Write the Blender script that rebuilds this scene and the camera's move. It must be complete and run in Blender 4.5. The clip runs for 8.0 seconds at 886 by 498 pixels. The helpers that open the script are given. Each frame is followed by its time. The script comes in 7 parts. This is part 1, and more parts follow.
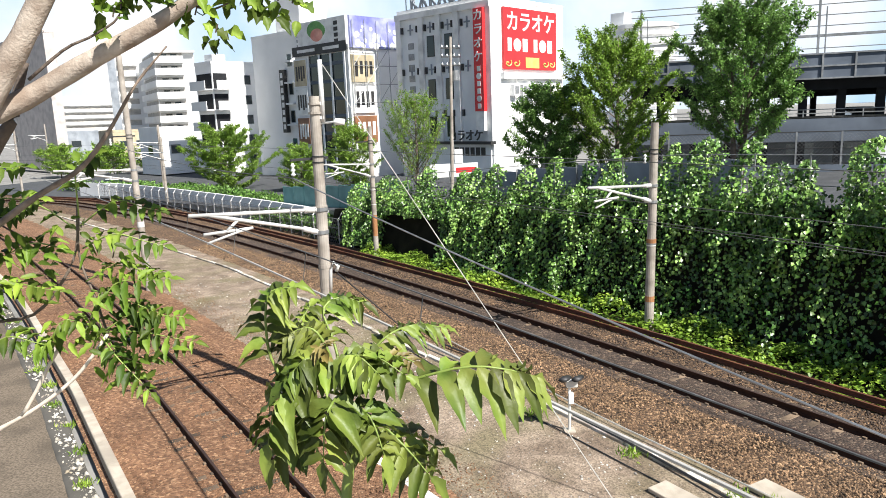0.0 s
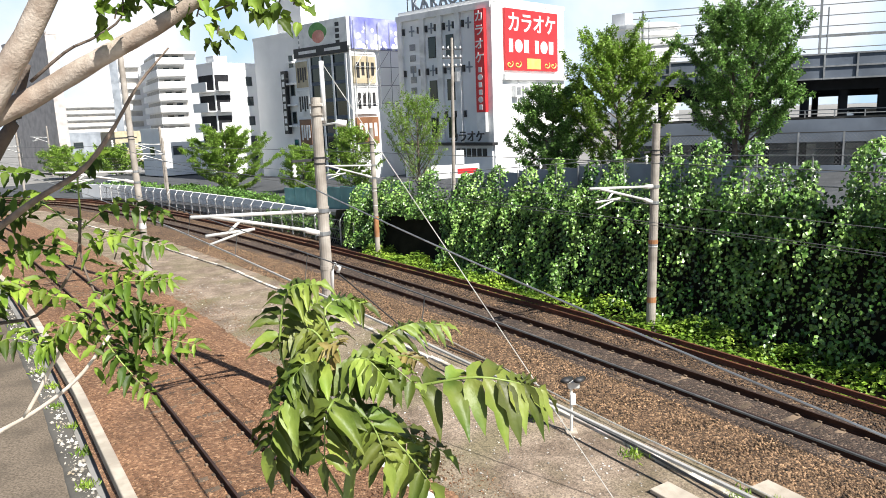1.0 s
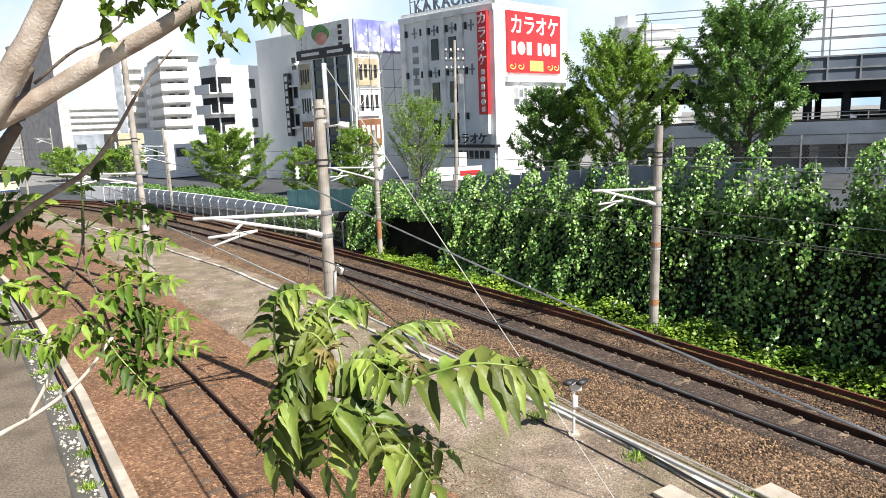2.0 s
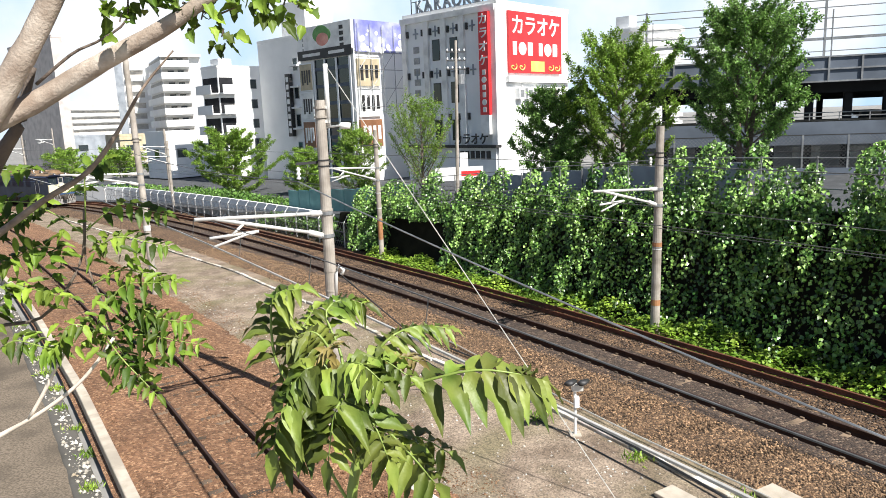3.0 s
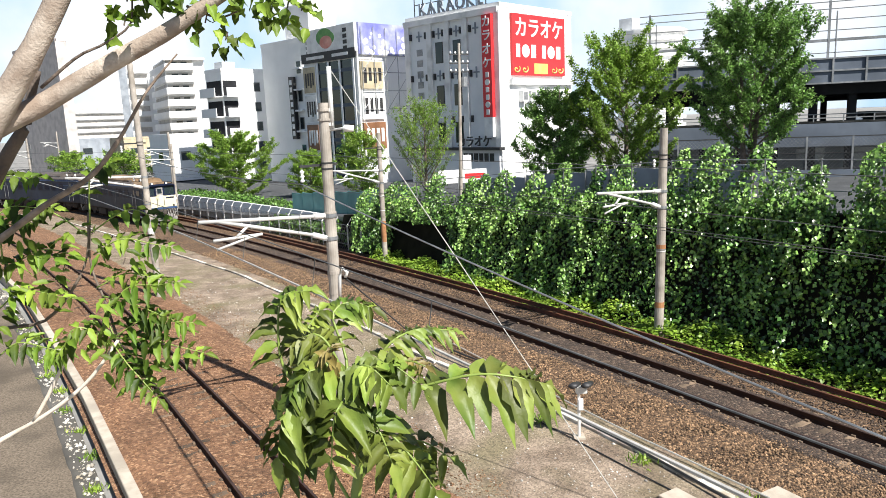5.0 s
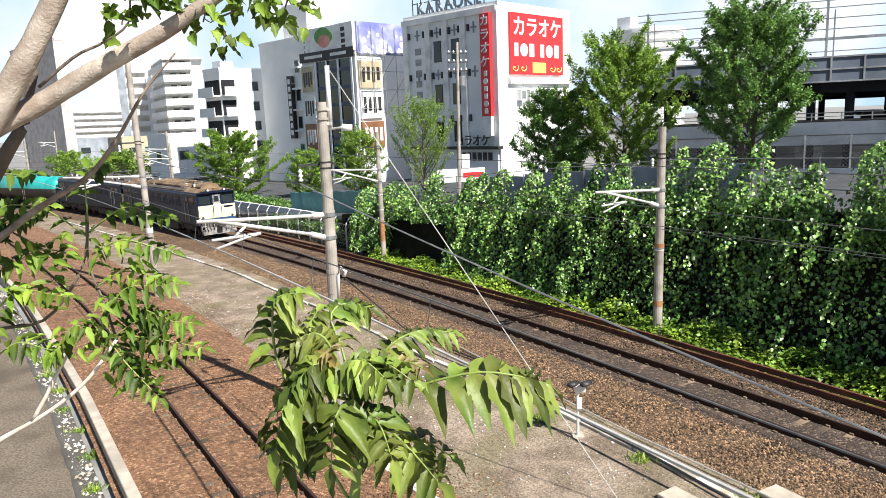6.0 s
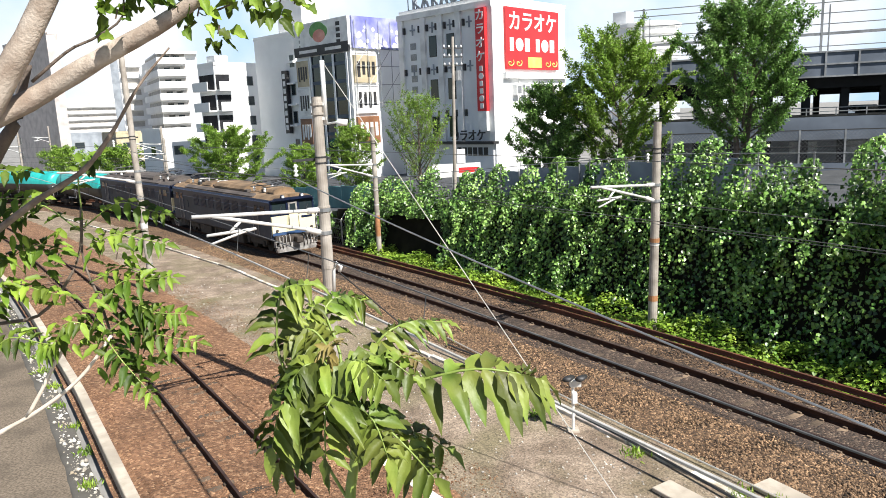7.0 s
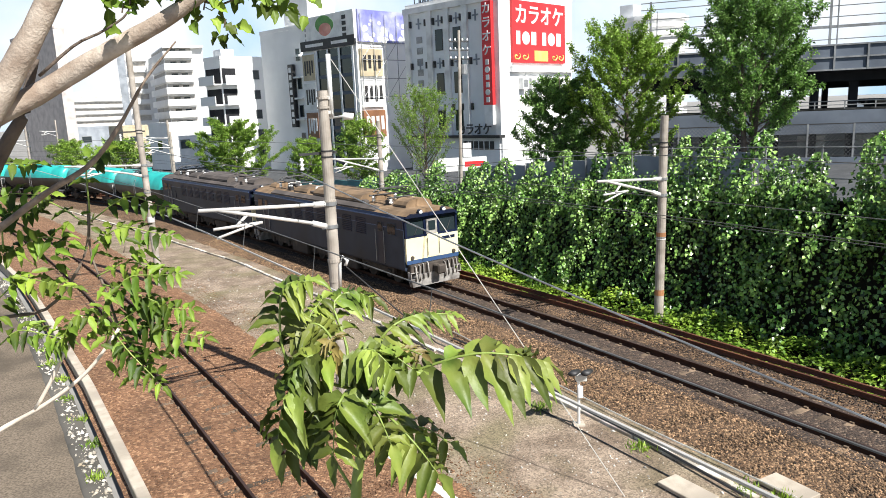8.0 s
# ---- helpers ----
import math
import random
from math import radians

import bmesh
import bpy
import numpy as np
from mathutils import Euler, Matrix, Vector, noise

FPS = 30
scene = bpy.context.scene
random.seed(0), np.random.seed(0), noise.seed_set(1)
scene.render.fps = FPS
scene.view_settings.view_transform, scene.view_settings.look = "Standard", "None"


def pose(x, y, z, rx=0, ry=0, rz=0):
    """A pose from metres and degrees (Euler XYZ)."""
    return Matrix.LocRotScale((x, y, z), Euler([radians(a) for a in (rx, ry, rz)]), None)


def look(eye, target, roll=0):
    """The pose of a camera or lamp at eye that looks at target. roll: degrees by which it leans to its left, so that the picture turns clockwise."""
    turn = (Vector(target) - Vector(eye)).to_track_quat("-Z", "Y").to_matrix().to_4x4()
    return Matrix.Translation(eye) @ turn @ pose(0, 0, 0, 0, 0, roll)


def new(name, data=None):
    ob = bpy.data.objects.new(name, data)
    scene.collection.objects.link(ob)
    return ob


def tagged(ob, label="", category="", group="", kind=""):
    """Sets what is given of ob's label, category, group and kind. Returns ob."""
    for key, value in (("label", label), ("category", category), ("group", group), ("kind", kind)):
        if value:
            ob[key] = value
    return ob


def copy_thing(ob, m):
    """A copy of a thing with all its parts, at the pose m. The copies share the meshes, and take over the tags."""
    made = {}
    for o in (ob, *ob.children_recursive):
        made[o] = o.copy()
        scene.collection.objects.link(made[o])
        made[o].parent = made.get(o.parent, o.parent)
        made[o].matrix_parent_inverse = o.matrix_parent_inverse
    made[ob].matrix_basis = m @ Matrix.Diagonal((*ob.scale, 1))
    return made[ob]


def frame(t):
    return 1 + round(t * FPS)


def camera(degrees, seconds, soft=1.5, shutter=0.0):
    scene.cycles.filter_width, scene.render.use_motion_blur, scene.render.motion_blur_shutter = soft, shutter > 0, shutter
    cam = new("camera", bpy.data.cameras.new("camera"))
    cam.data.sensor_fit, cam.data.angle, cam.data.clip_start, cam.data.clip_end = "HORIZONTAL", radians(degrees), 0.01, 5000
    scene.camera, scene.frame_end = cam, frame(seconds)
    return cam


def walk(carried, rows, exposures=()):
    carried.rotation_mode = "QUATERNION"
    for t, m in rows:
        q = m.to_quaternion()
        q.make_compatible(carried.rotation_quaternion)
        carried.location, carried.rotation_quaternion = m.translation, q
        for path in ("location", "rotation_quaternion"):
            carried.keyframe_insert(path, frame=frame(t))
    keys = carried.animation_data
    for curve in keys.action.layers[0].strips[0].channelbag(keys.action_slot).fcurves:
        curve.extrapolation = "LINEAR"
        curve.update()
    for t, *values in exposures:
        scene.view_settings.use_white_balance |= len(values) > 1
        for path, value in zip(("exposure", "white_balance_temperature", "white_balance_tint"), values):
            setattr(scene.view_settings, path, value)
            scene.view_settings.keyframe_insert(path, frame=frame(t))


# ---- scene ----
# camera: eye on the overbridge, handheld, turning a little only
EYE = (0.0, 0.0, 8.285)
TILT, ROLL, FOCAL = 10.768, -2.165, 1251.2
# seconds, drift right, drift down (in units of FOCAL), lean in degrees
SHAKE = [(0.0, 0.0, 0.0, 0.0),
         (0.5, 0.6, 0.3, -0.04),
         (1.0, 2.8, 2.0, -0.08),
         (1.5, 6.0, 5.0, -0.06),
         (3.0, 9.3, 6.6, -0.09),
         (3.5, 13.2, 13.5, -0.12),
         (4.0, 15.0, 11.4, -0.15),
         (4.5, 15.8, 11.5, -0.19),
         (6.0, 12.9, 9.4, -0.27),
         (6.5, 8.1, 6.9, -0.2),
         (7.0, 5.3, 0.3, -0.26),
         (7.5, 10.1, 0.1, -0.33),
         (8.0, 16.4, -9.8, -0.29)]
cam = camera(64.14, 8.0, soft=0.6)


def aim(right, down, lean):
    az, el = -right / FOCAL, radians(TILT) - down / FOCAL
    return look(EYE, (EYE[0] + math.sin(az) * math.cos(el) * 10, EYE[1] + math.cos(az) * math.cos(el) * 10, EYE[2] - math.sin(el) * 10), ROLL + lean)


walk(cam, [(t, aim(r, d, l)) for t, r, d, l in SHAKE])

# daylight: clear spring sky, sun high behind the camera's right shoulder
SUN_AZ, SUN_EL = 134.0, 46.0
world = bpy.data.worlds.new("sky")
scene.world = world
world.use_nodes = True
wn = world.node_tree.nodes
sky = wn.new("ShaderNodeTexSky")
sky.sky_type, sky.sun_disc = "NISHITA", False
sky.sun_elevation, sky.sun_rotation = radians(SUN_EL), radians(SUN_AZ)
sky.air_density, sky.dust_density = 1.0, 0.6
world.node_tree.links.new(sky.outputs[0], wn["Background"].inputs[0])
wn["Background"].inputs[1].default_value = 0.052
sun_data = bpy.data.lights.new("sun", "SUN")
sun_data.energy, sun_data.angle, sun_data.color = 5.0, radians(0.55), (1.0, 0.965, 0.9)
sun_ob = new("sun", sun_data)
sa, se = radians(SUN_AZ), radians(SUN_EL)
sun_ob.matrix_world = look((60 * math.sin(sa), 60 * math.cos(sa), 80), (60 * math.sin(sa) - math.sin(sa) * math.cos(se), 60 * math.cos(sa) - math.cos(sa) * math.cos(se), 80 - math.sin(se)))
scene.view_settings.exposure = 0.88

# thin bright cloud and haze behind the city
haze = bpy.data.materials.new("cloud_haze")
haze.use_nodes = True
hn, hl = haze.node_tree.nodes, haze.node_tree.links
hn.remove(hn["Principled BSDF"])
em = hn.new("ShaderNodeEmission")
hc, hz, hr = hn.new("ShaderNodeTexCoord"), hn.new("ShaderNodeTexNoise"), hn.new("ShaderNodeValToRGB")
hz.inputs["Scale"].default_value, hz.inputs["Detail"].default_value = 0.0022, 7
hr.color_ramp.elements[0].position, hr.color_ramp.elements[1].position = 0.38, 0.62
hr.color_ramp.elements[0].color, hr.color_ramp.elements[1].color = (0.50, 0.71, 0.95, 1), (0.97, 0.98, 1.0, 1)
hl.new(hc.outputs["Object"], hz.inputs["Vector"])
hl.new(hz.outputs["Fac"], hr.inputs["Fac"])
hl.new(hr.outputs["Color"], em.inputs["Color"])
em.inputs["Strength"].default_value = 0.64
hl.new(em.outputs[0], hn["Material Output"].inputs["Surface"])
bv, bf = [], []
for k in range(25):
    a = radians(-60 + 5 * k)
    for z in (-20, 120, 260, 420):
        rad = 1900 - 0.3 * z
        bv.append((rad * math.sin(a), rad * math.cos(a), z))
for k in range(24):
    for j in range(3):
        bf.append((k * 4 + j, k * 4 + 4 + j, k * 4 + 5 + j, k * 4 + 1 + j))
bme = bpy.data.meshes.new("backdrop")
bme.from_pydata(bv, [], bf)
bme.materials.append(haze)
tagged(new("backdrop", bme), "pale blue sky with thin bright cloud", "sky", kind="structure")

# ---- materials ----
def surf(name, a, b, scale=4.0, rough=0.8, bump=0.3, bscale=60.0, metal=0.0, stain=None, sscale=0.6, island=0.0, spec=0.5, trans=0.0):
    """Two-scale noise material: a..b mix at `scale`, larger stains at `sscale`, fine bump at `bscale`; island: variation per piece."""
    m = bpy.data.materials.new(name)
    m.use_nodes = True
    n, l = m.node_tree.nodes, m.node_tree.links
    bs = n["Principled BSDF"]
    co = n.new("ShaderNodeTexCoord")
    n1 = n.new("ShaderNodeTexNoise")
    n1.inputs["Scale"].default_value, n1.inputs["Detail"].default_value = scale, 6
    l.new(co.outputs["Object"], n1.inputs["Vector"])
    r1 = n.new("ShaderNodeValToRGB")
    r1.color_ramp.elements[0].position, r1.color_ramp.elements[1].position = 0.35, 0.65
    r1.color_ramp.elements[0].color, r1.color_ramp.elements[1].color = (*a, 1), (*b, 1)
    l.new(n1.outputs["Fac"], r1.inputs["Fac"])
    out = r1.outputs["Color"]
    n2 = n.new("ShaderNodeTexNoise")
    n2.inputs["Scale"].default_value, n2.inputs["Detail"].default_value = sscale, 4
    l.new(co.outputs["Object"], n2.inputs["Vector"])
    r2 = n.new("ShaderNodeValToRGB")
    r2.color_ramp.elements[0].position, r2.color_ramp.elements[1].position = 0.45, 0.7
    l.new(n2.outputs["Fac"], r2.inputs["Fac"])
    mx = n.new("ShaderNodeMix")
    mx.data_type = "RGBA"
    st = stain if stain else tuple(0.7 * (x + y) / 2 for x, y in zip(a, b))
    l.new(r2.outputs["Color"], mx.inputs["Factor"])
    l.new(out, mx.inputs["A"])
    mx.inputs["B"].default_value = (*st, 1)
    out = mx.outputs["Result"]
    if island > 0:
        g = n.new("ShaderNodeNewGeometry")
        oi = n.new("ShaderNodeObjectInfo")
        ad = n.new("ShaderNodeMath")
        ad.operation = "ADD"
        l.new(g.outputs["Random Per Island"], ad.inputs[0])
        l.new(oi.outputs["Random"], ad.inputs[1])
        fr = n.new("ShaderNodeMath")
        fr.operation = "FRACT"
        l.new(ad.outputs[0], fr.inputs[0])
        mr = n.new("ShaderNodeMapRange")
        mr.inputs["To Min"].default_value, mr.inputs["To Max"].default_value = 1 - island, 1 + island
        l.new(fr.outputs[0], mr.inputs["Value"])
        hs = n.new("ShaderNodeHueSaturation")
        l.new(mr.outputs["Result"], hs.inputs["Value"])
        l.new(out, hs.inputs["Color"])
        out = hs.outputs["Color"]
    l.new(out, bs.inputs["Base Color"])
    bs.inputs["Roughness"].default_value, bs.inputs["Metallic"].default_value = rough, metal
    bs.inputs["Specular IOR Level"].default_value = spec
    if bump > 0:
        n3 = n.new("ShaderNodeTexNoise")
        n3.inputs["Scale"].default_value, n3.inputs["Detail"].default_value = bscale, 3
        l.new(co.outputs["Object"], n3.inputs["Vector"])
        bp = n.new("ShaderNodeBump")
        bp.inputs["Strength"].default_value, bp.inputs["Distance"].default_value = bump, 0.02
        l.new(n3.outputs["Fac"], bp.inputs["Height"])
        l.new(bp.outputs["Normal"], bs.inputs["Normal"])
    if trans > 0:
        tr = n.new("ShaderNodeBsdfTranslucent")
        l.new(out, tr.inputs["Color"])
        ms = n.new("ShaderNodeMixShader")
        ms.inputs[0].default_value = trans
        l.new(bs.outputs[0], ms.inputs[1])
        l.new(tr.outputs[0], ms.inputs[2])
        l.new(ms.outputs[0], n["Material Output"].inputs["Surface"])
    return m


def stones(name, a, b, c, scale, bump=0.9):
    """Crushed stone: one colour per cell, deep joints."""
    m = bpy.data.materials.new(name)
    m.use_nodes = True
    n, l = m.node_tree.nodes, m.node_tree.links
    bs = n["Principled BSDF"]
    co = n.new("ShaderNodeTexCoord")
    v = n.new("ShaderNodeTexVoronoi")
    v.inputs["Scale"].default_value = scale
    l.new(co.outputs["Object"], v.inputs["Vector"])
    r = n.new("ShaderNodeValToRGB")
    r.color_ramp.elements[0].color, r.color_ramp.elements[1].color = (*a, 1), (*b, 1)
    e = r.color_ramp.elements.new(0.8)
    e.color = (*c, 1)
    sp = n.new("ShaderNodeSeparateColor")
    l.new(v.outputs["Color"], sp.inputs[0])
    l.new(sp.outputs[0], r.inputs["Fac"])
    nz = n.new("ShaderNodeTexNoise")
    nz.inputs["Scale"].default_value, nz.inputs["Detail"].default_value = 0.5, 5
    l.new(co.outputs["Object"], nz.inputs["Vector"])
    mr = n.new("ShaderNodeMapRange")
    mr.inputs["From Min"].default_value, mr.inputs["From Max"].default_value = 0.3, 0.7
    mr.inputs["To Min"].default_value, mr.inputs["To Max"].default_value = 0.75, 1.2
    l.new(nz.outputs["Fac"], mr.inputs["Value"])
    hs = n.new("ShaderNodeHueSaturation")
    l.new(mr.outputs["Result"], hs.inputs["Value"])
    l.new(r.outputs["Color"], hs.inputs["Color"])
    l.new(hs.outputs["Color"], bs.inputs["Base Color"])
    bs.inputs["Roughness"].default_value = 0.9
    bp = n.new("ShaderNodeBump")
    bp.inputs["Strength"].default_value, bp.inputs["Distance"].default_value = bump, 0.04
    bp.invert = True
    l.new(v.outputs["Distance"], bp.inputs["Height"])
    l.new(bp.outputs["Normal"], bs.inputs["Normal"])
    return m


def earth(name):
    """Trodden gritty earth: brown-grey patches, mossy stains, fine pebbles."""
    m = surf(name, (0.16, 0.118, 0.084), (0.32, 0.25, 0.188), 1.1, 0.95, 0.8, 35, stain=(0.17, 0.145, 0.08), sscale=0.45)
    n, l = m.node_tree.nodes, m.node_tree.links
    bs = n["Principled BSDF"]
    src = bs.inputs["Base Color"].links[0].from_socket
    co = n.new("ShaderNodeTexCoord")
    v = n.new("ShaderNodeTexVoronoi")
    v.inputs["Scale"].default_value = 26
    l.new(co.outputs["Object"], v.inputs["Vector"])
    sp = n.new("ShaderNodeSeparateColor")
    l.new(v.outputs["Color"], sp.inputs[0])
    mr = n.new("ShaderNodeMapRange")
    mr.inputs["To Min"].default_value, mr.inputs["To Max"].default_value = 0.55, 1.4
    l.new(sp.outputs[1], mr.inputs["Value"])
    hs = n.new("ShaderNodeHueSaturation")
    l.new(mr.outputs["Result"], hs.inputs["Value"])
    l.new(src, hs.inputs["Color"])
    l.new(hs.outputs["Color"], bs.inputs["Base Color"])
    return m


def glass(name, tint=(0.02, 0.03, 0.035), rough=0.06):
    m = bpy.data.materials.new(name)
    m.use_nodes = True
    bs = m.node_tree.nodes["Principled BSDF"]
    bs.inputs["Base Color"].default_value = (*tint, 1)
    bs.inputs["Roughness"].default_value = rough
    bs.inputs["Specular IOR Level"].default_value = 0.8
    return m


M = {}
M["ballast"] = stones("ballast", (0.04, 0.024, 0.014), (0.36, 0.23, 0.13), (0.155, 0.09, 0.048), 15, 1.0)
M["ballast_red"] = stones("red_ballast", (0.11, 0.054, 0.027), (0.42, 0.255, 0.145), (0.25, 0.132, 0.07), 15, 1.0)
M["ballast_dark"] = stones("soiled_ballast", (0.03, 0.022, 0.018), (0.2, 0.145, 0.105), (0.085, 0.056, 0.04), 16, 1.0)
M["earth"] = earth("gritty_earth")
M["pale_concrete"] = surf("pale_new_concrete", (0.6, 0.58, 0.53), (0.72, 0.7, 0.66), 2, 0.9, 0.3, 40, island=0.1)
M["stone_brown"] = surf("loose_ballast_stone", (0.07, 0.042, 0.024), (0.33, 0.21, 0.12), 7, 0.9, 0.2, 60, island=0.9)
M["stone_pale"] = surf("pale_pebble", (0.34, 0.31, 0.27), (0.6, 0.57, 0.52), 7, 0.9, 0.2, 60, island=0.5)
# balcony shade as a greyer colour for flat wall panels
M["far_recess"] = surf("shaded_balcony_recess", (0.5, 0.47, 0.43), (0.58, 0.55, 0.51), 1, 0.8, 0.1)
M["ground"] = surf("far_ground", (0.2, 0.195, 0.185), (0.29, 0.28, 0.265), 0.4, 0.95, 0.3, 8)
M["asphalt"] = surf("worn_asphalt", (0.115, 0.092, 0.068), (0.24, 0.195, 0.15), 16.0, 0.95, 0.9, 60, stain=(0.1, 0.083, 0.064), sscale=0.6, spec=0.15)
M["rail"] = surf("rusty_rail", (0.05, 0.022, 0.013), (0.085, 0.038, 0.021), 3, 0.85, 0.2, 50, 0.0, spec=0.2)
M["rail_head"] = surf("worn_rail_head", (0.035, 0.02, 0.017), (0.06, 0.038, 0.034), 2, 0.75, 0.1, 80, 0.15, spec=0.3)
M["trough"] = surf("soiled_trough_concrete", (0.36, 0.32, 0.26), (0.7, 0.68, 0.63), 2.5, 0.9, 0.4, 40, island=0.35, stain=(0.3, 0.25, 0.18), sscale=1.5)
M["rust"] = surf("rusted_steel", (0.10, 0.035, 0.018), (0.17, 0.062, 0.03), 2.5, 0.85, 0.3, 40, 0.1, stain=(0.07, 0.028, 0.018))
M["sleeper"] = surf("weathered_sleeper", (0.06, 0.043, 0.03), (0.17, 0.12, 0.08), 3, 0.9, 0.5, 40, island=0.6, stain=(0.045, 0.033, 0.026))
M["concrete"] = surf("weathered_concrete", (0.38, 0.33, 0.265), (0.55, 0.48, 0.395), 2.5, 0.9, 0.4, 40, island=0.08)
M["concrete_dark"] = surf("dark_concrete", (0.07, 0.065, 0.055), (0.13, 0.12, 0.105), 1.2, 0.9, 0.4, 30)
# black wall colour carries the deep shade between the ivy leaves
M["wall_black"] = surf("ivy_gap_shade", (0.010, 0.010, 0.007), (0.022, 0.021, 0.014), 1.2, 0.95, 0.5, 30, spec=0.1)
M["pole"] = surf("old_concrete_pole", (0.30, 0.27, 0.235), (0.43, 0.39, 0.345), 2.2, 0.85, 0.4, 50, stain=(0.21, 0.18, 0.15), sscale=1.2)
M["pole_rust"] = surf("rust_band", (0.3, 0.14, 0.06), (0.42, 0.2, 0.09), 5, 0.8, 0.2)
M["white_steel"] = surf("galvanised_white_steel", (0.66, 0.66, 0.64), (0.8, 0.8, 0.78), 5, 0.45, 0.1, 50, 0.2, stain=(0.55, 0.54, 0.52))
M["steel"] = surf("grey_steel", (0.24, 0.25, 0.26), (0.36, 0.37, 0.38), 5, 0.5, 0.1, 50, 0.5)
M["dark_steel"] = surf("dark_steel", (0.03, 0.03, 0.032), (0.06, 0.06, 0.062), 5, 0.55, 0.1, 50, 0.3)
M["porcelain"] = surf("white_porcelain", (0.75, 0.75, 0.74), (0.82, 0.82, 0.8), 8, 0.2, 0)
M["wire"] = surf("weathered_wire", (0.10, 0.10, 0.10), (0.18, 0.18, 0.175), 9, 0.5, 0, metal=0.3)
M["wire_light"] = surf("bright_wire", (0.5, 0.49, 0.45), (0.62, 0.6, 0.56), 9, 0.5, 0, metal=0.2)
M["white_wall"] = surf("white_render", (0.83, 0.83, 0.825), (0.88, 0.88, 0.875), 0.5, 0.85, 0.15, 12, stain=(0.78, 0.78, 0.775), sscale=0.15)
M["grey_wall"] = surf("grey_render", (0.8, 0.815, 0.83), (0.85, 0.86, 0.87), 0.6, 0.85, 0.15, 12, stain=(0.74, 0.755, 0.765), sscale=0.2)
M["trim_wall"] = surf("pale_pilaster", (0.8, 0.8, 0.79), (0.86, 0.86, 0.85), 0.6, 0.85, 0.1, 12)
M["brown_wall"] = surf("pale_brown_tile_wall", (0.5, 0.45, 0.43), (0.57, 0.52, 0.5), 0.8, 0.7, 0.1, 10)
M["bluegrey_wall"] = surf("bluegrey_wall", (0.26, 0.29, 0.33), (0.33, 0.36, 0.4), 0.5, 0.8, 0.1, 10)
# near-black that stands in for shade: under the deck, doorway, balconies
M["shade_wall"] = surf("painted_shade", (0.018, 0.019, 0.022), (0.032, 0.033, 0.037), 1, 0.9, 0.1, spec=0.2)
M["street_asphalt"] = surf("dark_street_asphalt", (0.045, 0.049, 0.055), (0.08, 0.084, 0.09), 3.0, 0.9, 0.4, 40)
M["red"] = surf("red_sign", (0.62, 0.025, 0.03), (0.7, 0.035, 0.04), 0.4, 0.45, 0, stain=(0.58, 0.03, 0.035))
M["sign_white"] = surf("sign_white", (0.8, 0.8, 0.79), (0.85, 0.85, 0.84), 1, 0.5, 0)
M["yellow"] = surf("sign_yellow", (0.75, 0.55, 0.12), (0.8, 0.6, 0.2), 1, 0.5, 0)
M["sign_blue"] = surf("sign_blue", (0.14, 0.15, 0.45), (0.42, 0.44, 0.75), 0.5, 0.5, 0)
M["sign_dark"] = surf("sign_dark", (0.02, 0.02, 0.022), (0.035, 0.033, 0.033), 1, 0.5, 0)
M["sign_tan"] = surf("sign_tan", (0.45, 0.38, 0.25), (0.55, 0.47, 0.33), 1, 0.5, 0)
M["sign_brown"] = surf("sign_brown", (0.2, 0.09, 0.045), (0.27, 0.125, 0.06), 1, 0.5, 0)
M["sign_green"] = surf("sign_green", (0.08, 0.25, 0.06), (0.16, 0.38, 0.1), 1.5, 0.5, 0)
M["sign_pink"] = surf("sign_pink", (0.6, 0.2, 0.16), (0.75, 0.38, 0.3), 0.9, 0.5, 0)
M["teal_fence"] = surf("teal_panel", (0.10, 0.3, 0.3), (0.15, 0.38, 0.38), 1, 0.5, 0.05)
M["glass"] = glass("window_glass")
M["bark"] = surf("pale_bark", (0.3, 0.235, 0.185), (0.6, 0.52, 0.44), 14, 0.9, 0.25, 90, stain=(0.26, 0.195, 0.15), sscale=4)
M["bark_mid"] = surf("brown_twig_bark", (0.15, 0.11, 0.085), (0.36, 0.28, 0.22), 14, 0.9, 0.3, 60)
M["bark_pale"] = surf("smooth_pale_bark", (0.6, 0.52, 0.43), (0.76, 0.68, 0.58), 9, 0.8, 0.2, 60)
M["bark_dark"] = surf("dark_bark", (0.10, 0.075, 0.06), (0.18, 0.14, 0.11), 8, 0.9, 0.7, 30)
M["leaf_ivy"] = surf("ivy_leaf", (0.075, 0.18, 0.028), (0.3, 0.48, 0.12), 1.5, 0.32, 0.1, 30, island=0.85, trans=0.13, stain=(0.038, 0.11, 0.018), spec=0.6)
M["leaf_weed"] = surf("weed_leaf", (0.2, 0.33, 0.03), (0.36, 0.5, 0.07), 1.5, 0.5, 0.1, 30, island=0.5, trans=0.3, stain=(0.12, 0.23, 0.025))
M["leaf_tree"] = surf("street_tree_leaf", (0.125, 0.26, 0.05), (0.26, 0.42, 0.11), 0.6, 0.38, 0.05, 30, island=0.65, trans=0.38, stain=(0.08, 0.17, 0.034))
M["leaf_tree_b"] = surf("yellow_green_leaf", (0.2, 0.345, 0.042), (0.35, 0.49, 0.09), 0.6, 0.45, 0.05, 30, island=0.55, trans=0.42, stain=(0.13, 0.24, 0.028))
M["leaf_young"] = surf("reddish_young_leaf", (0.17, 0.16, 0.035), (0.3, 0.27, 0.08), 7, 0.5, 0.1, 40, island=0.4, trans=0.3, stain=(0.26, 0.17, 0.06))
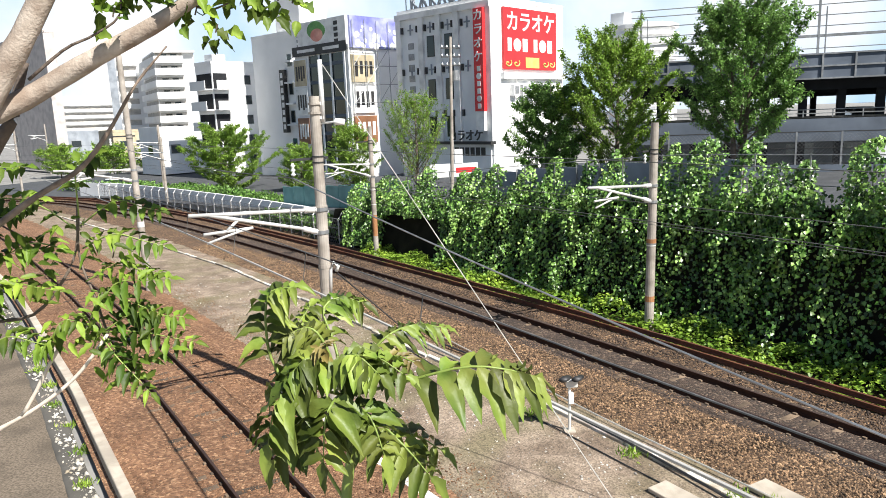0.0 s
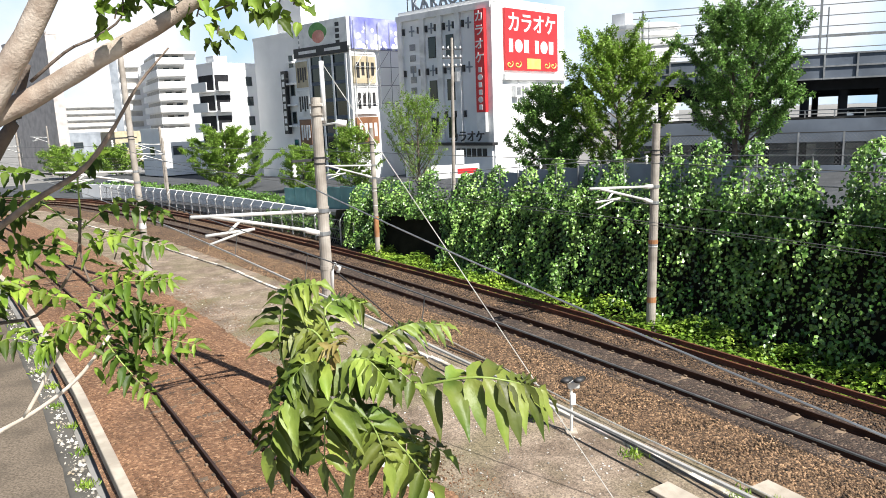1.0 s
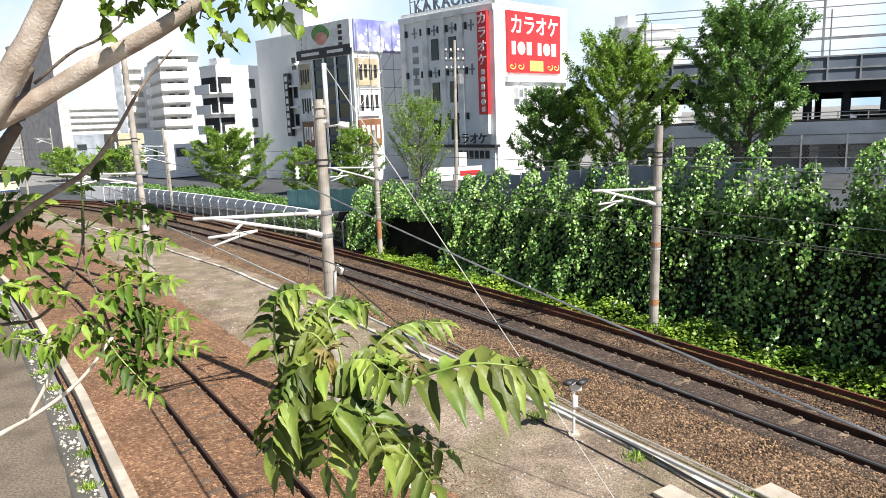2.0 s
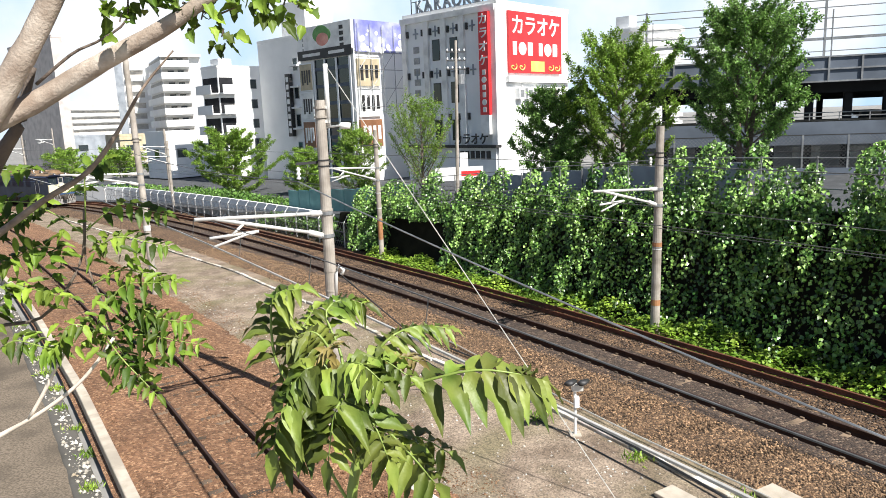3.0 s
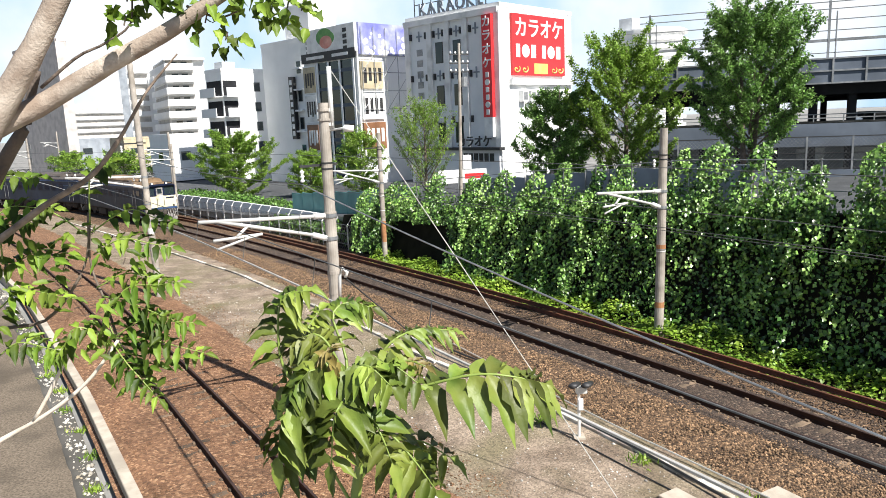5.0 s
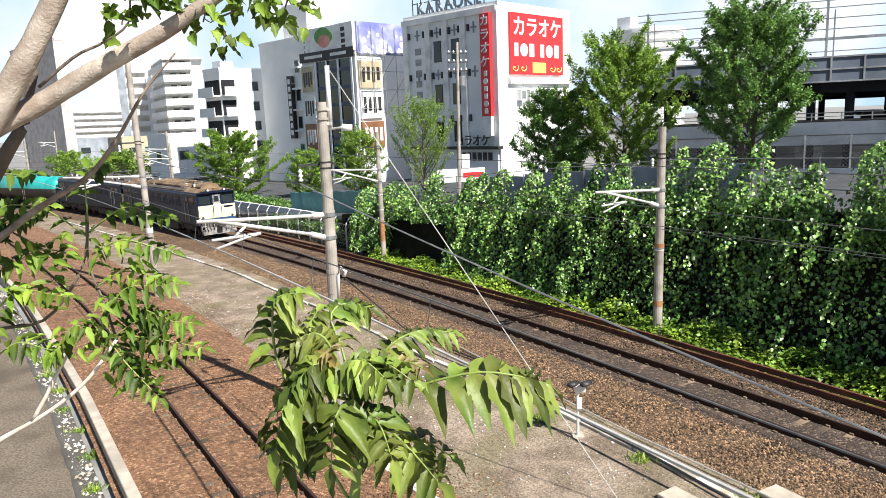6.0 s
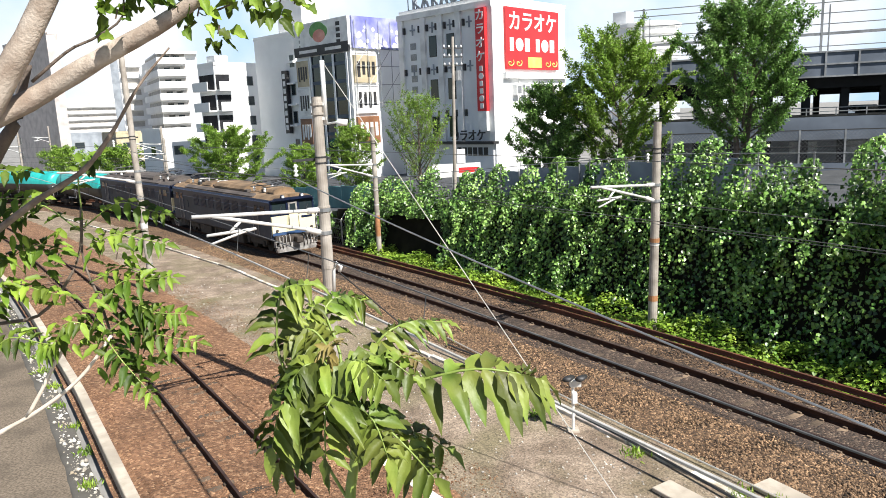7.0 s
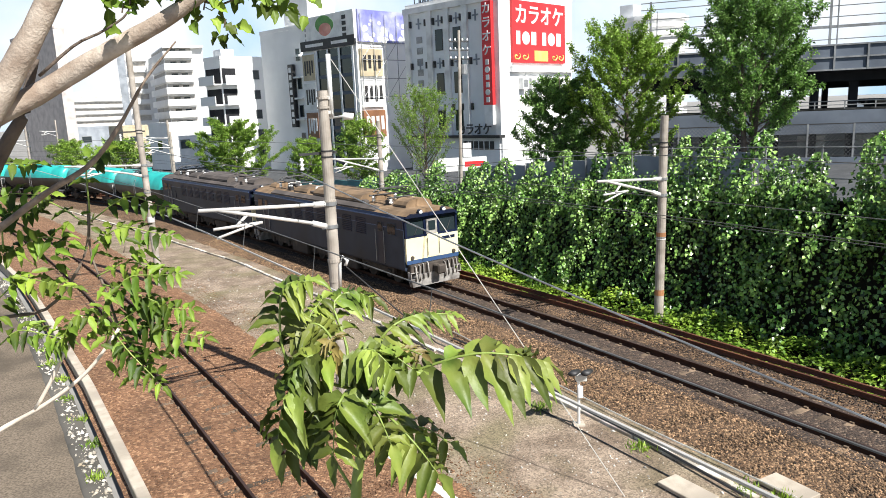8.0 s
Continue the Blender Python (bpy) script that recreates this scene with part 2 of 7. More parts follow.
M["deck_wall"] = surf("bluegrey_deck_panel", (0.095, 0.118, 0.155), (0.125, 0.15, 0.19), 0.5, 0.75, 0.1, 10)
M["leaf_near"] = surf("young_frond_leaf", (0.065, 0.12, 0.014), (0.19, 0.245, 0.042), 7, 0.48, 0.15, 40, island=0.6, trans=0.16, stain=(0.16, 0.17, 0.036), sscale=3, spec=0.4)
M["leaf_bough"] = surf("fresh_bough_leaf", (0.075, 0.14, 0.014), (0.24, 0.33, 0.045), 7, 0.5, 0.15, 40, island=0.65, trans=0.28, stain=(0.05, 0.1, 0.012), sscale=3, spec=0.3)
M["stalk"] = surf("green_stalk", (0.17, 0.25, 0.045), (0.27, 0.35, 0.08), 6, 0.45, 0.1, 40)
M["loco_blue"] = surf("dark_blue_paint", (0.004, 0.008, 0.028), (0.008, 0.015, 0.046), 1.0, 0.4, 0.05, 20, stain=(0.008, 0.011, 0.024), spec=0.35)
M["loco_band"] = surf("blue_band", (0.035, 0.075, 0.17), (0.055, 0.1, 0.21), 1, 0.35, 0)
M["loco_grey"] = surf("loco_grey_paint", (0.02, 0.029, 0.05), (0.032, 0.044, 0.07), 1.2, 0.5, 0.05, 20, stain=(0.02, 0.025, 0.036), spec=0.25)
M["loco_cream"] = surf("cream_front_paint", (0.72, 0.66, 0.42), (0.8, 0.74, 0.52), 1.2, 0.4, 0.05, 20, stain=(0.62, 0.56, 0.38))
M["loco_roof"] = surf("dusty_brown_roof", (0.17, 0.11, 0.062), (0.29, 0.195, 0.115), 1.4, 0.9, 0.2, 25, stain=(0.1, 0.07, 0.045))
M["loco_roof_dark"] = surf("dark_roof", (0.07, 0.06, 0.055), (0.12, 0.10, 0.09), 1.4, 0.85, 0.2, 25)
M["bogie"] = surf("grimy_bogie", (0.03, 0.024, 0.02), (0.075, 0.06, 0.05), 3, 0.8, 0.3, 30)
M["plough"] = surf("worn_grey_skirt", (0.2, 0.19, 0.18), (0.4, 0.38, 0.36), 3, 0.7, 0.3, 30, stain=(0.1, 0.09, 0.085), sscale=2)
M["tank_green"] = surf("teal_tank_paint", (0.02, 0.36, 0.33), (0.035, 0.46, 0.42), 0.8, 0.35, 0.03, 20, stain=(0.02, 0.28, 0.27))
M["tank_grey"] = surf("grey_tank_paint", (0.035, 0.042, 0.043), (0.06, 0.068, 0.07), 0.8, 0.45, 0.03, 20)


# ---- mesh helpers ----
def mesh_ob(name, verts, faces, material, parent=None, label="", smooth=False):
    me = bpy.data.meshes.new(name)
    me.from_pydata([tuple(v) for v in verts], [], [tuple(f) for f in faces])
    me.materials.append(material)
    if smooth:
        me.polygons.foreach_set("use_smooth", [True] * len(me.polygons))
    me.update()
    ob = new(name, me)
    if parent:
        ob.parent = parent
    if label:
        ob["label"] = label
    return ob


def part(name, bm, material, parent=None, label="", smooth=False):
    """Link a bmesh as one mesh object under a thing or part."""
    me = bpy.data.meshes.new(name)
    bmesh.ops.recalc_face_normals(bm, faces=bm.faces)
    bm.to_mesh(me)
    bm.free()
    me.materials.append(material)
    if smooth:
        me.polygons.foreach_set("use_smooth", [True] * len(me.polygons))
    ob = new(name, me)
    if parent:
        ob.parent = parent
    if label:
        ob["label"] = label
    return ob


def thing(name, label, category, m=None, group="", kind=""):
    ob = tagged(new(name), label, category, group, kind)
    ob.empty_display_size = 0.2
    if m is not None:
        ob.matrix_world = m
    return ob


def box(bm, c, s, rot=None, bevel=0.0):
    m = Matrix.Translation(c)
    if rot is not None:
        m = m @ rot
    r = bmesh.ops.create_cube(bm, size=1.0, matrix=m @ Matrix.Diagonal((*s, 1)))
    if bevel > 0:
        es = list({e for v in r["verts"] for e in v.link_edges})
        bmesh.ops.bevel(bm, geom=es, offset=bevel, segments=1, affect="EDGES", profile=0.5)
    return bm


def tube(bm, pts, radii, seg=8, cap=True):
    """A round bar along pts with a radius at each."""
    pts = [Vector(q) for q in pts]
    if not hasattr(radii, "__len__"):
        radii = [radii] * len(pts)
    rings = []
    for i, q in enumerate(pts):
        d = (pts[min(i + 1, len(pts) - 1)] - pts[max(i - 1, 0)]).normalized()
        a = d.cross(Vector((0, 0, 1)) if abs(d.z) < 0.9 else Vector((1, 0, 0))).normalized()
        b = d.cross(a)
        rings.append([bm.verts.new(q + (a * math.cos(2 * math.pi * k / seg) + b * math.sin(2 * math.pi * k / seg)) * radii[i]) for k in range(seg)])
    for r0, r1 in zip(rings, rings[1:]):
        for k in range(seg):
            bm.faces.new((r0[k], r0[(k + 1) % seg], r1[(k + 1) % seg], r1[k]))
    if cap:
        bm.faces.new(rings[0])
        bm.faces.new(rings[-1])
    return bm


def sweep(profile, frames, closed=True):
    """verts, faces of a profile (side, up) carried along frames (point, side)."""
    n = len(profile)
    verts = [(q[0] + sd[0] * a, q[1] + sd[1] * a, q[2] + b) for q, sd in frames for a, b in profile]
    faces = []
    for i in range(len(frames) - 1):
        for k in range(n if closed else n - 1):
            k2 = (k + 1) % n
            faces.append((i * n + k, i * n + k2, (i + 1) * n + k2, (i + 1) * n + k))
    if closed:
        faces += [tuple(range(n))[::-1], tuple(range((len(frames) - 1) * n, len(frames) * n))]
    return verts, faces


class Line:
    """A plan curve with equal steps: at(s, off) gives the place, the side vector (to the far side) and the heading."""

    def __init__(self, pts, step=0.5):
        pts = np.array(pts, float)
        d = np.concatenate([[0], np.cumsum(np.hypot(*np.diff(pts, axis=0).T))])
        self.len = d[-1]
        self.s = np.linspace(0, self.len, int(self.len / step) + 1)
        self.x, self.y = np.interp(self.s, d, pts[:, 0]), np.interp(self.s, d, pts[:, 1])
        self.tx, self.ty = np.gradient(self.x, self.s), np.gradient(self.y, self.s)

    def at(self, s, off=0.0, z=0.0):
        x, y = np.interp(s, self.s, self.x), np.interp(s, self.s, self.y)
        tx, ty = np.interp(s, self.s, self.tx), np.interp(s, self.s, self.ty)
        n = math.hypot(tx, ty)
        tx, ty = tx / n, ty / n
        return Vector((x + ty * off, y - tx * off, z)), Vector((ty, -tx, 0)), Vector((tx, ty, 0))

    def frames(self, s0, s1, step, off=0.0, z=0.0):
        k = max(2, int((s1 - s0) / step) + 1)
        return [self.at(s, off, z)[:2] for s in np.linspace(s0, s1, k)]


def prism(bm, pts, y0, y1):
    """A cross-section (x, z) drawn out from y0 to y1."""
    a = [bm.verts.new((x, y0, z)) for x, z in pts]
    b = [bm.verts.new((x, y1, z)) for x, z in pts]
    n = len(pts)
    for k in range(n):
        bm.faces.new((a[k], a[(k + 1) % n], b[(k + 1) % n], b[k]))
    bm.faces.new(a[::-1])
    bm.faces.new(b)

# ---- ground and tracks; rail tops lie at height 0 ----
SCALE = 1.2


def main_x(y):
    u = (y / SCALE - 25) / 25
    if u > 1.7:
        return main_x(81.0) - 1.62 * (y - 81.0) - 0.006 * (y - 81.0) ** 2
    return SCALE * (0.804 - 17.621 * u - 1.876 * u ** 2 + 0.566 * u ** 3 - 0.469 * u ** 4)


def side_x(y):
    u = (y / SCALE - 25) / 25
    return SCALE * (-12.144 - 17.875 * u - 1.394 * u ** 2 - 0.076 * u ** 3)


# both lines start at the camera's end and run away; the far side is "right" of the heading
MAIN = Line([(main_x(y), y) for y in np.arange(-8, 200, 0.5)])
SIDE = Line([(side_x(y), y) for y in np.arange(-8, 100, 0.5)])
GROUND_Z = -0.30

bm = bmesh.new()
bmesh.ops.create_grid(bm, x_segments=2, y_segments=2, size=2500, matrix=Matrix.Translation((0, 900, GROUND_Z - 0.25)))
tagged(part("ground", bm, M["ground"]), "pale dusty ground reaching the horizon", "ground", kind="structure")


def strip(name, line, s0, s1, prof, material, label, category, step=1.0, jitter=0.0):
    fr = line.frames(s0, s1, step)
    v, f = sweep(prof, fr, closed=False)
    if jitter:
        v = [(x, y, z + jitter * noise.noise(Vector((x * 1.3, y * 1.3, 0))) + jitter * 0.5 * noise.noise(Vector((x * 4, y * 4, 5)))) for x, y, z in v]
    return tagged(mesh_ob(name, v, f, material, smooth=True), label, category, kind="structure")


S_END = MAIN.len - 2
yard = [(-15, -0.40)] + [(-15 + 0.5 * k, -0.31) for k in range(1, 25)] + [(-2.5, -0.33)]
strip("ground_yard", MAIN, 0, S_END, yard, M["earth"], "grey gritty earth between the two tracks", "ground", 0.6, 0.012)
bed = [(-4.4, -0.45), (-3.5, -0.31), (-2.5, -0.23)] + [(-2.2 + 0.2 * k, -0.205) for k in range(0, 23)] + [(2.4, -0.22), (6.0, -0.34)]
strip("ballast_bed", MAIN, 0, S_END, bed, M["ballast"], "brown crushed-stone ballast bed of the main track", "ballast", 0.4, 0.035)
mid = [(-1.3, -0.22)] + [(-1.25 + 0.25 * k, -0.186) for k in range(0, 11)] + [(1.3, -0.22)]
strip("ballast_soiled", MAIN, 0, S_END, mid, M["ballast_dark"], "soot-dark ballast between the running rails", "ballast", 0.4, 0.03)
bed2 = [(-3.0, -0.34), (-2.4, -0.2)] + [(-2.2 + 0.2 * k, -0.17) for k in range(0, 22)] + [(2.6, -0.2), (3.8, -0.34)]
strip("ballast_bed_red", SIDE, 0, SIDE.len - 2, bed2, M["ballast_red"], "reddish-brown ballast bed of the side track", "ballast", 0.4, 0.03)

RAIL = [(-0.062, -0.19), (0.062, -0.19), (0.062, -0.165), (0.012, -0.13), (0.012, -0.045), (0.034, -0.036), (0.034, -0.004), (-0.034, -0.004), (-0.034, -0.036), (-0.012, -0.045), (-0.012, -0.13), (-0.062, -0.165)]
HEAD = [(-0.033, -0.006), (0.033, -0.006), (0.03, 0.0), (-0.03, 0.0)]


def track(line, s0, s1, label, sleeper_step, z_sleeper, smat):
    t = thing("railway_track", label, "railway track", kind="structure")
    for side in (-0.68, 0.68):
        fr = line.frames(s0, s1, 0.7, side)
        r = mesh_ob("rail", *sweep(RAIL, fr), M["rail"], t)
        mesh_ob("rail_head", *sweep(HEAD, fr), M["rail_head"], r)
    bm = bmesh.new()
    box(bm, (0, 0, 0), (2.4, 0.22, 0.14), bevel=0.012)
    for rx in (-0.77, -0.59, 0.59, 0.77):
        box(bm, (rx, 0, 0.085), (0.07, 0.12, 0.07), bevel=0.01)
    me = bpy.data.meshes.new("sleeper")
    bm.to_mesh(me)
    bm.free()
    me.materials.append(smat)
    rng = random.Random(4)
    s = s0
    while s < s1:
        q, sd, hd = line.at(s, rng.uniform(-0.03, 0.03), z_sleeper - 0.07)
        o = new("sleeper", me)
        o.parent = t
        o.matrix_basis = Matrix.Translation(q) @ Matrix.Rotation(math.atan2(sd.y, sd.x) + rng.uniform(-0.02, 0.02), 4, "Z")
        s += sleeper_step
    return t


def rails(): 
    track(MAIN, 4, S_END, "electrified main track with rust-brown rails on soiled sleepers", 0.62, -0.192, M["sleeper"])
    track(SIDE, 2, SIDE.len - 3, "single side track with dark worn rails in reddish ballast", 0.64, -0.172, M["sleeper"])


rails()

# two old rails laid on edge as a ballast stop on the far side
edging = thing("ballast_edging", "rust-brown steel edging of two stacked old rails", "edging", kind="structure")
for off, zz in ((2.42, -0.18), (2.54, 0.0)):
    mesh_ob("edge_rail", *sweep([(-0.05, 0.0), (0.05, 0.0), (0.05, 0.03), (0.02, 0.05), (0.02, 0.12), (0.045, 0.14), (0.045, 0.17), (-0.045, 0.17), (-0.045, 0.14), (-0.02, 0.12), (-0.02, 0.05), (-0.05, 0.03)], MAIN.frames(4, 120, 0.8, off, zz)), M["rust"], edging)

# kerb wall along the side track, lane beyond it
KERB = Line([(-2.9, 8.3), (-7.2, 14.8), (-12.0, 21.9), (-12.5, 22.6), (-18.9, 31.5), (-22.7, 36.7), (-29.5, 45.0), (-40, 56)], 0.5)
kw = thing("kerb_wall", "pale concrete kerb wall beside the side track", "kerb wall", kind="structure")
rng = random.Random(2)
s = 0.0
while s < KERB.len - 2:
    fr = KERB.frames(s + 0.006, s + 1.994, 0.6, -0.13, 0)
    mesh_ob("kerb_block", *sweep([(-0.14, -1.6), (0.14, -1.6), (0.14, -0.02), (0.12, 0.0), (-0.12, 0.0), (-0.14, -0.02)], fr), M["concrete"], kw)
    s += 2.0
lane = [(-12, -0.6), (-6, -0.55), (-3, -0.52), (-1.15, -0.5)]
strip("lane", KERB, 0, KERB.len, lane, M["asphalt"], "grey worn asphalt lane below the kerb wall", "lane", 1.0, 0.01)
# rubble bed and ditch share one dark concrete colour
strip("gravel_strip", KERB, 0, KERB.len, [(-1.2, -0.52)] + [(-1.15 + 0.12 * k, -0.47) for k in range(5)] + [(-0.6, -0.5), (-0.58, -1.4), (-0.2, -1.4)], M["concrete_dark"], "dark strip of rubble bed and ditch at the kerb foot", "gravel", 0.3, 0.05)

# concrete cable trough that crosses the yard
TROUGH = Line([(-38, 70), (-26.4, 57.1), (-21.4, 51.4), (-13.2, 42.0), (-8.7, 35.8), (-6.0, 32.1), (-3.0, 27.8), (-0.9, 24.7), (0.5, 22.7), (2.8, 19.9), (4.5, 17.2), (5.9, 14.9), (8.0, 11.0)], 0.4)
ct = thing("cable_trough", "low pale concrete cable trough with lids", "cable trough", kind="structure")
s = 0.0
while s < TROUGH.len - 1:
    mesh_ob("lid", *sweep([(-0.085, -0.33), (0.085, -0.33), (0.08, -0.225), (0.07, -0.215), (-0.07, -0.215), (-0.08, -0.225)], TROUGH.frames(s + 0.01, s + 0.99, 0.5, rng.uniform(-0.035, 0.035), rng.uniform(-0.02, 0.012))), M["trough"], ct)
    s += 1.0

ct2 = thing("cable_trough", "short pale concrete cable trough beside the side track", "cable trough", kind="structure")
TROUGH_2 = Line([(-4.4, 20.4), (-2.3, 17.3), (-1.4, 15.9), (-0.4, 14.6), (1.4, 12.0)], 0.4)
s = 0.0
while s < TROUGH_2.len - 1:
    mesh_ob("lid", *sweep([(-0.12, -0.33), (0.12, -0.33), (0.12, -0.22), (-0.12, -0.22)], TROUGH_2.frames(s + 0.01, s + 0.99, 0.5)), M["pale_concrete"], ct2)
    s += 1.0

# ---- retaining wall with the raised street behind it ----
WALL_OFF = 4.45
WALL_LEAN = 0.36


def street_z(s):
    return np.interp(np.interp(s, MAIN.s, MAIN.y), [0, 15, 25, 31, 38, 46, 60, 85], [4.9, 4.7, 4.4, 3.8, 3.0, 1.9, 0.7, -0.2])


S_WALL = float(np.interp(47, MAIN.y, MAIN.s))
fr = MAIN.frames(0, S_WALL, 0.7, WALL_OFF)
ss = np.linspace(0, S_WALL, len(fr))
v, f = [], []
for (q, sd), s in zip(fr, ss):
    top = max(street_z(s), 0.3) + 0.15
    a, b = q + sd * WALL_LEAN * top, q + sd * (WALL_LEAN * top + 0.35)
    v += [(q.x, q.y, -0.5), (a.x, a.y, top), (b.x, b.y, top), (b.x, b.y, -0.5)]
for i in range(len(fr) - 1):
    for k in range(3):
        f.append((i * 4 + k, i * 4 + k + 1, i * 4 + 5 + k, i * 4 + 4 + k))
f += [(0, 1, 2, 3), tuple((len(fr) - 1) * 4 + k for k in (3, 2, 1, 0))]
# painted near black so that the ivy gaps look shaded
tagged(mesh_ob("retaining_wall", v, f, M["wall_black"]), "concrete retaining wall under ivy, gap shade put into its black", "retaining wall", kind="structure")
fr = MAIN.frames(0, 150, 1.0)
ss = np.linspace(0, 150, len(fr))
offs = [0.0, 4.0, 8, 14, 26, 56]
v = [tuple((q + sd * (o + WALL_OFF + 0.2 + WALL_LEAN * max(0.0, float(street_z(s))))).to_2d()) + (float(street_z(s)),) for (q, sd), s in zip(fr, ss) for o in offs]
n = len(offs)
f = [(i * n + k, i * n + k + 1, (i + 1) * n + k + 1, (i + 1) * n + k) for i in range(len(fr) - 1) for k in range(n - 1)]
tagged(mesh_ob("street", v, f, M["street_asphalt"]), "dark grey asphalt street rising behind the wall", "street", kind="structure")


# ---- loose stones: real pieces over the ballast, the yard and the rubble strip ----
def stone_cloud(name, label, pos, size, material, seed):
    rr = np.random.RandomState(seed)
    n = len(pos)
    base = np.array([(1, 0, 0), (-1, 0, 0), (0, 1, 0), (0, -1, 0), (0, 0, 0.75), (0, 0, -0.75)], float)
    a = rr.uniform(0, 2 * np.pi, n)
    c, s = np.cos(a), np.sin(a)
    b = base[None] * rr.uniform(0.55, 1.25, (n, 6, 1))
    v = np.stack([b[..., 0] * c[:, None] - b[..., 1] * s[:, None], b[..., 0] * s[:, None] + b[..., 1] * c[:, None], b[..., 2] + 0.35 * b[..., 0] * rr.normal(0, 1, (n, 1))], -1)
    v = v * np.asarray(size)[:, None, None] + np.asarray(pos)[:, None, :]
    pat = np.array([[0, 2, 4], [2, 1, 4], [1, 3, 4], [3, 0, 4], [2, 0, 5], [1, 2, 5], [3, 1, 5], [0, 3, 5]])
    f = (pat[None] + (np.arange(n) * 6)[:, None, None]).reshape(-1, 3)
    me = bpy.data.meshes.new(name)
    me.vertices.add(n * 6)
    me.vertices.foreach_set("co", v.reshape(-1))
    me.loops.add(len(f) * 3)
    me.loops.foreach_set("vertex_index", f.reshape(-1).astype(np.int32))
    me.polygons.add(len(f))
    me.polygons.foreach_set("loop_start", np.arange(0, len(f) * 3, 3, dtype=np.int32))
    me.update(calc_edges=True)
    me.materials.append(material)
    return tagged(new(name, me), label, "stones", kind="stuff")


def strewn(line, n, s0, s1, o0, o1, zf, seed, power=1.6):
    rr = np.random.RandomState(seed)
    s = s0 + (s1 - s0) * rr.rand(n) ** power
    o = rr.uniform(o0, o1, n)
    x, y = np.interp(s, line.s, line.x), np.interp(s, line.s, line.y)
    tx, ty = np.interp(s, line.s, line.tx), np.interp(s, line.s, line.ty)
    return np.stack([x + ty * o, y - tx * o, zf(o)], 1), rr


def bed_z(o):
    return np.interp(o, [-4.4, -3.5, -2.5, -2.2, 2.4, 3.0], [-0.45, -0.31, -0.23, -0.2, -0.21, -0.23])


q, rr = strewn(MAIN, 46000, 22, 70, -4.0, -0.8, bed_z, 31)
stone_cloud("ballast_stones", "loose brown ballast stones beside the main track", q, rr.uniform(0.022, 0.052, len(q)), M["stone_brown"], 1)
q, rr = strewn(MAIN, 9000, 22, 60, 0.75, 2.35, lambda o: np.full_like(o, -0.2), 32)
stone_cloud("ballast_stones", "dark stones between the track and its edging", q, rr.uniform(0.022, 0.05, len(q)), M["ballast_dark"], 2)
q, rr = strewn(SIDE, 26000, 18, 55, -2.3, 3.0, lambda o: np.interp(o, [-2.3, 2.2, 3.0], [-0.18, -0.165, -0.25]), 33)
stone_cloud("ballast_stones", "loose reddish ballast stones of the side track", q, rr.uniform(0.015, 0.04, len(q)), M["ballast_red"], 3)
q, rr = strewn(MAIN, 2600, 20, 60, -9.5, -4.0, lambda o: np.full_like(o, -0.305), 34)
stone_cloud("pebbles", "pale pebbles scattered over the gritty yard", q, rr.uniform(0.012, 0.05, len(q)) * (rr.rand(len(q)) ** 1.5 + 0.4), M["stone_pale"], 4)
q, rr = strewn(KERB, 1500, 0, 40, -1.08, -0.62, lambda o: np.full_like(o, -0.47), 35)
stone_cloud("rubble", "white broken rubble at the foot of the kerb wall", q, rr.uniform(0.025, 0.085, len(q)) * (0.4 + rr.rand(len(q)) ** 2), M["trough"], 5)
q, rr = strewn(SIDE, 9000, 18, 62, 2.3, 4.8, lambda o: np.interp(o, [2.3, 3.2, 4.8], [-0.2, -0.3, -0.305]), 36)
q = q[rr.rand(len(q)) ** 2 * 2.5 > np.linspace(0, 0.1, len(q))]
stone_cloud("ballast_stones", "reddish stones spilled from the side track onto the yard", q, rr.uniform(0.012, 0.035, len(q)), M["ballast_red"], 6)

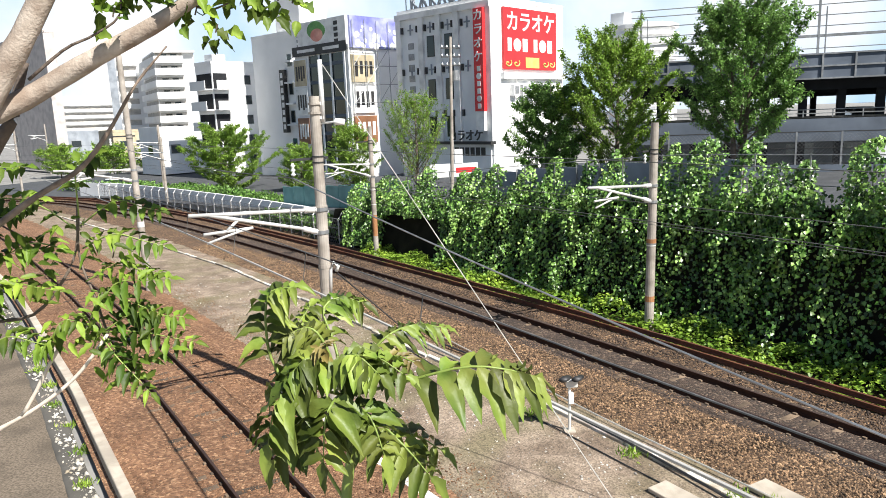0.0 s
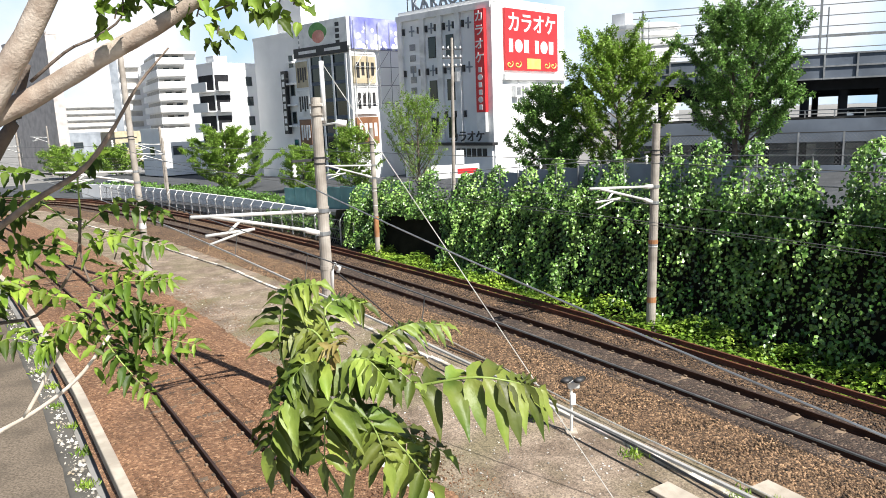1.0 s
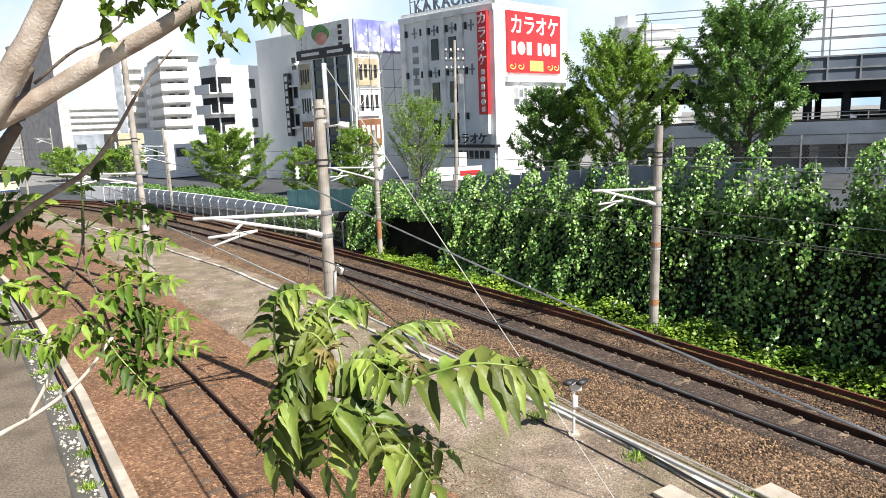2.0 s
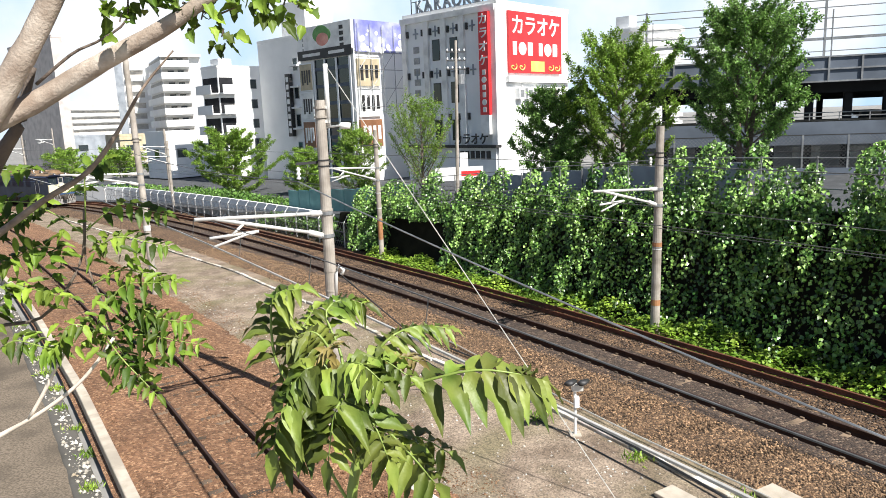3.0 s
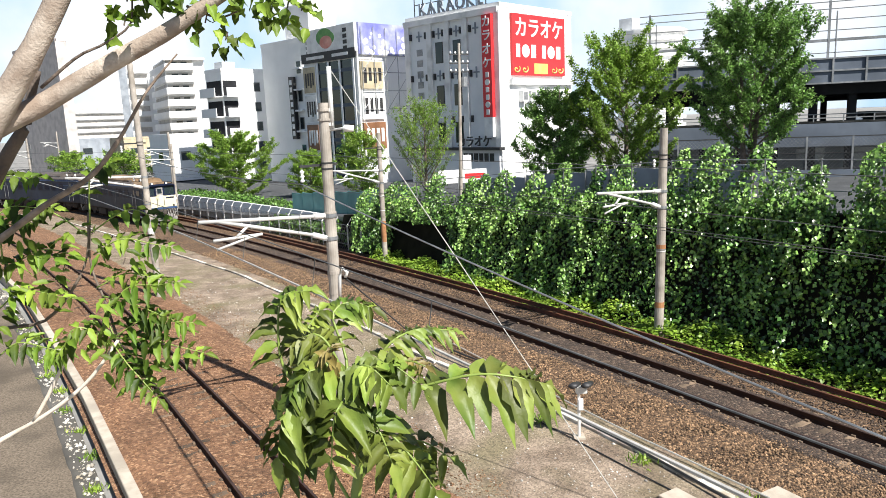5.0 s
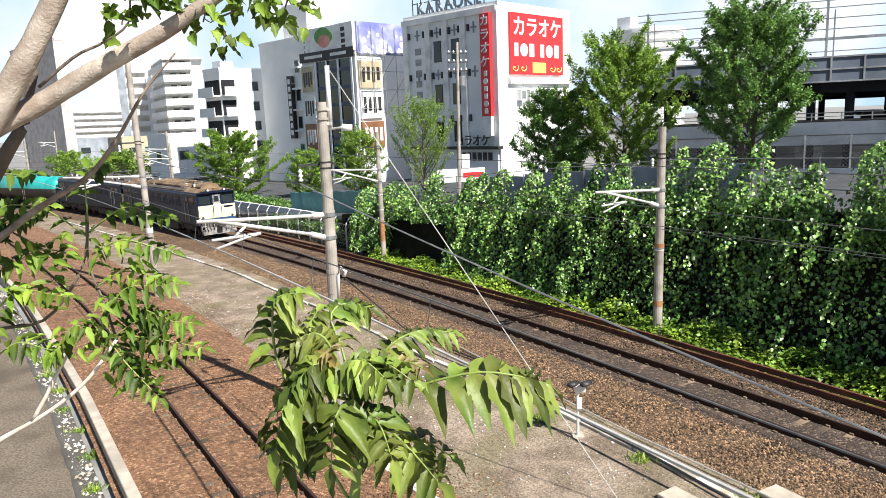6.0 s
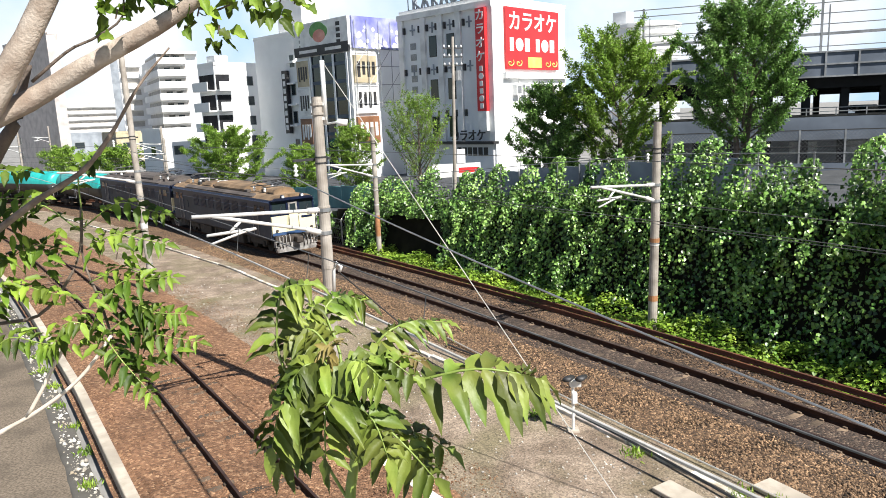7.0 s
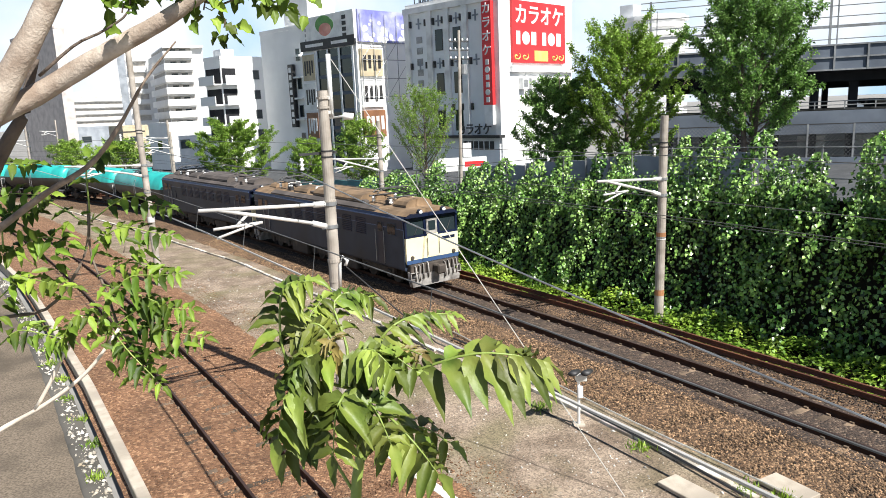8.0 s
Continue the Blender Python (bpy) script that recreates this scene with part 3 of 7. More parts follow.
# ---- catenary poles and wires ----
def mast(name_label, base, height, lean, arm_dir, arm_len, z_hi, z_lo, r=0.135, rust=None):
    """Concrete mast with a hinged cantilever; arm_dir is the plan direction of the arm."""
    t = thing("catenary_mast", name_label, "catenary mast", Matrix.Translation(base), "catenary masts")
    bm = bmesh.new()
    tx, ty = lean
    tube(bm, [(0, 0, -0.1), (tx * height * 0.5, ty * height * 0.5, height * 0.5), (tx * height, ty * height, height)], [r * 1.08, r, r * 0.86], 16)
    part("pole", bm, M["pole"], t, smooth=False)
    a = Vector((arm_dir[0], arm_dir[1], 0)).normalized()
    zh, zl = z_hi - base[2], z_lo - base[2]
    ph, pl = Vector((tx * zh, ty * zh, zh)), Vector((tx * zl, ty * zl, zl))
    bm = bmesh.new()
    rise = Vector((0, 0, 0.2))
    tube(bm, [ph + a * 0.12, ph + a * 0.5 + rise * 0.1], [0.085, 0.085], 10)
    tube(bm, [ph + a * 0.5 + rise * 0.1, ph + a * arm_len + rise], 0.05, 10)
    part("top_tube", bm, M["white_steel"], t, "white top tube of the cantilever", True)
    bm = bmesh.new()
    tube(bm, [pl + a * 0.12, pl.lerp(ph + a * (arm_len * 0.86) + rise, 0.18)], [0.085, 0.085], 10)
    tube(bm, [pl.lerp(ph + a * (arm_len * 0.86) + rise, 0.18), ph + a * (arm_len * 0.86) + rise * 0.8], 0.05, 10)
    part("strut_tube", bm, M["white_steel"], t, "white slanting strut of the cantilever", True)
    bm = bmesh.new()
    k = pl * 0.45 + ph * 0.55 + a * (arm_len * 0.55) + Vector((0, 0, 0.25))
    tube(bm, [k + Vector((0, 0, -0.25)), k + a * (arm_len * 0.36) + Vector((0, 0, -0.28))], 0.04, 8)
    tube(bm, [k + a * 0.0 + Vector((0, 0, -0.25)), k + a * 0.35 + Vector((0, 0, -0.3)), k + a * (arm_len * 0.34) + Vector((0, 0, -0.52))], 0.035, 8)
    tube(bm, [k + a * (arm_len * 0.2) + Vector((0, 0, -0.28)), k + a * (arm_len * 0.1) + Vector((0, 0, 0.02))], 0.04, 8)
    part("steady_arm", bm, M["white_steel"], t, "white registration arm", True)
    for z in (zh, zl):
        bm = bmesh.new()
        tube(bm, [(tx * z, ty * z, z - 0.05), (tx * z, ty * z, z + 0.05)], r + 0.02, 12)
        box(bm, Vector((tx * z, ty * z, z)) + a * (r + 0.05), (0.12, 0.12, 0.1))
        part("clamp", bm, M["steel"], t)
    return t


def crossarm(t, z, dirv, l0, l1, lean):
    a = Vector((dirv[0], dirv[1], 0)).normalized()
    p0 = Vector((lean[0] * z, lean[1] * z, z))
    bm = bmesh.new()
    c = p0 + a * (l0 + l1) / 2 + a.cross(Vector((0, 0, 1))) * 0.14
    box(bm, c, (abs(l1 - l0), 0.07, 0.07), Matrix.Rotation(math.atan2(a.y, a.x), 4, "Z"))
    part("crossarm", bm, M["dark_steel"], t, "dark steel crossarm")
    return p0 + a * l0


def insulator(t, q, h=0.28):
    bm = bmesh.new()
    q = Vector(q)
    pts = [q]
    rad = [0.03]
    for i in range(3):
        z = -h * (i + 0.3) / 3
        pts += [q + Vector((0, 0, z)), q + Vector((0, 0, z - 0.02)), q + Vector((0, 0, z - 0.07))]
        rad += [0.035, 0.075, 0.035]
    tube(bm, pts, rad, 10)
    part("insulator", bm, M["porcelain"], t, "white porcelain insulator", True)


def left_of(line, s):
    q, sd, hd = line.at(s)
    return (-sd.x, -sd.y)


MZ, LZ, RZ = -0.3, -0.3, -0.25
mast_m = mast("weathered concrete catenary mast with white cantilever in the yard", (-3.39, 19.6, MZ), 9.2, (0.006, 0.0), (-0.83, -0.56), 3.6, 5.82, 5.18, 0.165)
mast_l = mast("tall weathered concrete mast with white cantilever by the side track", (-15.48, 36.18, LZ), 12.3, (-0.014, 0.0), (-0.83, -0.56), 3.6, 6.1, 5.55, 0.16)
mast_r = mast("concrete catenary mast with white cantilever before the ivy wall", (7.85, 26.29, RZ), 7.95, (0.012, 0.0), (-0.83, -0.56), 3.4, 5.4, 4.8, 0.165)
mast_b = mast("slim concrete catenary mast with white cantilever behind the track", (-4.12, 42.97, RZ), 8.0, (0.0, 0.0), (-0.83, -0.56), 3.4, 5.5, 4.75, 0.15)


def collar(t, z, lean, r, mat="white_steel", h=0.06):
    bm = bmesh.new()
    tube(bm, [(lean[0] * z, 0, z - h / 2), (lean[0] * z, 0, z + h / 2)], r + 0.015, 14)
    part("band", bm, M[mat], t)


def dress(t, lean, r, zc, side, l0, l1):
    """Crossarm with a hanging insulator and steel bands."""
    tip = crossarm(t, zc, side, l0, l1, lean)
    insulator(t, tip + Vector((0, 0, -0.08)), 0.36)
    for z in (zc - 0.1, zc + 0.06):
        collar(t, z, lean, r, "dark_steel", 0.04)


ARM = (-0.83, -0.56)
dress(mast_m, (0.006, 0.0), 0.15, 7.52, ARM, 0.75, -0.35)
dress(mast_l, (-0.014, 0.0), 0.15, 8.1, ARM, 0.9, -0.3)
dress(mast_r, (0.012, 0.0), 0.15, 6.92, ARM, 0.5, -0.25)
dress(mast_b, (0.0, 0.0), 0.14, 7.1, ARM, 0.9, -0.25)
for z, h in ((4.5, 0.1), (3.9, 0.05), (8.75, 0.06), (9.0, 0.06), (6.2, 0.05)):
    collar(mast_m, z, (0.006, 0), 0.165, "pole", h)
for z, mt, h in ((1.3, "pole_rust", 0.22), (3.45, "steel", 0.05), (3.55, "pole_rust", 0.16), (3.38, "white_steel", 0.04)):
    collar(mast_r, z, (0.012, 0), 0.165, mt, h)
for z, mt, h in ((3.6, "white_steel", 0.28), (5.0, "steel", 0.06), (1.6, "steel", 0.05)):
    collar(mast_l, z, (-0.014, 0), 0.165, mt, h)
for z, mt, h in ((2.0, "pole_rust", 1.3), (4.2, "white_steel", 0.06), (3.3, "white_steel", 0.05)):
    collar(mast_b, z, (0, 0), 0.145, mt, h)
# pipe and lamp on the head of the yard mast, cable loop lower down
bm = bmesh.new()
tube(bm, [(0.26, 0, 8.5), (0.27, 0, 10.15)], 0.065, 10)
part("head_pipe", bm, M["white_steel"], mast_m, "white pipe on the mast head", True)
bm = bmesh.new()
box(bm, (0.12, 0, 8.62), (0.36, 0.12, 0.08))
box(bm, (0.12, 0, 9.0), (0.36, 0.12, 0.08))
part("head_bracket", bm, M["white_steel"], mast_m)
bm = bmesh.new()
tube(bm, [(0.1, 0, 8.45), (0.55, -0.02, 8.5), (0.6, -0.02, 8.5), (0.85, -0.02, 8.48)], [0.03, 0.03, 0.1, 0.09], 10)
part("lamp", bm, M["porcelain"], mast_m, "small white lamp", True)
bm = bmesh.new()
tube(bm, [(0.16, -0.1, 3.7), (0.2, -0.1, 4.4), (0.3, -0.1, 4.62), (0.42, -0.1, 4.5), (0.36, -0.1, 4.35)], 0.05, 8)
part("cable_loop", bm, M["white_steel"], mast_m, "pale cable loop", True)
# further masts along the line
for q, h, lab in (((-28.9, 74.5, -0.3), 7.4, "slim grey mast far along the main track"), ((-30.8, 79.0, -0.3), 8.6, "grey mast with crossarm behind the far fence"), ((-59, 100, -0.3), 8.6, "distant mast with yellow band"), ((-76.5, 140, -0.3), 9.6, "distant slim grey catenary mast")):
    t = mast(lab, q, h, (0.0, 0.0), ARM, 3.0, h * 0.74, h * 0.64, 0.15)
    if q[0] < -50:
        collar(t, 3.4, (0, 0), 0.15, "yellow", 0.6)


def wire(name, label, pts, r, mat="wire", sag=0.0, n=14):
    bm = bmesh.new()
    pts = [Vector(q) for q in pts]
    if sag and len(pts) == 2:
        a, b = pts
        pts = [a.lerp(b, i / n) + Vector((0, 0, -4 * sag * (i / n) * (1 - i / n))) for i in range(n + 1)]
    tube(bm, pts, r, 5)
    return tagged(part(name, bm, M[mat]), label, "wire")


def along_line(line, s0, s1, off, z, step=2.0):
    return [line.at(s, off, z)[0] for s in np.arange(s0, s1, step)]


wire("contact_wire", "copper contact wire over the main track", along_line(MAIN, 5, 160, 0.0, 4.75), 0.012)
wire("messenger_wire", "messenger wire over the main track", along_line(MAIN, 5, 160, 0.15, 5.3), 0.012)
wire("feeder_wire", "dark feeder wire along the wall", along_line(MAIN, 5, 160, 2.6, 6.35), 0.016)
wire("feeder_wire", "lower feeder wire along the wall", along_line(MAIN, 5, 120, 3.2, 4.0), 0.012)
wire("contact_wire", "pale contact wire over the side track", along_line(SIDE, 8, 95, 0.0, 5.35), 0.02, "wire_light")
wire("messenger_wire", "messenger wire over the side track", along_line(SIDE, 8, 95, 0.1, 5.95), 0.011)
for s in np.arange(20, 60, 4.0):
    a, b = SIDE.at(s, 0.0, 5.35)[0], SIDE.at(s, 0.1, 5.95)[0]
    wire("dropper", "thin dropper between the side track wires", [a, b], 0.008)
wire("feeder_cable", "grey feeder cable from the yard mast", [(-4.0, 19.2, 6.75), (4.81, 6.0, 4.85)], 0.017, "steel", 0.1)
wire("feeder_wire", "dark feeder wire between the masts", [(-4.0, 19.2, 6.75), (-16.2, 35.7, 7.4)], 0.014, "wire", 0.25)
wire("guy_wire", "pale guy wire of the yard mast", [(-3.1, 19.6, 9.8), (3.6, 14.3, -0.3)], 0.012, "wire_light")
wire("ground_cable", "black cable hanging from the yard mast", [(-3.0, 19.5, 4.0), (-0.6, 20.6, 1.3), (1.7, 21.6, -0.2)], 0.022, "dark_steel")
wire("ground_cable", "black cable lying beside the trough", [(-0.1, 25.45, -0.2), (1.8, 22.86, -0.2), (2.42, 21.3, -0.2), (3.39, 19.03, -0.2), (4.39, 17.31, -0.2), (4.97, 16.26, -0.2), (5.51, 15.21, -0.2), (6.1, 14.02, -0.2)], 0.035, "dark_steel")
wire("ground_pipe", "pale thin conduit lying along the ballast edge", [(-0.09, 26.27, -0.2), (1.43, 23.53, -0.2), (2.72, 21.27, -0.2), (3.77, 19.39, -0.2), (4.63, 17.91, -0.2), (7.17, 13.85, -0.2)], 0.022, "wire_light")
wire("ground_cable", "thin black cable lying on the yard earth", [(-2.38, 26.95, -0.28), (-0.35, 23.2, -0.28), (3.03, 17.93, -0.28), (4.31, 15.86, -0.28), (5.45, 14.1, -0.28)], 0.018, "dark_steel")

# dwarf signal in the yard
sg = thing("dwarf_signal", "small white post with two black hooded lamps", "signal", Matrix.Translation((3.26, 17.99, -0.32)))
bm = bmesh.new()
tube(bm, [(0, 0, 0), (0, 0, 1.45)], 0.04, 10)
part("post", bm, M["white_steel"], sg)
bm = bmesh.new()
box(bm, (0.03, -0.06, 0.98), (0.14, 0.1, 0.32), bevel=0.015)
part("plate", bm, M["sign_white"], sg, "white number-less plate")
bm = bmesh.new()
box(bm, (0.06, -0.02, 1.38), (0.3, 0.16, 0.2), bevel=0.02)
part("box", bm, M["white_steel"], sg)
for dx, ry in ((-0.14, 0.3), (0.2, -0.25)):
    bm = bmesh.new()
    tube(bm, [(dx + 0.1, 0.05, 1.52), (dx - 0.02, -0.22, 1.6), (dx - 0.08, -0.34, 1.62)], [0.075, 0.1, 0.09], 14)
    bmesh.ops.scale(bm, vec=(1.25, 1, 0.72), space=Matrix.Translation((-dx, 0, -1.56)), verts=bm.verts)
    part("lamp_hood", bm, M["dark_steel"], sg, "black lamp hood", True)
bm = bmesh.new()
box(bm, (0, 0, 0.02), (0.3, 0.3, 0.06))
part("base_plate", bm, M["concrete"], sg)

# pale concrete slabs at the trough
for k, (x, y, a, w, l) in enumerate(((7.2, 14.3, 0.5, 0.62, 1.1), (5.0, 14.35, 0.55, 0.6, 1.2))):
    bm = bmesh.new()
    box(bm, (0, 0, 0), (w, l, 0.1), bevel=0.015)
    o = tagged(part("concrete_slab", bm, M["concrete"]), "pale flat concrete slab lying on the ground", "slab", "concrete slabs")
    o.matrix_world = Matrix.Translation((x, y, -0.24)) @ Matrix.Rotation(a, 4, "Z")

# ---- buildings ----
FX = Vector((-math.sin(radians(-46.5)), -math.cos(radians(-46.5)), 0))
FY = Vector((math.sin(radians(43.5)), math.cos(radians(43.5)), 0))


def at_corner(corner, z0):
    """Face space of a building: its near corner is the origin, the left face runs along -x (looking out along -y), the right face along y (looking out along x)."""
    return Matrix(((FX.x, FY.x, 0, corner[0]), (FX.y, FY.y, 0, corner[1]), (0, 0, 1, z0), (0, 0, 0, 1)))


def block(name, label, corner, left, right, z0, z1, material, category="building"):
    t = thing(name, label, category, at_corner(corner, z0))
    bm = bmesh.new()
    box(bm, (-left / 2, right / 2, (z1 - z0) / 2), (left, right, z1 - z0))
    part("wall", bm, material, t)
    bm = bmesh.new()
    for c, s in (((-left / 2, 0.1, z1 - z0 + 0.25), (left + 0.1, 0.3, 0.5)), ((-0.1, right / 2, z1 - z0 + 0.25), (0.3, right + 0.1, 0.5)), ((-left + 0.1, right / 2, z1 - z0 + 0.25), (0.3, right, 0.5))):
        box(bm, c, s)
    part("parapet", bm, material, t)
    return t


def slab(parent, name, x, y, z, mat, label=""):
    """A box between the given pairs."""
    bm = bmesh.new()
    box(bm, ((x[0] + x[1]) / 2, (y[0] + y[1]) / 2, (z[0] + z[1]) / 2), (abs(x[1] - x[0]), abs(y[1] - y[0]), abs(z[1] - z[0])))
    return part(name, bm, M[mat], parent, label)


def letters(parent, name, body, size, place, face, mat, depth=0.06, label="", squeeze=1.0):
    """Raised lettering centred at place on the left ('l') or right ('r') face."""
    cu = bpy.data.curves.new(name, "FONT")
    cu.body, cu.size, cu.extrude, cu.align_x, cu.align_y, cu.resolution_u = body, size, depth, "CENTER", "CENTER", 3
    cu.offset = 0.018 * size
    tmp = bpy.data.objects.new(name, cu)
    scene.collection.objects.link(tmp)
    me = bpy.data.meshes.new_from_object(tmp.evaluated_get(bpy.context.evaluated_depsgraph_get()))
    bpy.data.objects.remove(tmp)
    me.materials.clear()
    me.materials.append(M[mat])
    o = new(name, me)
    o.parent = parent
    rot = Matrix(((squeeze, 0, 0, 0), (0, 0, -1, 0), (0, 1, 0, 0), (0, 0, 0, 1))) if face == "l" else Matrix(((0, 0, 1, 0), (squeeze, 0, 0, 0), (0, 1, 0, 0), (0, 0, 0, 1)))
    o.matrix_basis = Matrix.Translation(place) @ rot
    if label:
        o["label"] = label
    return o


def window(parent, face, u, z, w, h, mat="glass", frame_mat="steel", depth=0.05):
    """A framed window on a face; u is measured along the face (x on the left face, y on the right)."""
    if face == "l":
        f = slab(parent, "window", (u - w / 2 - 0.08, u + w / 2 + 0.08), (-depth, 0.02), (z - 0.08, z + h + 0.08), frame_mat)
        slab(f, "pane", (u - w / 2, u + w / 2), (-depth - 0.012, -depth + 0.01), (z, z + h), mat)
    else:
        f = slab(parent, "window", (-0.02, depth), (u - w / 2 - 0.08, u + w / 2 + 0.08), (z - 0.08, z + h + 0.08), frame_mat)
        slab(f, "pane", (depth - 0.01, depth + 0.012), (u - w / 2, u + w / 2), (z, z + h), mat)
    return f


# karaoke building
kb = block("karaoke_building", "five-storey grey and white karaoke building with red signs", (6.52, 85), 15.6, 14.7, 0, 21.0, M["white_wall"])
slab(kb, "facade_panel", (-15.55, -0.35), (-0.06, 0.0), (4.9, 20.3), "grey_wall", "grey rendered facade")
for x in (-15.2, -11.2, -8.2, -5.2, -0.25):
    slab(kb, "pilaster", (x - 0.42, x + 0.42), (-0.42, -0.06), (4.9, 20.6), "trim_wall", "pale vertical pilaster")
slab(kb, "cornice", (-15.7, 0.05), (-0.5, -0.002), (20.3, 21.0), "trim_wall", "pale cornice")
slab(kb, "ledge", (-15.7, 0.4), (-1.0, -0.002), (4.6, 4.95), "sign_dark", "dark canopy ledge")
slab(kb, "shopfront", (-15.4, -0.3), (-0.2, -0.01), (0.2, 4.6), "grey_wall")
for x in (-9.7, -6.7):
    for z in (15.5, 10.2, 5.6):
        f = window(kb, "l", x, z, 1.1, 2.4, "glass", "sign_dark", 0.12)
for x in (-13.2, -9.7, -6.7, -3.6):
    for z in (19.0, 13.9):
        bm = bmesh.new()
        box(bm, (x, -0.12, z), (0.18, 0.12, 1.3))
        box(bm, (x, -0.12, z), (0.9, 0.12, 0.18))
        part("ornament", bm, M["bluegrey_wall"], kb, "cross-shaped wall ornament")
for x in (-14.6, -11.9, -10.5, -8.9, -7.5, -5.9, -4.4):
    for z in (18.6, 13.4, 8.0):
        slab(kb, "wall_lamp", (x - 0.1, x + 0.1), (-0.4, -0.06), (z, z + 0.8), "dark_steel")
for k in range(5):
    slab(kb, "lettering_bar", (-13.7, -12.7), (-0.14, -0.06), (16.6 - 1.35 * k, 17.4 - 1.35 * k), "steel", "plain grey bar of lettering")
vs = slab(kb, "vertical_sign", (-1.95, -0.55), (-0.95, -0.45), (8.5, 20.2), "red", "tall red vertical sign")
for k, ch in enumerate("カラオケ"):
    letters(vs, "letter", ch, 1.35, (-1.25, -0.97, 19.35 - 1.55 * k), "l", "sign_white", 0.03)
for k in range(6):
    z = 13.4 - 0.86 * k
    bm = bmesh.new()
    if k % 3 == 1:
        tube(bm, [(-1.25, -0.99, z), (-1.25, -0.955, z)], 0.36, 16)
    else:
        box(bm, (-1.25, -0.97, z), (0.5, 0.04, 0.6), bevel=0.01)
    part("sign_shape", bm, M["sign_white"], vs, "plain white shape")
slab(kb, "sign_box", (-1.9, -0.6), (-0.95, -0.45), (6.2, 8.45), "sign_white", "white sign box")
for k, ch in enumerate("カラオケ"):
    letters(kb, "letter", ch, 1.45, (-5.7 + 1.4 * k, -0.95, 5.6), "l", "sign_dark", 0.05)
for k in range(6):
    slab(kb, "sign_shape", (-6.0 + 0.85 * k, -5.4 + 0.85 * k), (-0.3, -0.2), (3.2, 4.2), "sign_dark", "plain dark shape")
# red board on the side wall
rb = slab(kb, "red_board", (0.02, 0.35), (1.9, 12.7), (13.3, 20.4), "red", "large red sign board")
letters(rb, "letters", "カラオケ", 2.45, (0.37, 7.3, 18.7), "r", "sign_white", 0.03, "white katakana lettering", 1.02)
for k, (y, w) in enumerate(((2.95, 0.95), (4.45, 1.35), (6.0, 1.2), (8.15, 0.95), (9.65, 1.35), (11.2, 1.2))):
    bm = bmesh.new()
    if k % 3 == 1:
        tube(bm, [(0.352, y, 16.15), (0.39, y, 16.15)], 0.76, 22)
    else:
        box(bm, (0.371, y, 16.15), (0.036, w * 0.82, 1.55), bevel=0.015)
    part("sign_shape", bm, M["sign_white"], rb, "plain white shape")
slab(rb, "picture_panel", (0.351, 0.38), (6.1, 8.9), (13.5, 14.75), "yellow", "yellow picture panel")
bm = bmesh.new()
for c in (2.6, 4.2, 10.2, 11.6):
    pts = [(0.38, c + 0.1 * a * math.cos(a), 14.0 + 0.07 * a * math.sin(a)) for a in np.arange(0, 7.5, 0.5)]
    tube(bm, pts, 0.09, 5)
part("scroll", bm, M["yellow"], rb, "gold scroll ornament")
slab(kb, "side_ledge", (0.0, 0.5), (1.6, 14.6), (12.2, 12.9), "trim_wall", "pale ledge under the board")
for y in (3.3, 5.0, 6.6):
    a = slab(kb, "air_conditioner", (0.02, 0.7), (y, y + 1.1), (10.2, 11.5), "trim_wall", "white air conditioner")
    slab(a, "grille", (0.70, 0.715), (y + 0.15, y + 0.95), (10.4, 11.3), "steel")
slab(kb, "drain_pipe", (0.02, 0.16), (4.55, 4.7), (0.5, 12.2), "trim_wall")
slab(kb, "side_opening", (0.0, 0.06), (9.5, 13.5), (0.5, 5.0), "shade_wall", "dark doorway")
# roof letters on a frame
rf = slab(kb, "sign_frame", (-14.2, -2.0), (0.28, 0.36), (21.5, 21.6), "dark_steel")
for x in np.arange(-14.2, -1.9, 1.5):
    slab(rf, "frame_post", (x - 0.05, x + 0.05), (0.28, 0.36), (21.0, 24.2), "dark_steel")
for z in (22.95, 24.1):
    slab(rf, "frame_bar", (-14.2, -2.0), (0.37, 0.43), (z, z + 0.09), "dark_steel")
for k, ch in enumerate("KARAOKE"):
    letters(kb, "letter", ch, 2.0, (-12.6 + 1.62 * k, 0.12, 22.2), "l", "bluegrey_wall", 0.1, "grey roof letter")

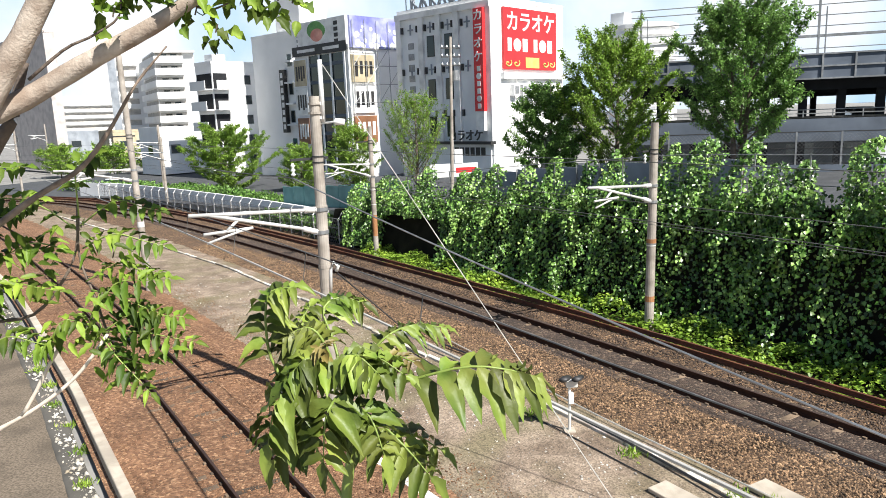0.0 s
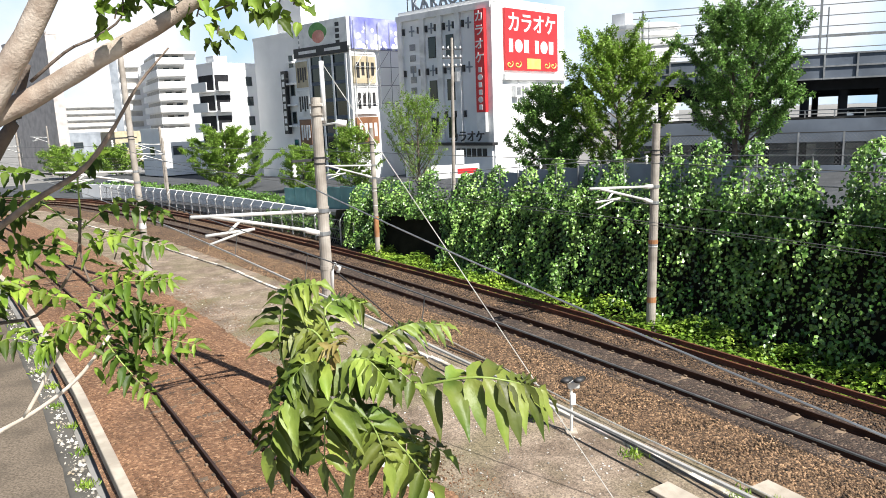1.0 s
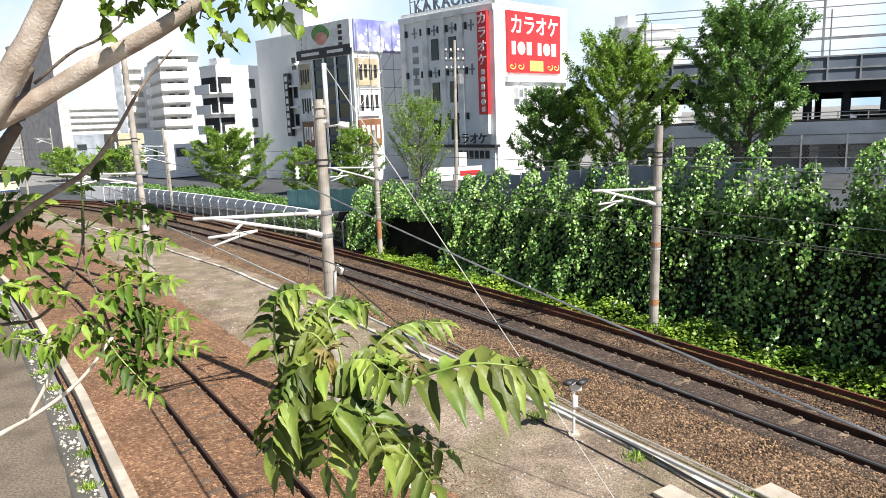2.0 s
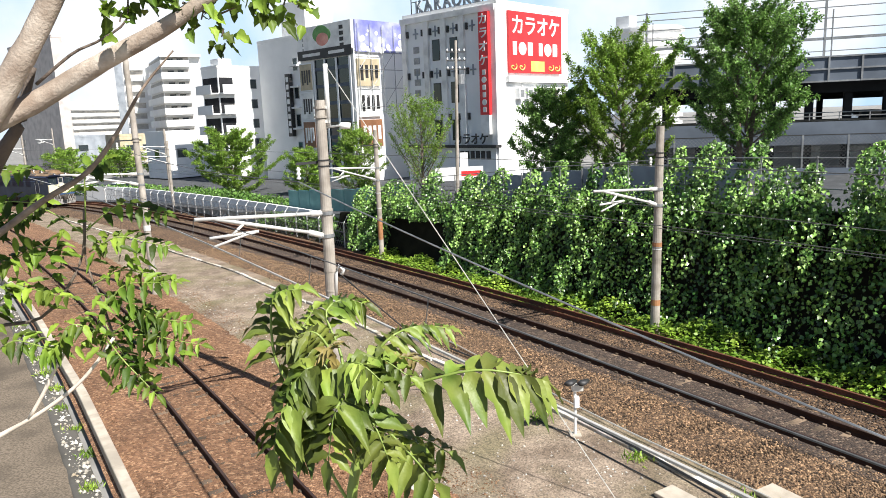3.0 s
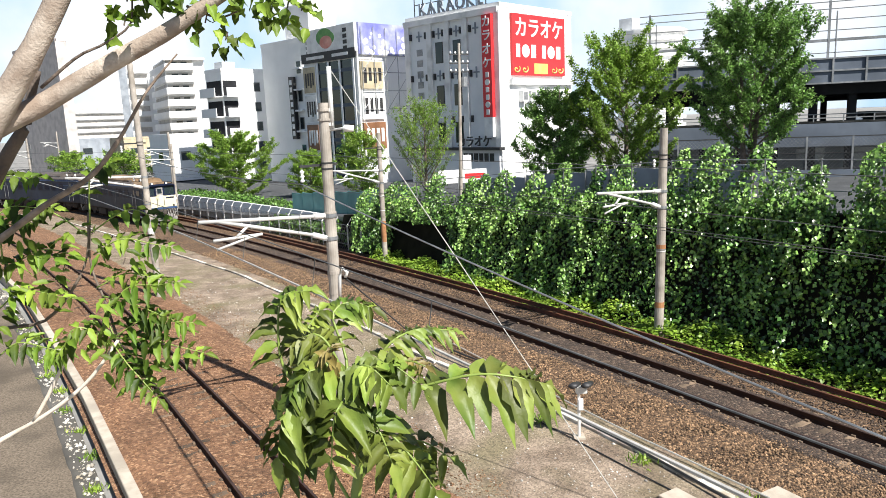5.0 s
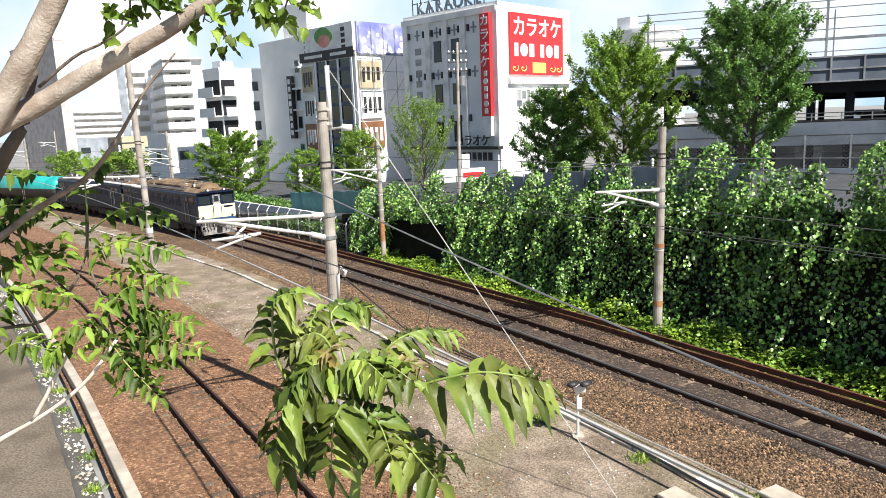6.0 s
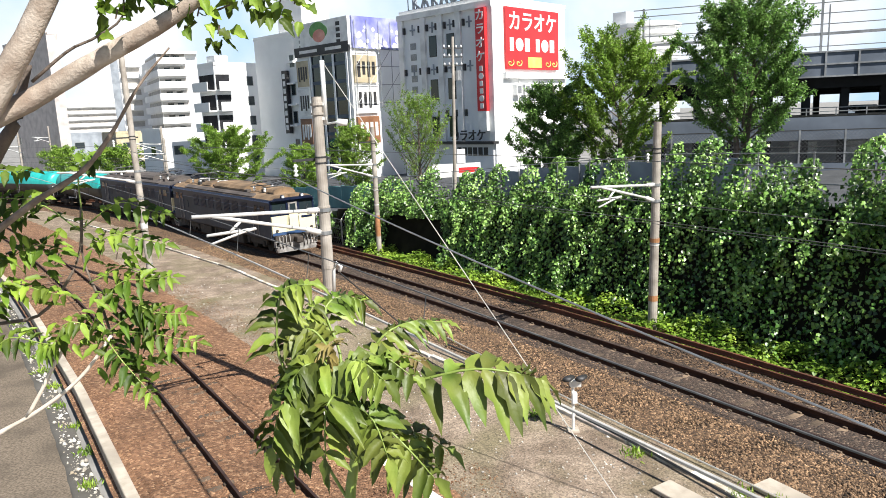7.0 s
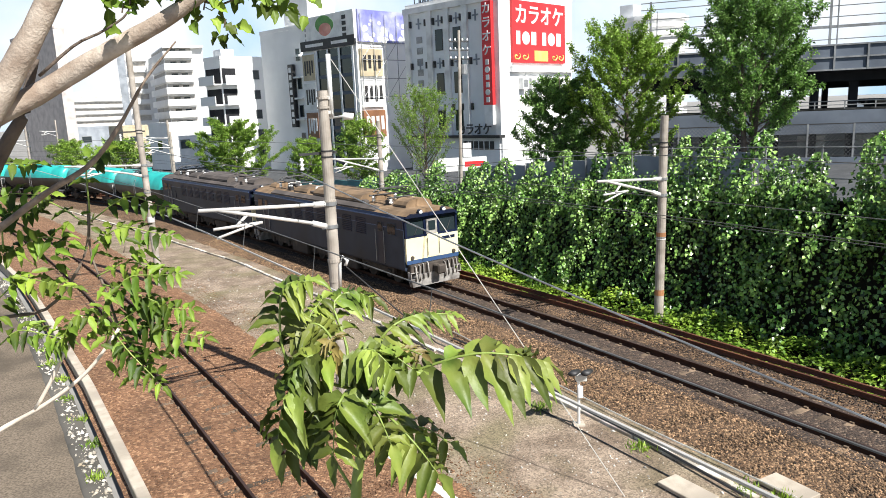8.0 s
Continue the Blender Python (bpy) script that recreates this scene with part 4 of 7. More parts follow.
# restaurant building with signboards
rs = block("restaurant_building", "narrow building covered with restaurant signboards", (-11.35, 95), 11.8, 8.9, 0, 17.2, M["white_wall"])
tb = slab(rs, "roof_board", (-11.8, 0.05), (-0.3, 0.15), (17.75, 21.3), "sign_white", "white roof signboard with food picture")
slab(tb, "name_strip", (-11.8, 0.05), (-0.36, -0.302), (16.9, 18.2), "sign_dark", "dark strip below the board")
for k in range(2):
    slab(tb, "lettering_bar", (-10.6 + 5.8 * k, -6.6 + 5.2 * k), (-0.38, -0.362), (17.35, 17.75), "sign_white", "plain pale bar of lettering")
for x, z, rx, mt in ((-6.3, 20.1, 1.8, "sign_green"), (-5.6, 19.9, 1.5, "sign_green"), (-6.0, 19.4, 1.35, "sign_pink"), (-6.0, 19.1, 0.9, "sign_pink")):
    bm = bmesh.new()
    bmesh.ops.create_circle(bm, cap_ends=True, segments=22, radius=1.0, matrix=Matrix.Translation((x, -0.31 - 0.008 * (3 - rx), z)) @ Matrix.Rotation(math.pi / 2, 4, "X") @ Matrix.Diagonal((rx, 0.62 * rx, 1, 1)))
    r = bmesh.ops.extrude_face_region(bm, geom=bm.faces[:])
    bmesh.ops.translate(bm, vec=(0, 0.02, 0), verts=[v for v in r["geom"] if isinstance(v, bmesh.types.BMVert)])
    part("food_picture", bm, M[mt], tb, "painted food shape")
for k in range(4):
    slab(tb, "lettering_bar", (-2.3, -1.5), (-0.33, -0.302), (20.3 - 0.75 * k, 20.8 - 0.75 * k), "sign_dark", "plain dark bar of lettering")
for k in range(4):
    slab(tb, "lettering_bar", (-10.6, -10.3), (-0.33, -0.302), (20.2 - 0.7 * k, 20.6 - 0.7 * k), "steel")
sb = slab(rs, "side_board", (0.06, 0.35), (0.2, 8.9), (17.3, 21.3), "sign_blue", "blue side board with white bubbles")
rng = random.Random(8)
for k in range(26):
    y, z, rad = rng.uniform(0.6, 8.5), 17.5 + 2.6 * rng.random() ** 1.5, rng.uniform(0.15, 0.5)
    bm = bmesh.new()
    tube(bm, [(0.352, y, z), (0.37 + 0.001 * k, y, z)], rad, 12)
    part("bubble", bm, M["sign_white"], sb)
bm = bmesh.new()
for y in (0.4, 2.5, 4.6, 6.7, 8.7):
    tube(bm, [(0.55, y, 9.6), (0.55, y, 20.8)], 0.05, 5)
for z in (10.2, 12.6, 15.0, 17.2):
    tube(bm, [(0.55, 0.4, z), (0.55, 8.7, z)], 0.05, 5)
for y, z in ((0.4, 10.2), (2.5, 12.6), (4.6, 15.0), (4.6, 10.2), (6.7, 12.6), (0.4, 15.0)):
    tube(bm, [(0.55, y, z), (0.55, y + 2.1, z + 2.4)], 0.035, 5)
tagged(part("scaffold", bm, M["steel"], rs, "thin steel sign scaffold"), kind="stuff")
slab(rs, "facade_glass", (-8.3, -0.9), (-0.1, -0.01), (1.0, 16.8), "glass", "dark glazed facade")
for k in range(7):
    slab(rs, "spandrel", (-8.3, -0.9), (-0.2, -0.105), (1.5 + 2.3 * k, 1.95 + 2.3 * k), "deck_wall")
for x in (-8.4, -5.9, -3.4, -0.6):
    slab(rs, "mullion", (x - 0.18, x + 0.18), (-0.3, -0.205), (0.5, 16.8), "grey_wall")
for face in "lr":
    for z0, z1, mt, bar in ((12.9, 16.4, "sign_tan", "sign_dark"), (8.9, 12.5, "sign_white", "sign_dark"), (4.9, 8.5, "sign_brown", "sign_white")):
        if face == "l":
            s = slab(rs, "signboard", (-11.6, -8.9), (-0.35, -0.02), (z0, z1), mt, "square restaurant signboard")
            slab(s, "signboard_frame", (-11.75, -8.75), (-0.3, -0.015), (z0 - 0.18, z1 + 0.18), "grey_wall")
            for k in range(4):
                slab(s, "lettering_bar", (-11.2 + 0.55 * k, -10.85 + 0.55 * k), (-0.38, -0.352), (z0 + 0.7 + 0.3 * (k % 2), z1 - 0.8), bar, "plain bar of lettering")
        else:
            s = slab(rs, "signboard", (0.02, 0.35), (0.25, 4.1), (z0, z1), mt, "square restaurant signboard")
            for k in range(4):
                slab(s, "lettering_bar", (0.352, 0.38), (0.7 + 0.85 * k, 1.2 + 0.85 * k), (z0 + 0.7 + 0.3 * (k % 2), z1 - 0.8), bar, "plain bar of lettering")
slab(rs, "side_wall", (0.0, 0.05), (4.3, 8.9), (0.0, 9.5), "grey_wall", "plain grey lower side wall")

# grey building with a rounded side and a black vertical sign
gt = block("grey_building", "plain grey concrete building with black vertical sign", (-20.5, 105), 10.4, 9, 0, 20.4, M["white_wall"])
bs_ = slab(gt, "vertical_sign", (-2.6, -1.6), (-0.8, -0.2), (6.5, 15.5), "sign_dark", "black vertical sign")
for k in range(8):
    slab(bs_, "lettering_bar", (-2.4, -1.8), (-0.83, -0.802), (7.0 + 1.05 * k, 7.7 + 1.05 * k), "sign_white", "plain white bar of lettering")
for z in (4, 8, 12, 16):
    window(gt, "l", -0.9, z, 0.9, 1.6)
slab(gt, "roof_house", (-6.5, -0.5), (2.0, 7.0), (20.4, 26.0), "white_wall", "pale stair house on the roof")
for k in range(6):
    slab(gt, "balcony", (-1.6, 0.3), (-0.7, 0.0), (1.5 + 3.0 * k, 1.75 + 3.0 * k), "white_wall")


def balcony_row(t, face, u0, u1, z, rail=1.05, depth=1.2, mat="white_wall", back="far_recess"):
    """One balcony: slab, solid parapet, flat panel with shade painted into its colour."""
    if face == "l":
        b = slab(t, "balcony", (u0, u1), (-depth, 0.0), (z - 0.18, z), mat)
        slab(b, "balcony_parapet", (u0, u1), (-depth, -depth + 0.12), (z, z + rail), mat)
        slab(b, "recess", (u0 + 0.15, u1 - 0.15), (-0.04, -0.002), (z, z + 2.3), back)
    else:
        b = slab(t, "balcony", (0.0, depth), (u0, u1), (z - 0.18, z), mat)
        slab(b, "balcony_parapet", (depth - 0.12, depth), (u0, u1), (z, z + rail), mat)
        slab(b, "recess", (0.002, 0.04), (u0 + 0.15, u1 - 0.15), (z, z + 2.3), back)
    return b


def plan_block(parent, name, plan, z0, z1, mat, label=""):
    """An upright block over a plan polygon."""
    bm = bmesh.new()
    lo, hi = [bm.verts.new((x, y, z0)) for x, y in plan], [bm.verts.new((x, y, z1)) for x, y in plan]
    for k in range(len(plan)):
        k2 = (k + 1) % len(plan)
        bm.faces.new((lo[k], lo[k2], hi[k2], hi[k]))
    bm.faces.new(lo[::-1])
    bm.faces.new(hi)
    bmesh.ops.recalc_face_normals(bm, faces=bm.faces)
    return part(name, bm, M[mat], parent, label)


# white apartment block; its front looks at the line, the flank runs back on the left
a1 = thing("apartment_block", "white apartment block with stepped balconies", "building", Matrix(((0.932, -0.362, 0, -61.8), (0.362, 0.932, 0, 187.0), (0, 0, 1, 0), (0, 0, 0, 1))))
plan_block(a1, "wall", [(0, 0), (-9.4, 0), (-12.6, 24), (0, 24)], 0, 26.6, "white_wall")
plan_block(a1, "wall", [(-12.7, 26), (-19.6, 26), (-19.6, 40), (-12.7, 40)], 0, 30.0, "white_wall")
# left face of the rear wing; its shade is put into blue-grey
slab(a1, "stair_tower", (-21.6, -19.62), (25.6, 40), (0, 30.8), "bluegrey_wall", "left flank strip with its shade painted blue-grey")
slab(a1, "roof_edge", (-9.6, 0.2), (-1.3, 0.0), (26.1, 26.6), "white_wall")
for k in range(9):
    z = 0.2 + 2.95 * k
    b = balcony_row(a1, "l", -9.4, -2.7, z, 1.5, 1.25)
    for x in (-8.0, -5.6):
        slab(b, "pane", (x, x + 1.5), (-0.07, -0.042), (z + 0.2, z + 2.0), "glass")
    q = plan_block(b, "side_parapet", [(-9.45, -1.25), (-9.55, -1.25), (-13.6, 23.5), (-13.5, 23.5)], z - 0.18, z + 1.5, "white_wall")
    # flat panels on the flank and rear wing, balcony shade in their colour
    plan_block(b, "side_recess", [(-9.42, 0.2), (-9.46, 0.2), (-12.6, 23.4), (-12.55, 23.4)], z + 1.55, z + 2.5, "far_recess")
    slab(a1, "balcony", (-19.0, -14.0), (24.8, 26.0), (z + 1.2, z + 2.4), "white_wall")
    slab(a1, "recess", (-18.6, -14.4), (25.9, 25.998), (z + 2.45, z + 3.9), "far_recess")
a2 = block("apartment_house", "white apartment house with corner balconies", (-33.9, 110), 4.9, 7.7, 0, 17.0, M["white_wall"])
for k in range(5):
    z = 1.2 + 3.05 * k
    balcony_row(a2, "l", -4.7, -0.1, z, 1.2, 1.3, back="shade_wall")
    balcony_row(a2, "r", 0.0, 2.6, z, 1.2, 1.3, back="shade_wall")
    window(a2, "r", 6.0, z + 0.7, 1.0, 1.3)
slab(a2, "water_tank", (-3.6, -1.2), (1.0, 3.2), (17.0, 18.6), "grey_wall")
bt = block("brown_tower", "tall plain pale brown tiled building", (-74.4, 140), 26.6, 2.0, 0, 26.4, M["brown_wall"])
for k in range(7):
    window(bt, "l", -24.0, 2.5 + 3.3 * k, 1.0, 1.4)
fa = block("far_apartments", "distant white apartment slab with long balconies", (-176, 340), 12, 32, 0, 22.5, M["white_wall"])
for k in range(7):
    balcony_row(fa, "r", 0.3, 31.5, 1.0 + 3.0 * k, 1.1, 1.4)
fb = block("far_apartments", "distant stepped white apartment slab", (-139, 330), 10, 24, 0, 19.0, M["white_wall"])
for k in range(6):
    balcony_row(fb, "r", 0.3, 23.5, 1.0 + 3.0 * k, 1.1, 1.4)
# curved tower behind the trees
ft = thing("round_tower", "distant tall white apartment tower with rounded balconies", "building", at_corner((78, 290), 0))
bm = bmesh.new()
tube(bm, [(-2, 12, 0), (-2, 12, 41)], 13, 24)
part("wall", bm, M["white_wall"], ft)
for k in range(13):
    bm = bmesh.new()
    tube(bm, [(-2, 12, 2.5 + 3.05 * k), (-2, 12, 3.7 + 3.05 * k)], 14.3, 24)
    part("balcony", bm, M["white_wall"], ft)
slab(ft, "lift_house", (-12, -6), (4, 10), (41, 46), "grey_wall")
lb = block("light_blue_hall", "low pale blue hall beside the line", (-83, 158), 16, 8, 0, 7.2, M["bluegrey_wall"])
window(lb, "r", 3, 4.2, 2.0, 1.3)
be = block("low_house", "low beige house with a flat roof", (-78, 172), 12, 10, 0, 7.0, M["sign_tan"])
for y in (2.5, 6.5):
    window(be, "r", y, 3.6, 2.0, 1.2)
wh = block("low_white_house", "low white house behind the fence", (-47, 120), 7, 9, 0, 7.5, M["white_wall"])
window(wh, "r", 3, 3.5, 1.6, 1.4)
window(wh, "l", -3, 3.5, 1.6, 1.4)

# ---- parking deck on the right ----
dk_dir = Vector((12.0, -4.0, 0)).normalized()
dk_in = Vector((4.0, 12.0, 0)).normalized()
pk = thing("parking_deck", "grey two-level parking deck with railings", "parking deck", Matrix(((dk_dir.x, dk_in.x, 0, 12.5), (dk_dir.y, dk_in.y, 0, 46.6), (0, 0, 1, 0), (0, 0, 0, 1))))
LD = 34
slab(pk, "lower_parapet", (0, LD), (-0.15, 0.1), (5.85, 7.2), "deck_wall", "blue-grey parapet")
slab(pk, "lower_slab", (0, LD), (0.1, 22), (5.9, 6.2), "concrete_dark")
# shade under the upper deck is put into near-black soffit, beams and columns
slab(pk, "upper_slab", (0, LD), (-0.6, 22), (9.45, 9.75), "shade_wall", "soffit of the upper deck with its shade painted in")
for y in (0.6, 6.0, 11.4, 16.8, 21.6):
    slab(pk, "deck_beam", (0, LD), (y - 0.2, y + 0.2), (8.62 if y > 20 else 8.9, 9.45), "shade_wall", "deep beam painted with the shade under the deck")
slab(pk, "upper_fascia", (0, LD), (-0.75, -0.6), (9.5, 10.95), "deck_wall", "blue-grey steel fascia")
for z in (9.5, 10.2, 10.9):
    slab(pk, "fascia_rail", (0, LD), (-0.83, -0.752), (z, z + 0.09), "steel")
for x in np.arange(0.55, LD, 1.72):
    slab(pk, "fascia_rib", (x - 0.05, x + 0.05), (-0.84, -0.752), (9.5, 10.95), "steel")
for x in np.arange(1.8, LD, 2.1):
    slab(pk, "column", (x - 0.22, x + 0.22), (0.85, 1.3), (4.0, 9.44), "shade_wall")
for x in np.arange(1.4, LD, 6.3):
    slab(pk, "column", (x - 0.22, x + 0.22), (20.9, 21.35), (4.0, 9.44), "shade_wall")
slab(pk, "upper_kerb", (0, LD), (0.1, 0.3), (7.2, 7.36), "concrete_dark")
for z in (7.5, 7.72):
    slab(pk, "hand_rail", (0, LD), (-0.08, -0.02), (z, z + 0.05), "steel")
for x in np.arange(0.5, LD, 1.6):
    slab(pk, "rail_post", (x - 0.03, x + 0.03), (-0.08, -0.02), (7.3, 7.75), "steel")
for x in np.arange(0.6, LD, 5.0):
    slab(pk, "screen_post", (x - 0.06, x + 0.06), (-0.6, -0.48), (10.95, 14.2), "steel", "tall grey screen post")
    slab(pk, "screen_post", (x + 0.35, x + 0.41), (-0.6, -0.48), (10.95, 13.6), "steel")
for z in (11.25, 11.9, 12.5, 13.1, 13.7, 14.1):
    slab(pk, "screen_rail", (0, LD), (-0.58, -0.52), (z, z + (0.16 if z == 11.9 else 0.05)), "steel")


def parked_car(m, label, mat):
    t = thing("parked_car", label, "car", m, "parked cars")
    bm = bmesh.new()
    prism(bm, [(-0.8, 0.35), (0.8, 0.35), (0.85, 0.6), (0.85, 0.95), (-0.85, 0.95), (-0.85, 0.6)], 0, 4.0)
    part("body", bm, mat, t)
    bm = bmesh.new()
    prism(bm, [(-0.78, 0.952), (0.78, 0.952), (0.66, 1.5), (-0.66, 1.5)], 0.7, 3.6)
    part("cabin", bm, M["glass"], t)
    bm = bmesh.new()
    prism(bm, [(-0.66, 1.502), (0.66, 1.502), (0.5, 1.58), (-0.5, 1.58)], 0.9, 3.4)
    part("roof", bm, mat, t)
    for y in (0.75, 3.2):
        for x in (-0.72, 0.72):
            bm = bmesh.new()
            tube(bm, [(x - 0.1, y, 0.32), (x + 0.1, y, 0.32)], 0.32, 14)
            part("wheel", bm, M["dark_steel"], t)
    return t


for x, mt in ((9.0, "sign_white"), (14.2, "bluegrey_wall"), (17.0, "sign_white"), (22.0, "sign_white")):
    parked_car(pk.matrix_world @ Matrix.Translation((x, 3.0, 6.2)), "pale parked car on the lower parking deck", M[mt])
parked_car(Matrix.Translation((-43.5, 97, -0.35)) @ Matrix.Rotation(0.9, 4, "Z"), "white car beside the far line fence", M["sign_white"])

# lower level: mesh fence on posts along the street edge, above the wall
fence = thing("mesh_fence", "grey steel mesh fence on the wall top", "fence", kind="structure")
for s in np.arange(24, 60, 2.0):
    q, sd, hd = MAIN.at(s, WALL_OFF + 0.2 + WALL_LEAN * float(street_z(s)), float(street_z(s)))
    bm = bmesh.new()
    tube(bm, [q, q + Vector((0, 0, 2.0))], 0.03, 6)
    part("post", bm, M["steel"], fence)
for z in (0.9, 1.95):
    bm = bmesh.new()
    tube(bm, [MAIN.at(s, WALL_OFF + 0.2 + WALL_LEAN * float(street_z(s)), float(street_z(s)) + z)[0] for s in np.arange(24, 60, 1.0)], 0.02, 5)
    part("rail", bm, M["steel"], fence)
fence_b = thing("mesh_fence", "dark mesh fence before the parking deck", "fence", pk.matrix_world.copy(), kind="structure")
for x in np.arange(0, LD, 2.4):
    slab(fence_b, "post", (x - 0.05, x + 0.05), (-1.5, -1.4), (3.5, 6.5), "steel")
for z in (4.6, 5.5, 6.45):
    slab(fence_b, "rail", (0, LD), (-1.48, -1.42), (z, z + 0.06), "dark_steel")
slab(fence_b, "base_wall", (0, LD), (-1.58, -1.38), (2.6, 4.55), "deck_wall", "blue-grey base wall")
slab(fence_b, "notice", (13.8, 14.5), (-1.56, -1.5), (4.9, 5.6), "sign_white", "white notice")
bm = bmesh.new()
for x in np.arange(0, LD, 0.22):
    tube(bm, [(x, -1.45, 4.5), (x + 2.0, -1.45, 6.5)], 0.008, 3, cap=False)
    tube(bm, [(x + 2.0, -1.45, 4.5), (x, -1.45, 6.5)], 0.008, 3, cap=False)
tagged(part("mesh", bm, M["steel"], fence_b), kind="stuff")
slab(pk, "back_wall", (0, LD), (2.6, 2.8), (3.0, 5.88), "bluegrey_wall")
for x, w in ((9.6, 1.6), (12.9, 2.3), (15.2, 0.6), (18.4, 1.8)):
    slab(pk, "notice_board", (x, x + w), (2.52, 2.59), (4.9, 5.6), "sign_white", "pale board on the back wall")

# far fence with cranked white posts, grey road wall behind, teal panels
ff = thing("line_fence", "long mesh fence with cranked white concrete posts", "fence", kind="structure")
for s in np.arange(61, 112, 1.8):
    q, sd, hd = MAIN.at(s, 4.4, -0.3)
    bm = bmesh.new()
    tube(bm, [q, q + Vector((0, 0, 1.75)), q + Vector((0, 0, 1.75)) - sd * -0.32 + Vector((0, 0, 0.42))], 0.055, 6)
    part("post", bm, M["white_steel"], ff)
for z in (0.4, 1.1, 1.75):
    bm = bmesh.new()
    tube(bm, [MAIN.at(s, 4.4, -0.3 + z)[0] for s in np.arange(61, 112, 1.0)], 0.025, 5)
    part("rail", bm, M["steel"], ff)
bm = bmesh.new()
for s in np.arange(61, 111, 0.3):
    a, b = MAIN.at(s, 4.4, -0.25)[0], MAIN.at(s + 0.9, 4.4, 1.4)[0]
    c, d = MAIN.at(s + 0.9, 4.4, -0.25)[0], MAIN.at(s, 4.4, 1.4)[0]
    tube(bm, [a, b], 0.01, 3, cap=False)
    tube(bm, [c, d], 0.01, 3, cap=False)
tagged(part("mesh", bm, M["steel"], ff), kind="stuff")
fr = MAIN.frames(62, 118, 1.2, 6.2)
tagged(mesh_ob("road_wall", *sweep([(0, -0.4), (0.25, -0.4), (0.25, 1.5), (0, 1.5)], fr), M["grey_wall"]), "low grey road wall behind the fence", "wall", kind="structure")
tp = thing("teal_hoarding", "teal sheet hoarding beside the street", "hoarding", kind="structure")
for s in np.arange(58, 76, 1.8):
    fr = MAIN.frames(s + 0.03, s + 1.77, 0.8, 7.0)
    z0 = float(street_z(s)) - 0.3
    mesh_ob("panel", *sweep([(0, z0), (0.06, z0), (0.06, z0 + 1.9), (0, z0 + 1.9)], fr), M["teal_fence"], tp)

sp_ = thing("street_hoarding", "pale blue-grey sheet hoarding along the street", "hoarding", kind="structure")
for s in np.arange(36, 54, 1.5):
    z0 = float(street_z(s)) - 0.1
    fr = MAIN.frames(s + 0.02, s + 1.48, 0.7, WALL_OFF + 4.2)
    mesh_ob("panel", *sweep([(0, z0), (0.05, z0), (0.05, z0 + 1.7), (0, z0 + 1.7)], fr), M["bluegrey_wall"], sp_)
    q = MAIN.at(s, WALL_OFF + 4.14, z0)[0]
    bm = bmesh.new()
    tube(bm, [q, q + Vector((0, 0, 1.85))], 0.035, 6)
    part("post", bm, M["steel"], sp_)

# utility pole before the karaoke building
up_ = thing("utility_pole", "slim grey utility pole with stacked crossarms", "utility pole", Matrix.Translation((0.95, 60, 0.8)))
bm = bmesh.new()
tube(bm, [(0, 0, -0.3), (0.15, 0, 6), (0.3, 0, 13.7)], [0.17, 0.15, 0.11], 10)
part("pole", bm, M["pole"], up_)
for z in (11.4, 12.1, 12.8):
    bm = bmesh.new()
    box(bm, (0.27, 0, z), (1.7, 0.09, 0.09), Matrix.Rotation(0.4, 4, "Z"))
    ca = part("crossarm", bm, M["dark_steel"], up_)
    for dx in (-0.7, -0.3, 0.3, 0.7):
        bm = bmesh.new()
        tube(bm, [(0.27 + dx, dx * 0.4, z + 0.05), (0.27 + dx, dx * 0.4, z + 0.12), (0.27 + dx, dx * 0.4, z + 0.25)], [0.05, 0.09, 0.04], 8)
        part("insulator", bm, M["porcelain"], ca)
bm = bmesh.new()
tube(bm, [(0.62, 0.1, 10.2), (0.62, 0.1, 11.0)], 0.26, 12)
part("transformer", bm, M["steel"], up_)

# lit roadside sign before the karaoke building
rsn = thing("road_sign", "white roadside sign boxes on steel posts", "sign", Matrix.Translation((1.35, 70, 0.7)) @ Matrix.Rotation(0.15, 4, "Z"))
slab(rsn, "sign_box", (-2.4, 2.4), (-0.2, 0.1), (1.5, 2.8), "sign_white", "white sign box")
slab(rsn, "sign_box", (0.1, 0.9), (-0.24, 0.06), (2.82, 4.2), "sign_white", "upright white sign box")
slab(rsn, "lettering_bar", (0.2, 2.2), (-0.215, -0.202), (1.9, 2.4), "red", "red bar of lettering")
for x in (-2.0, 2.0):
    slab(rsn, "post", (x - 0.07, x + 0.07), (-0.1, 0.04), (-0.5, 1.5), "steel")

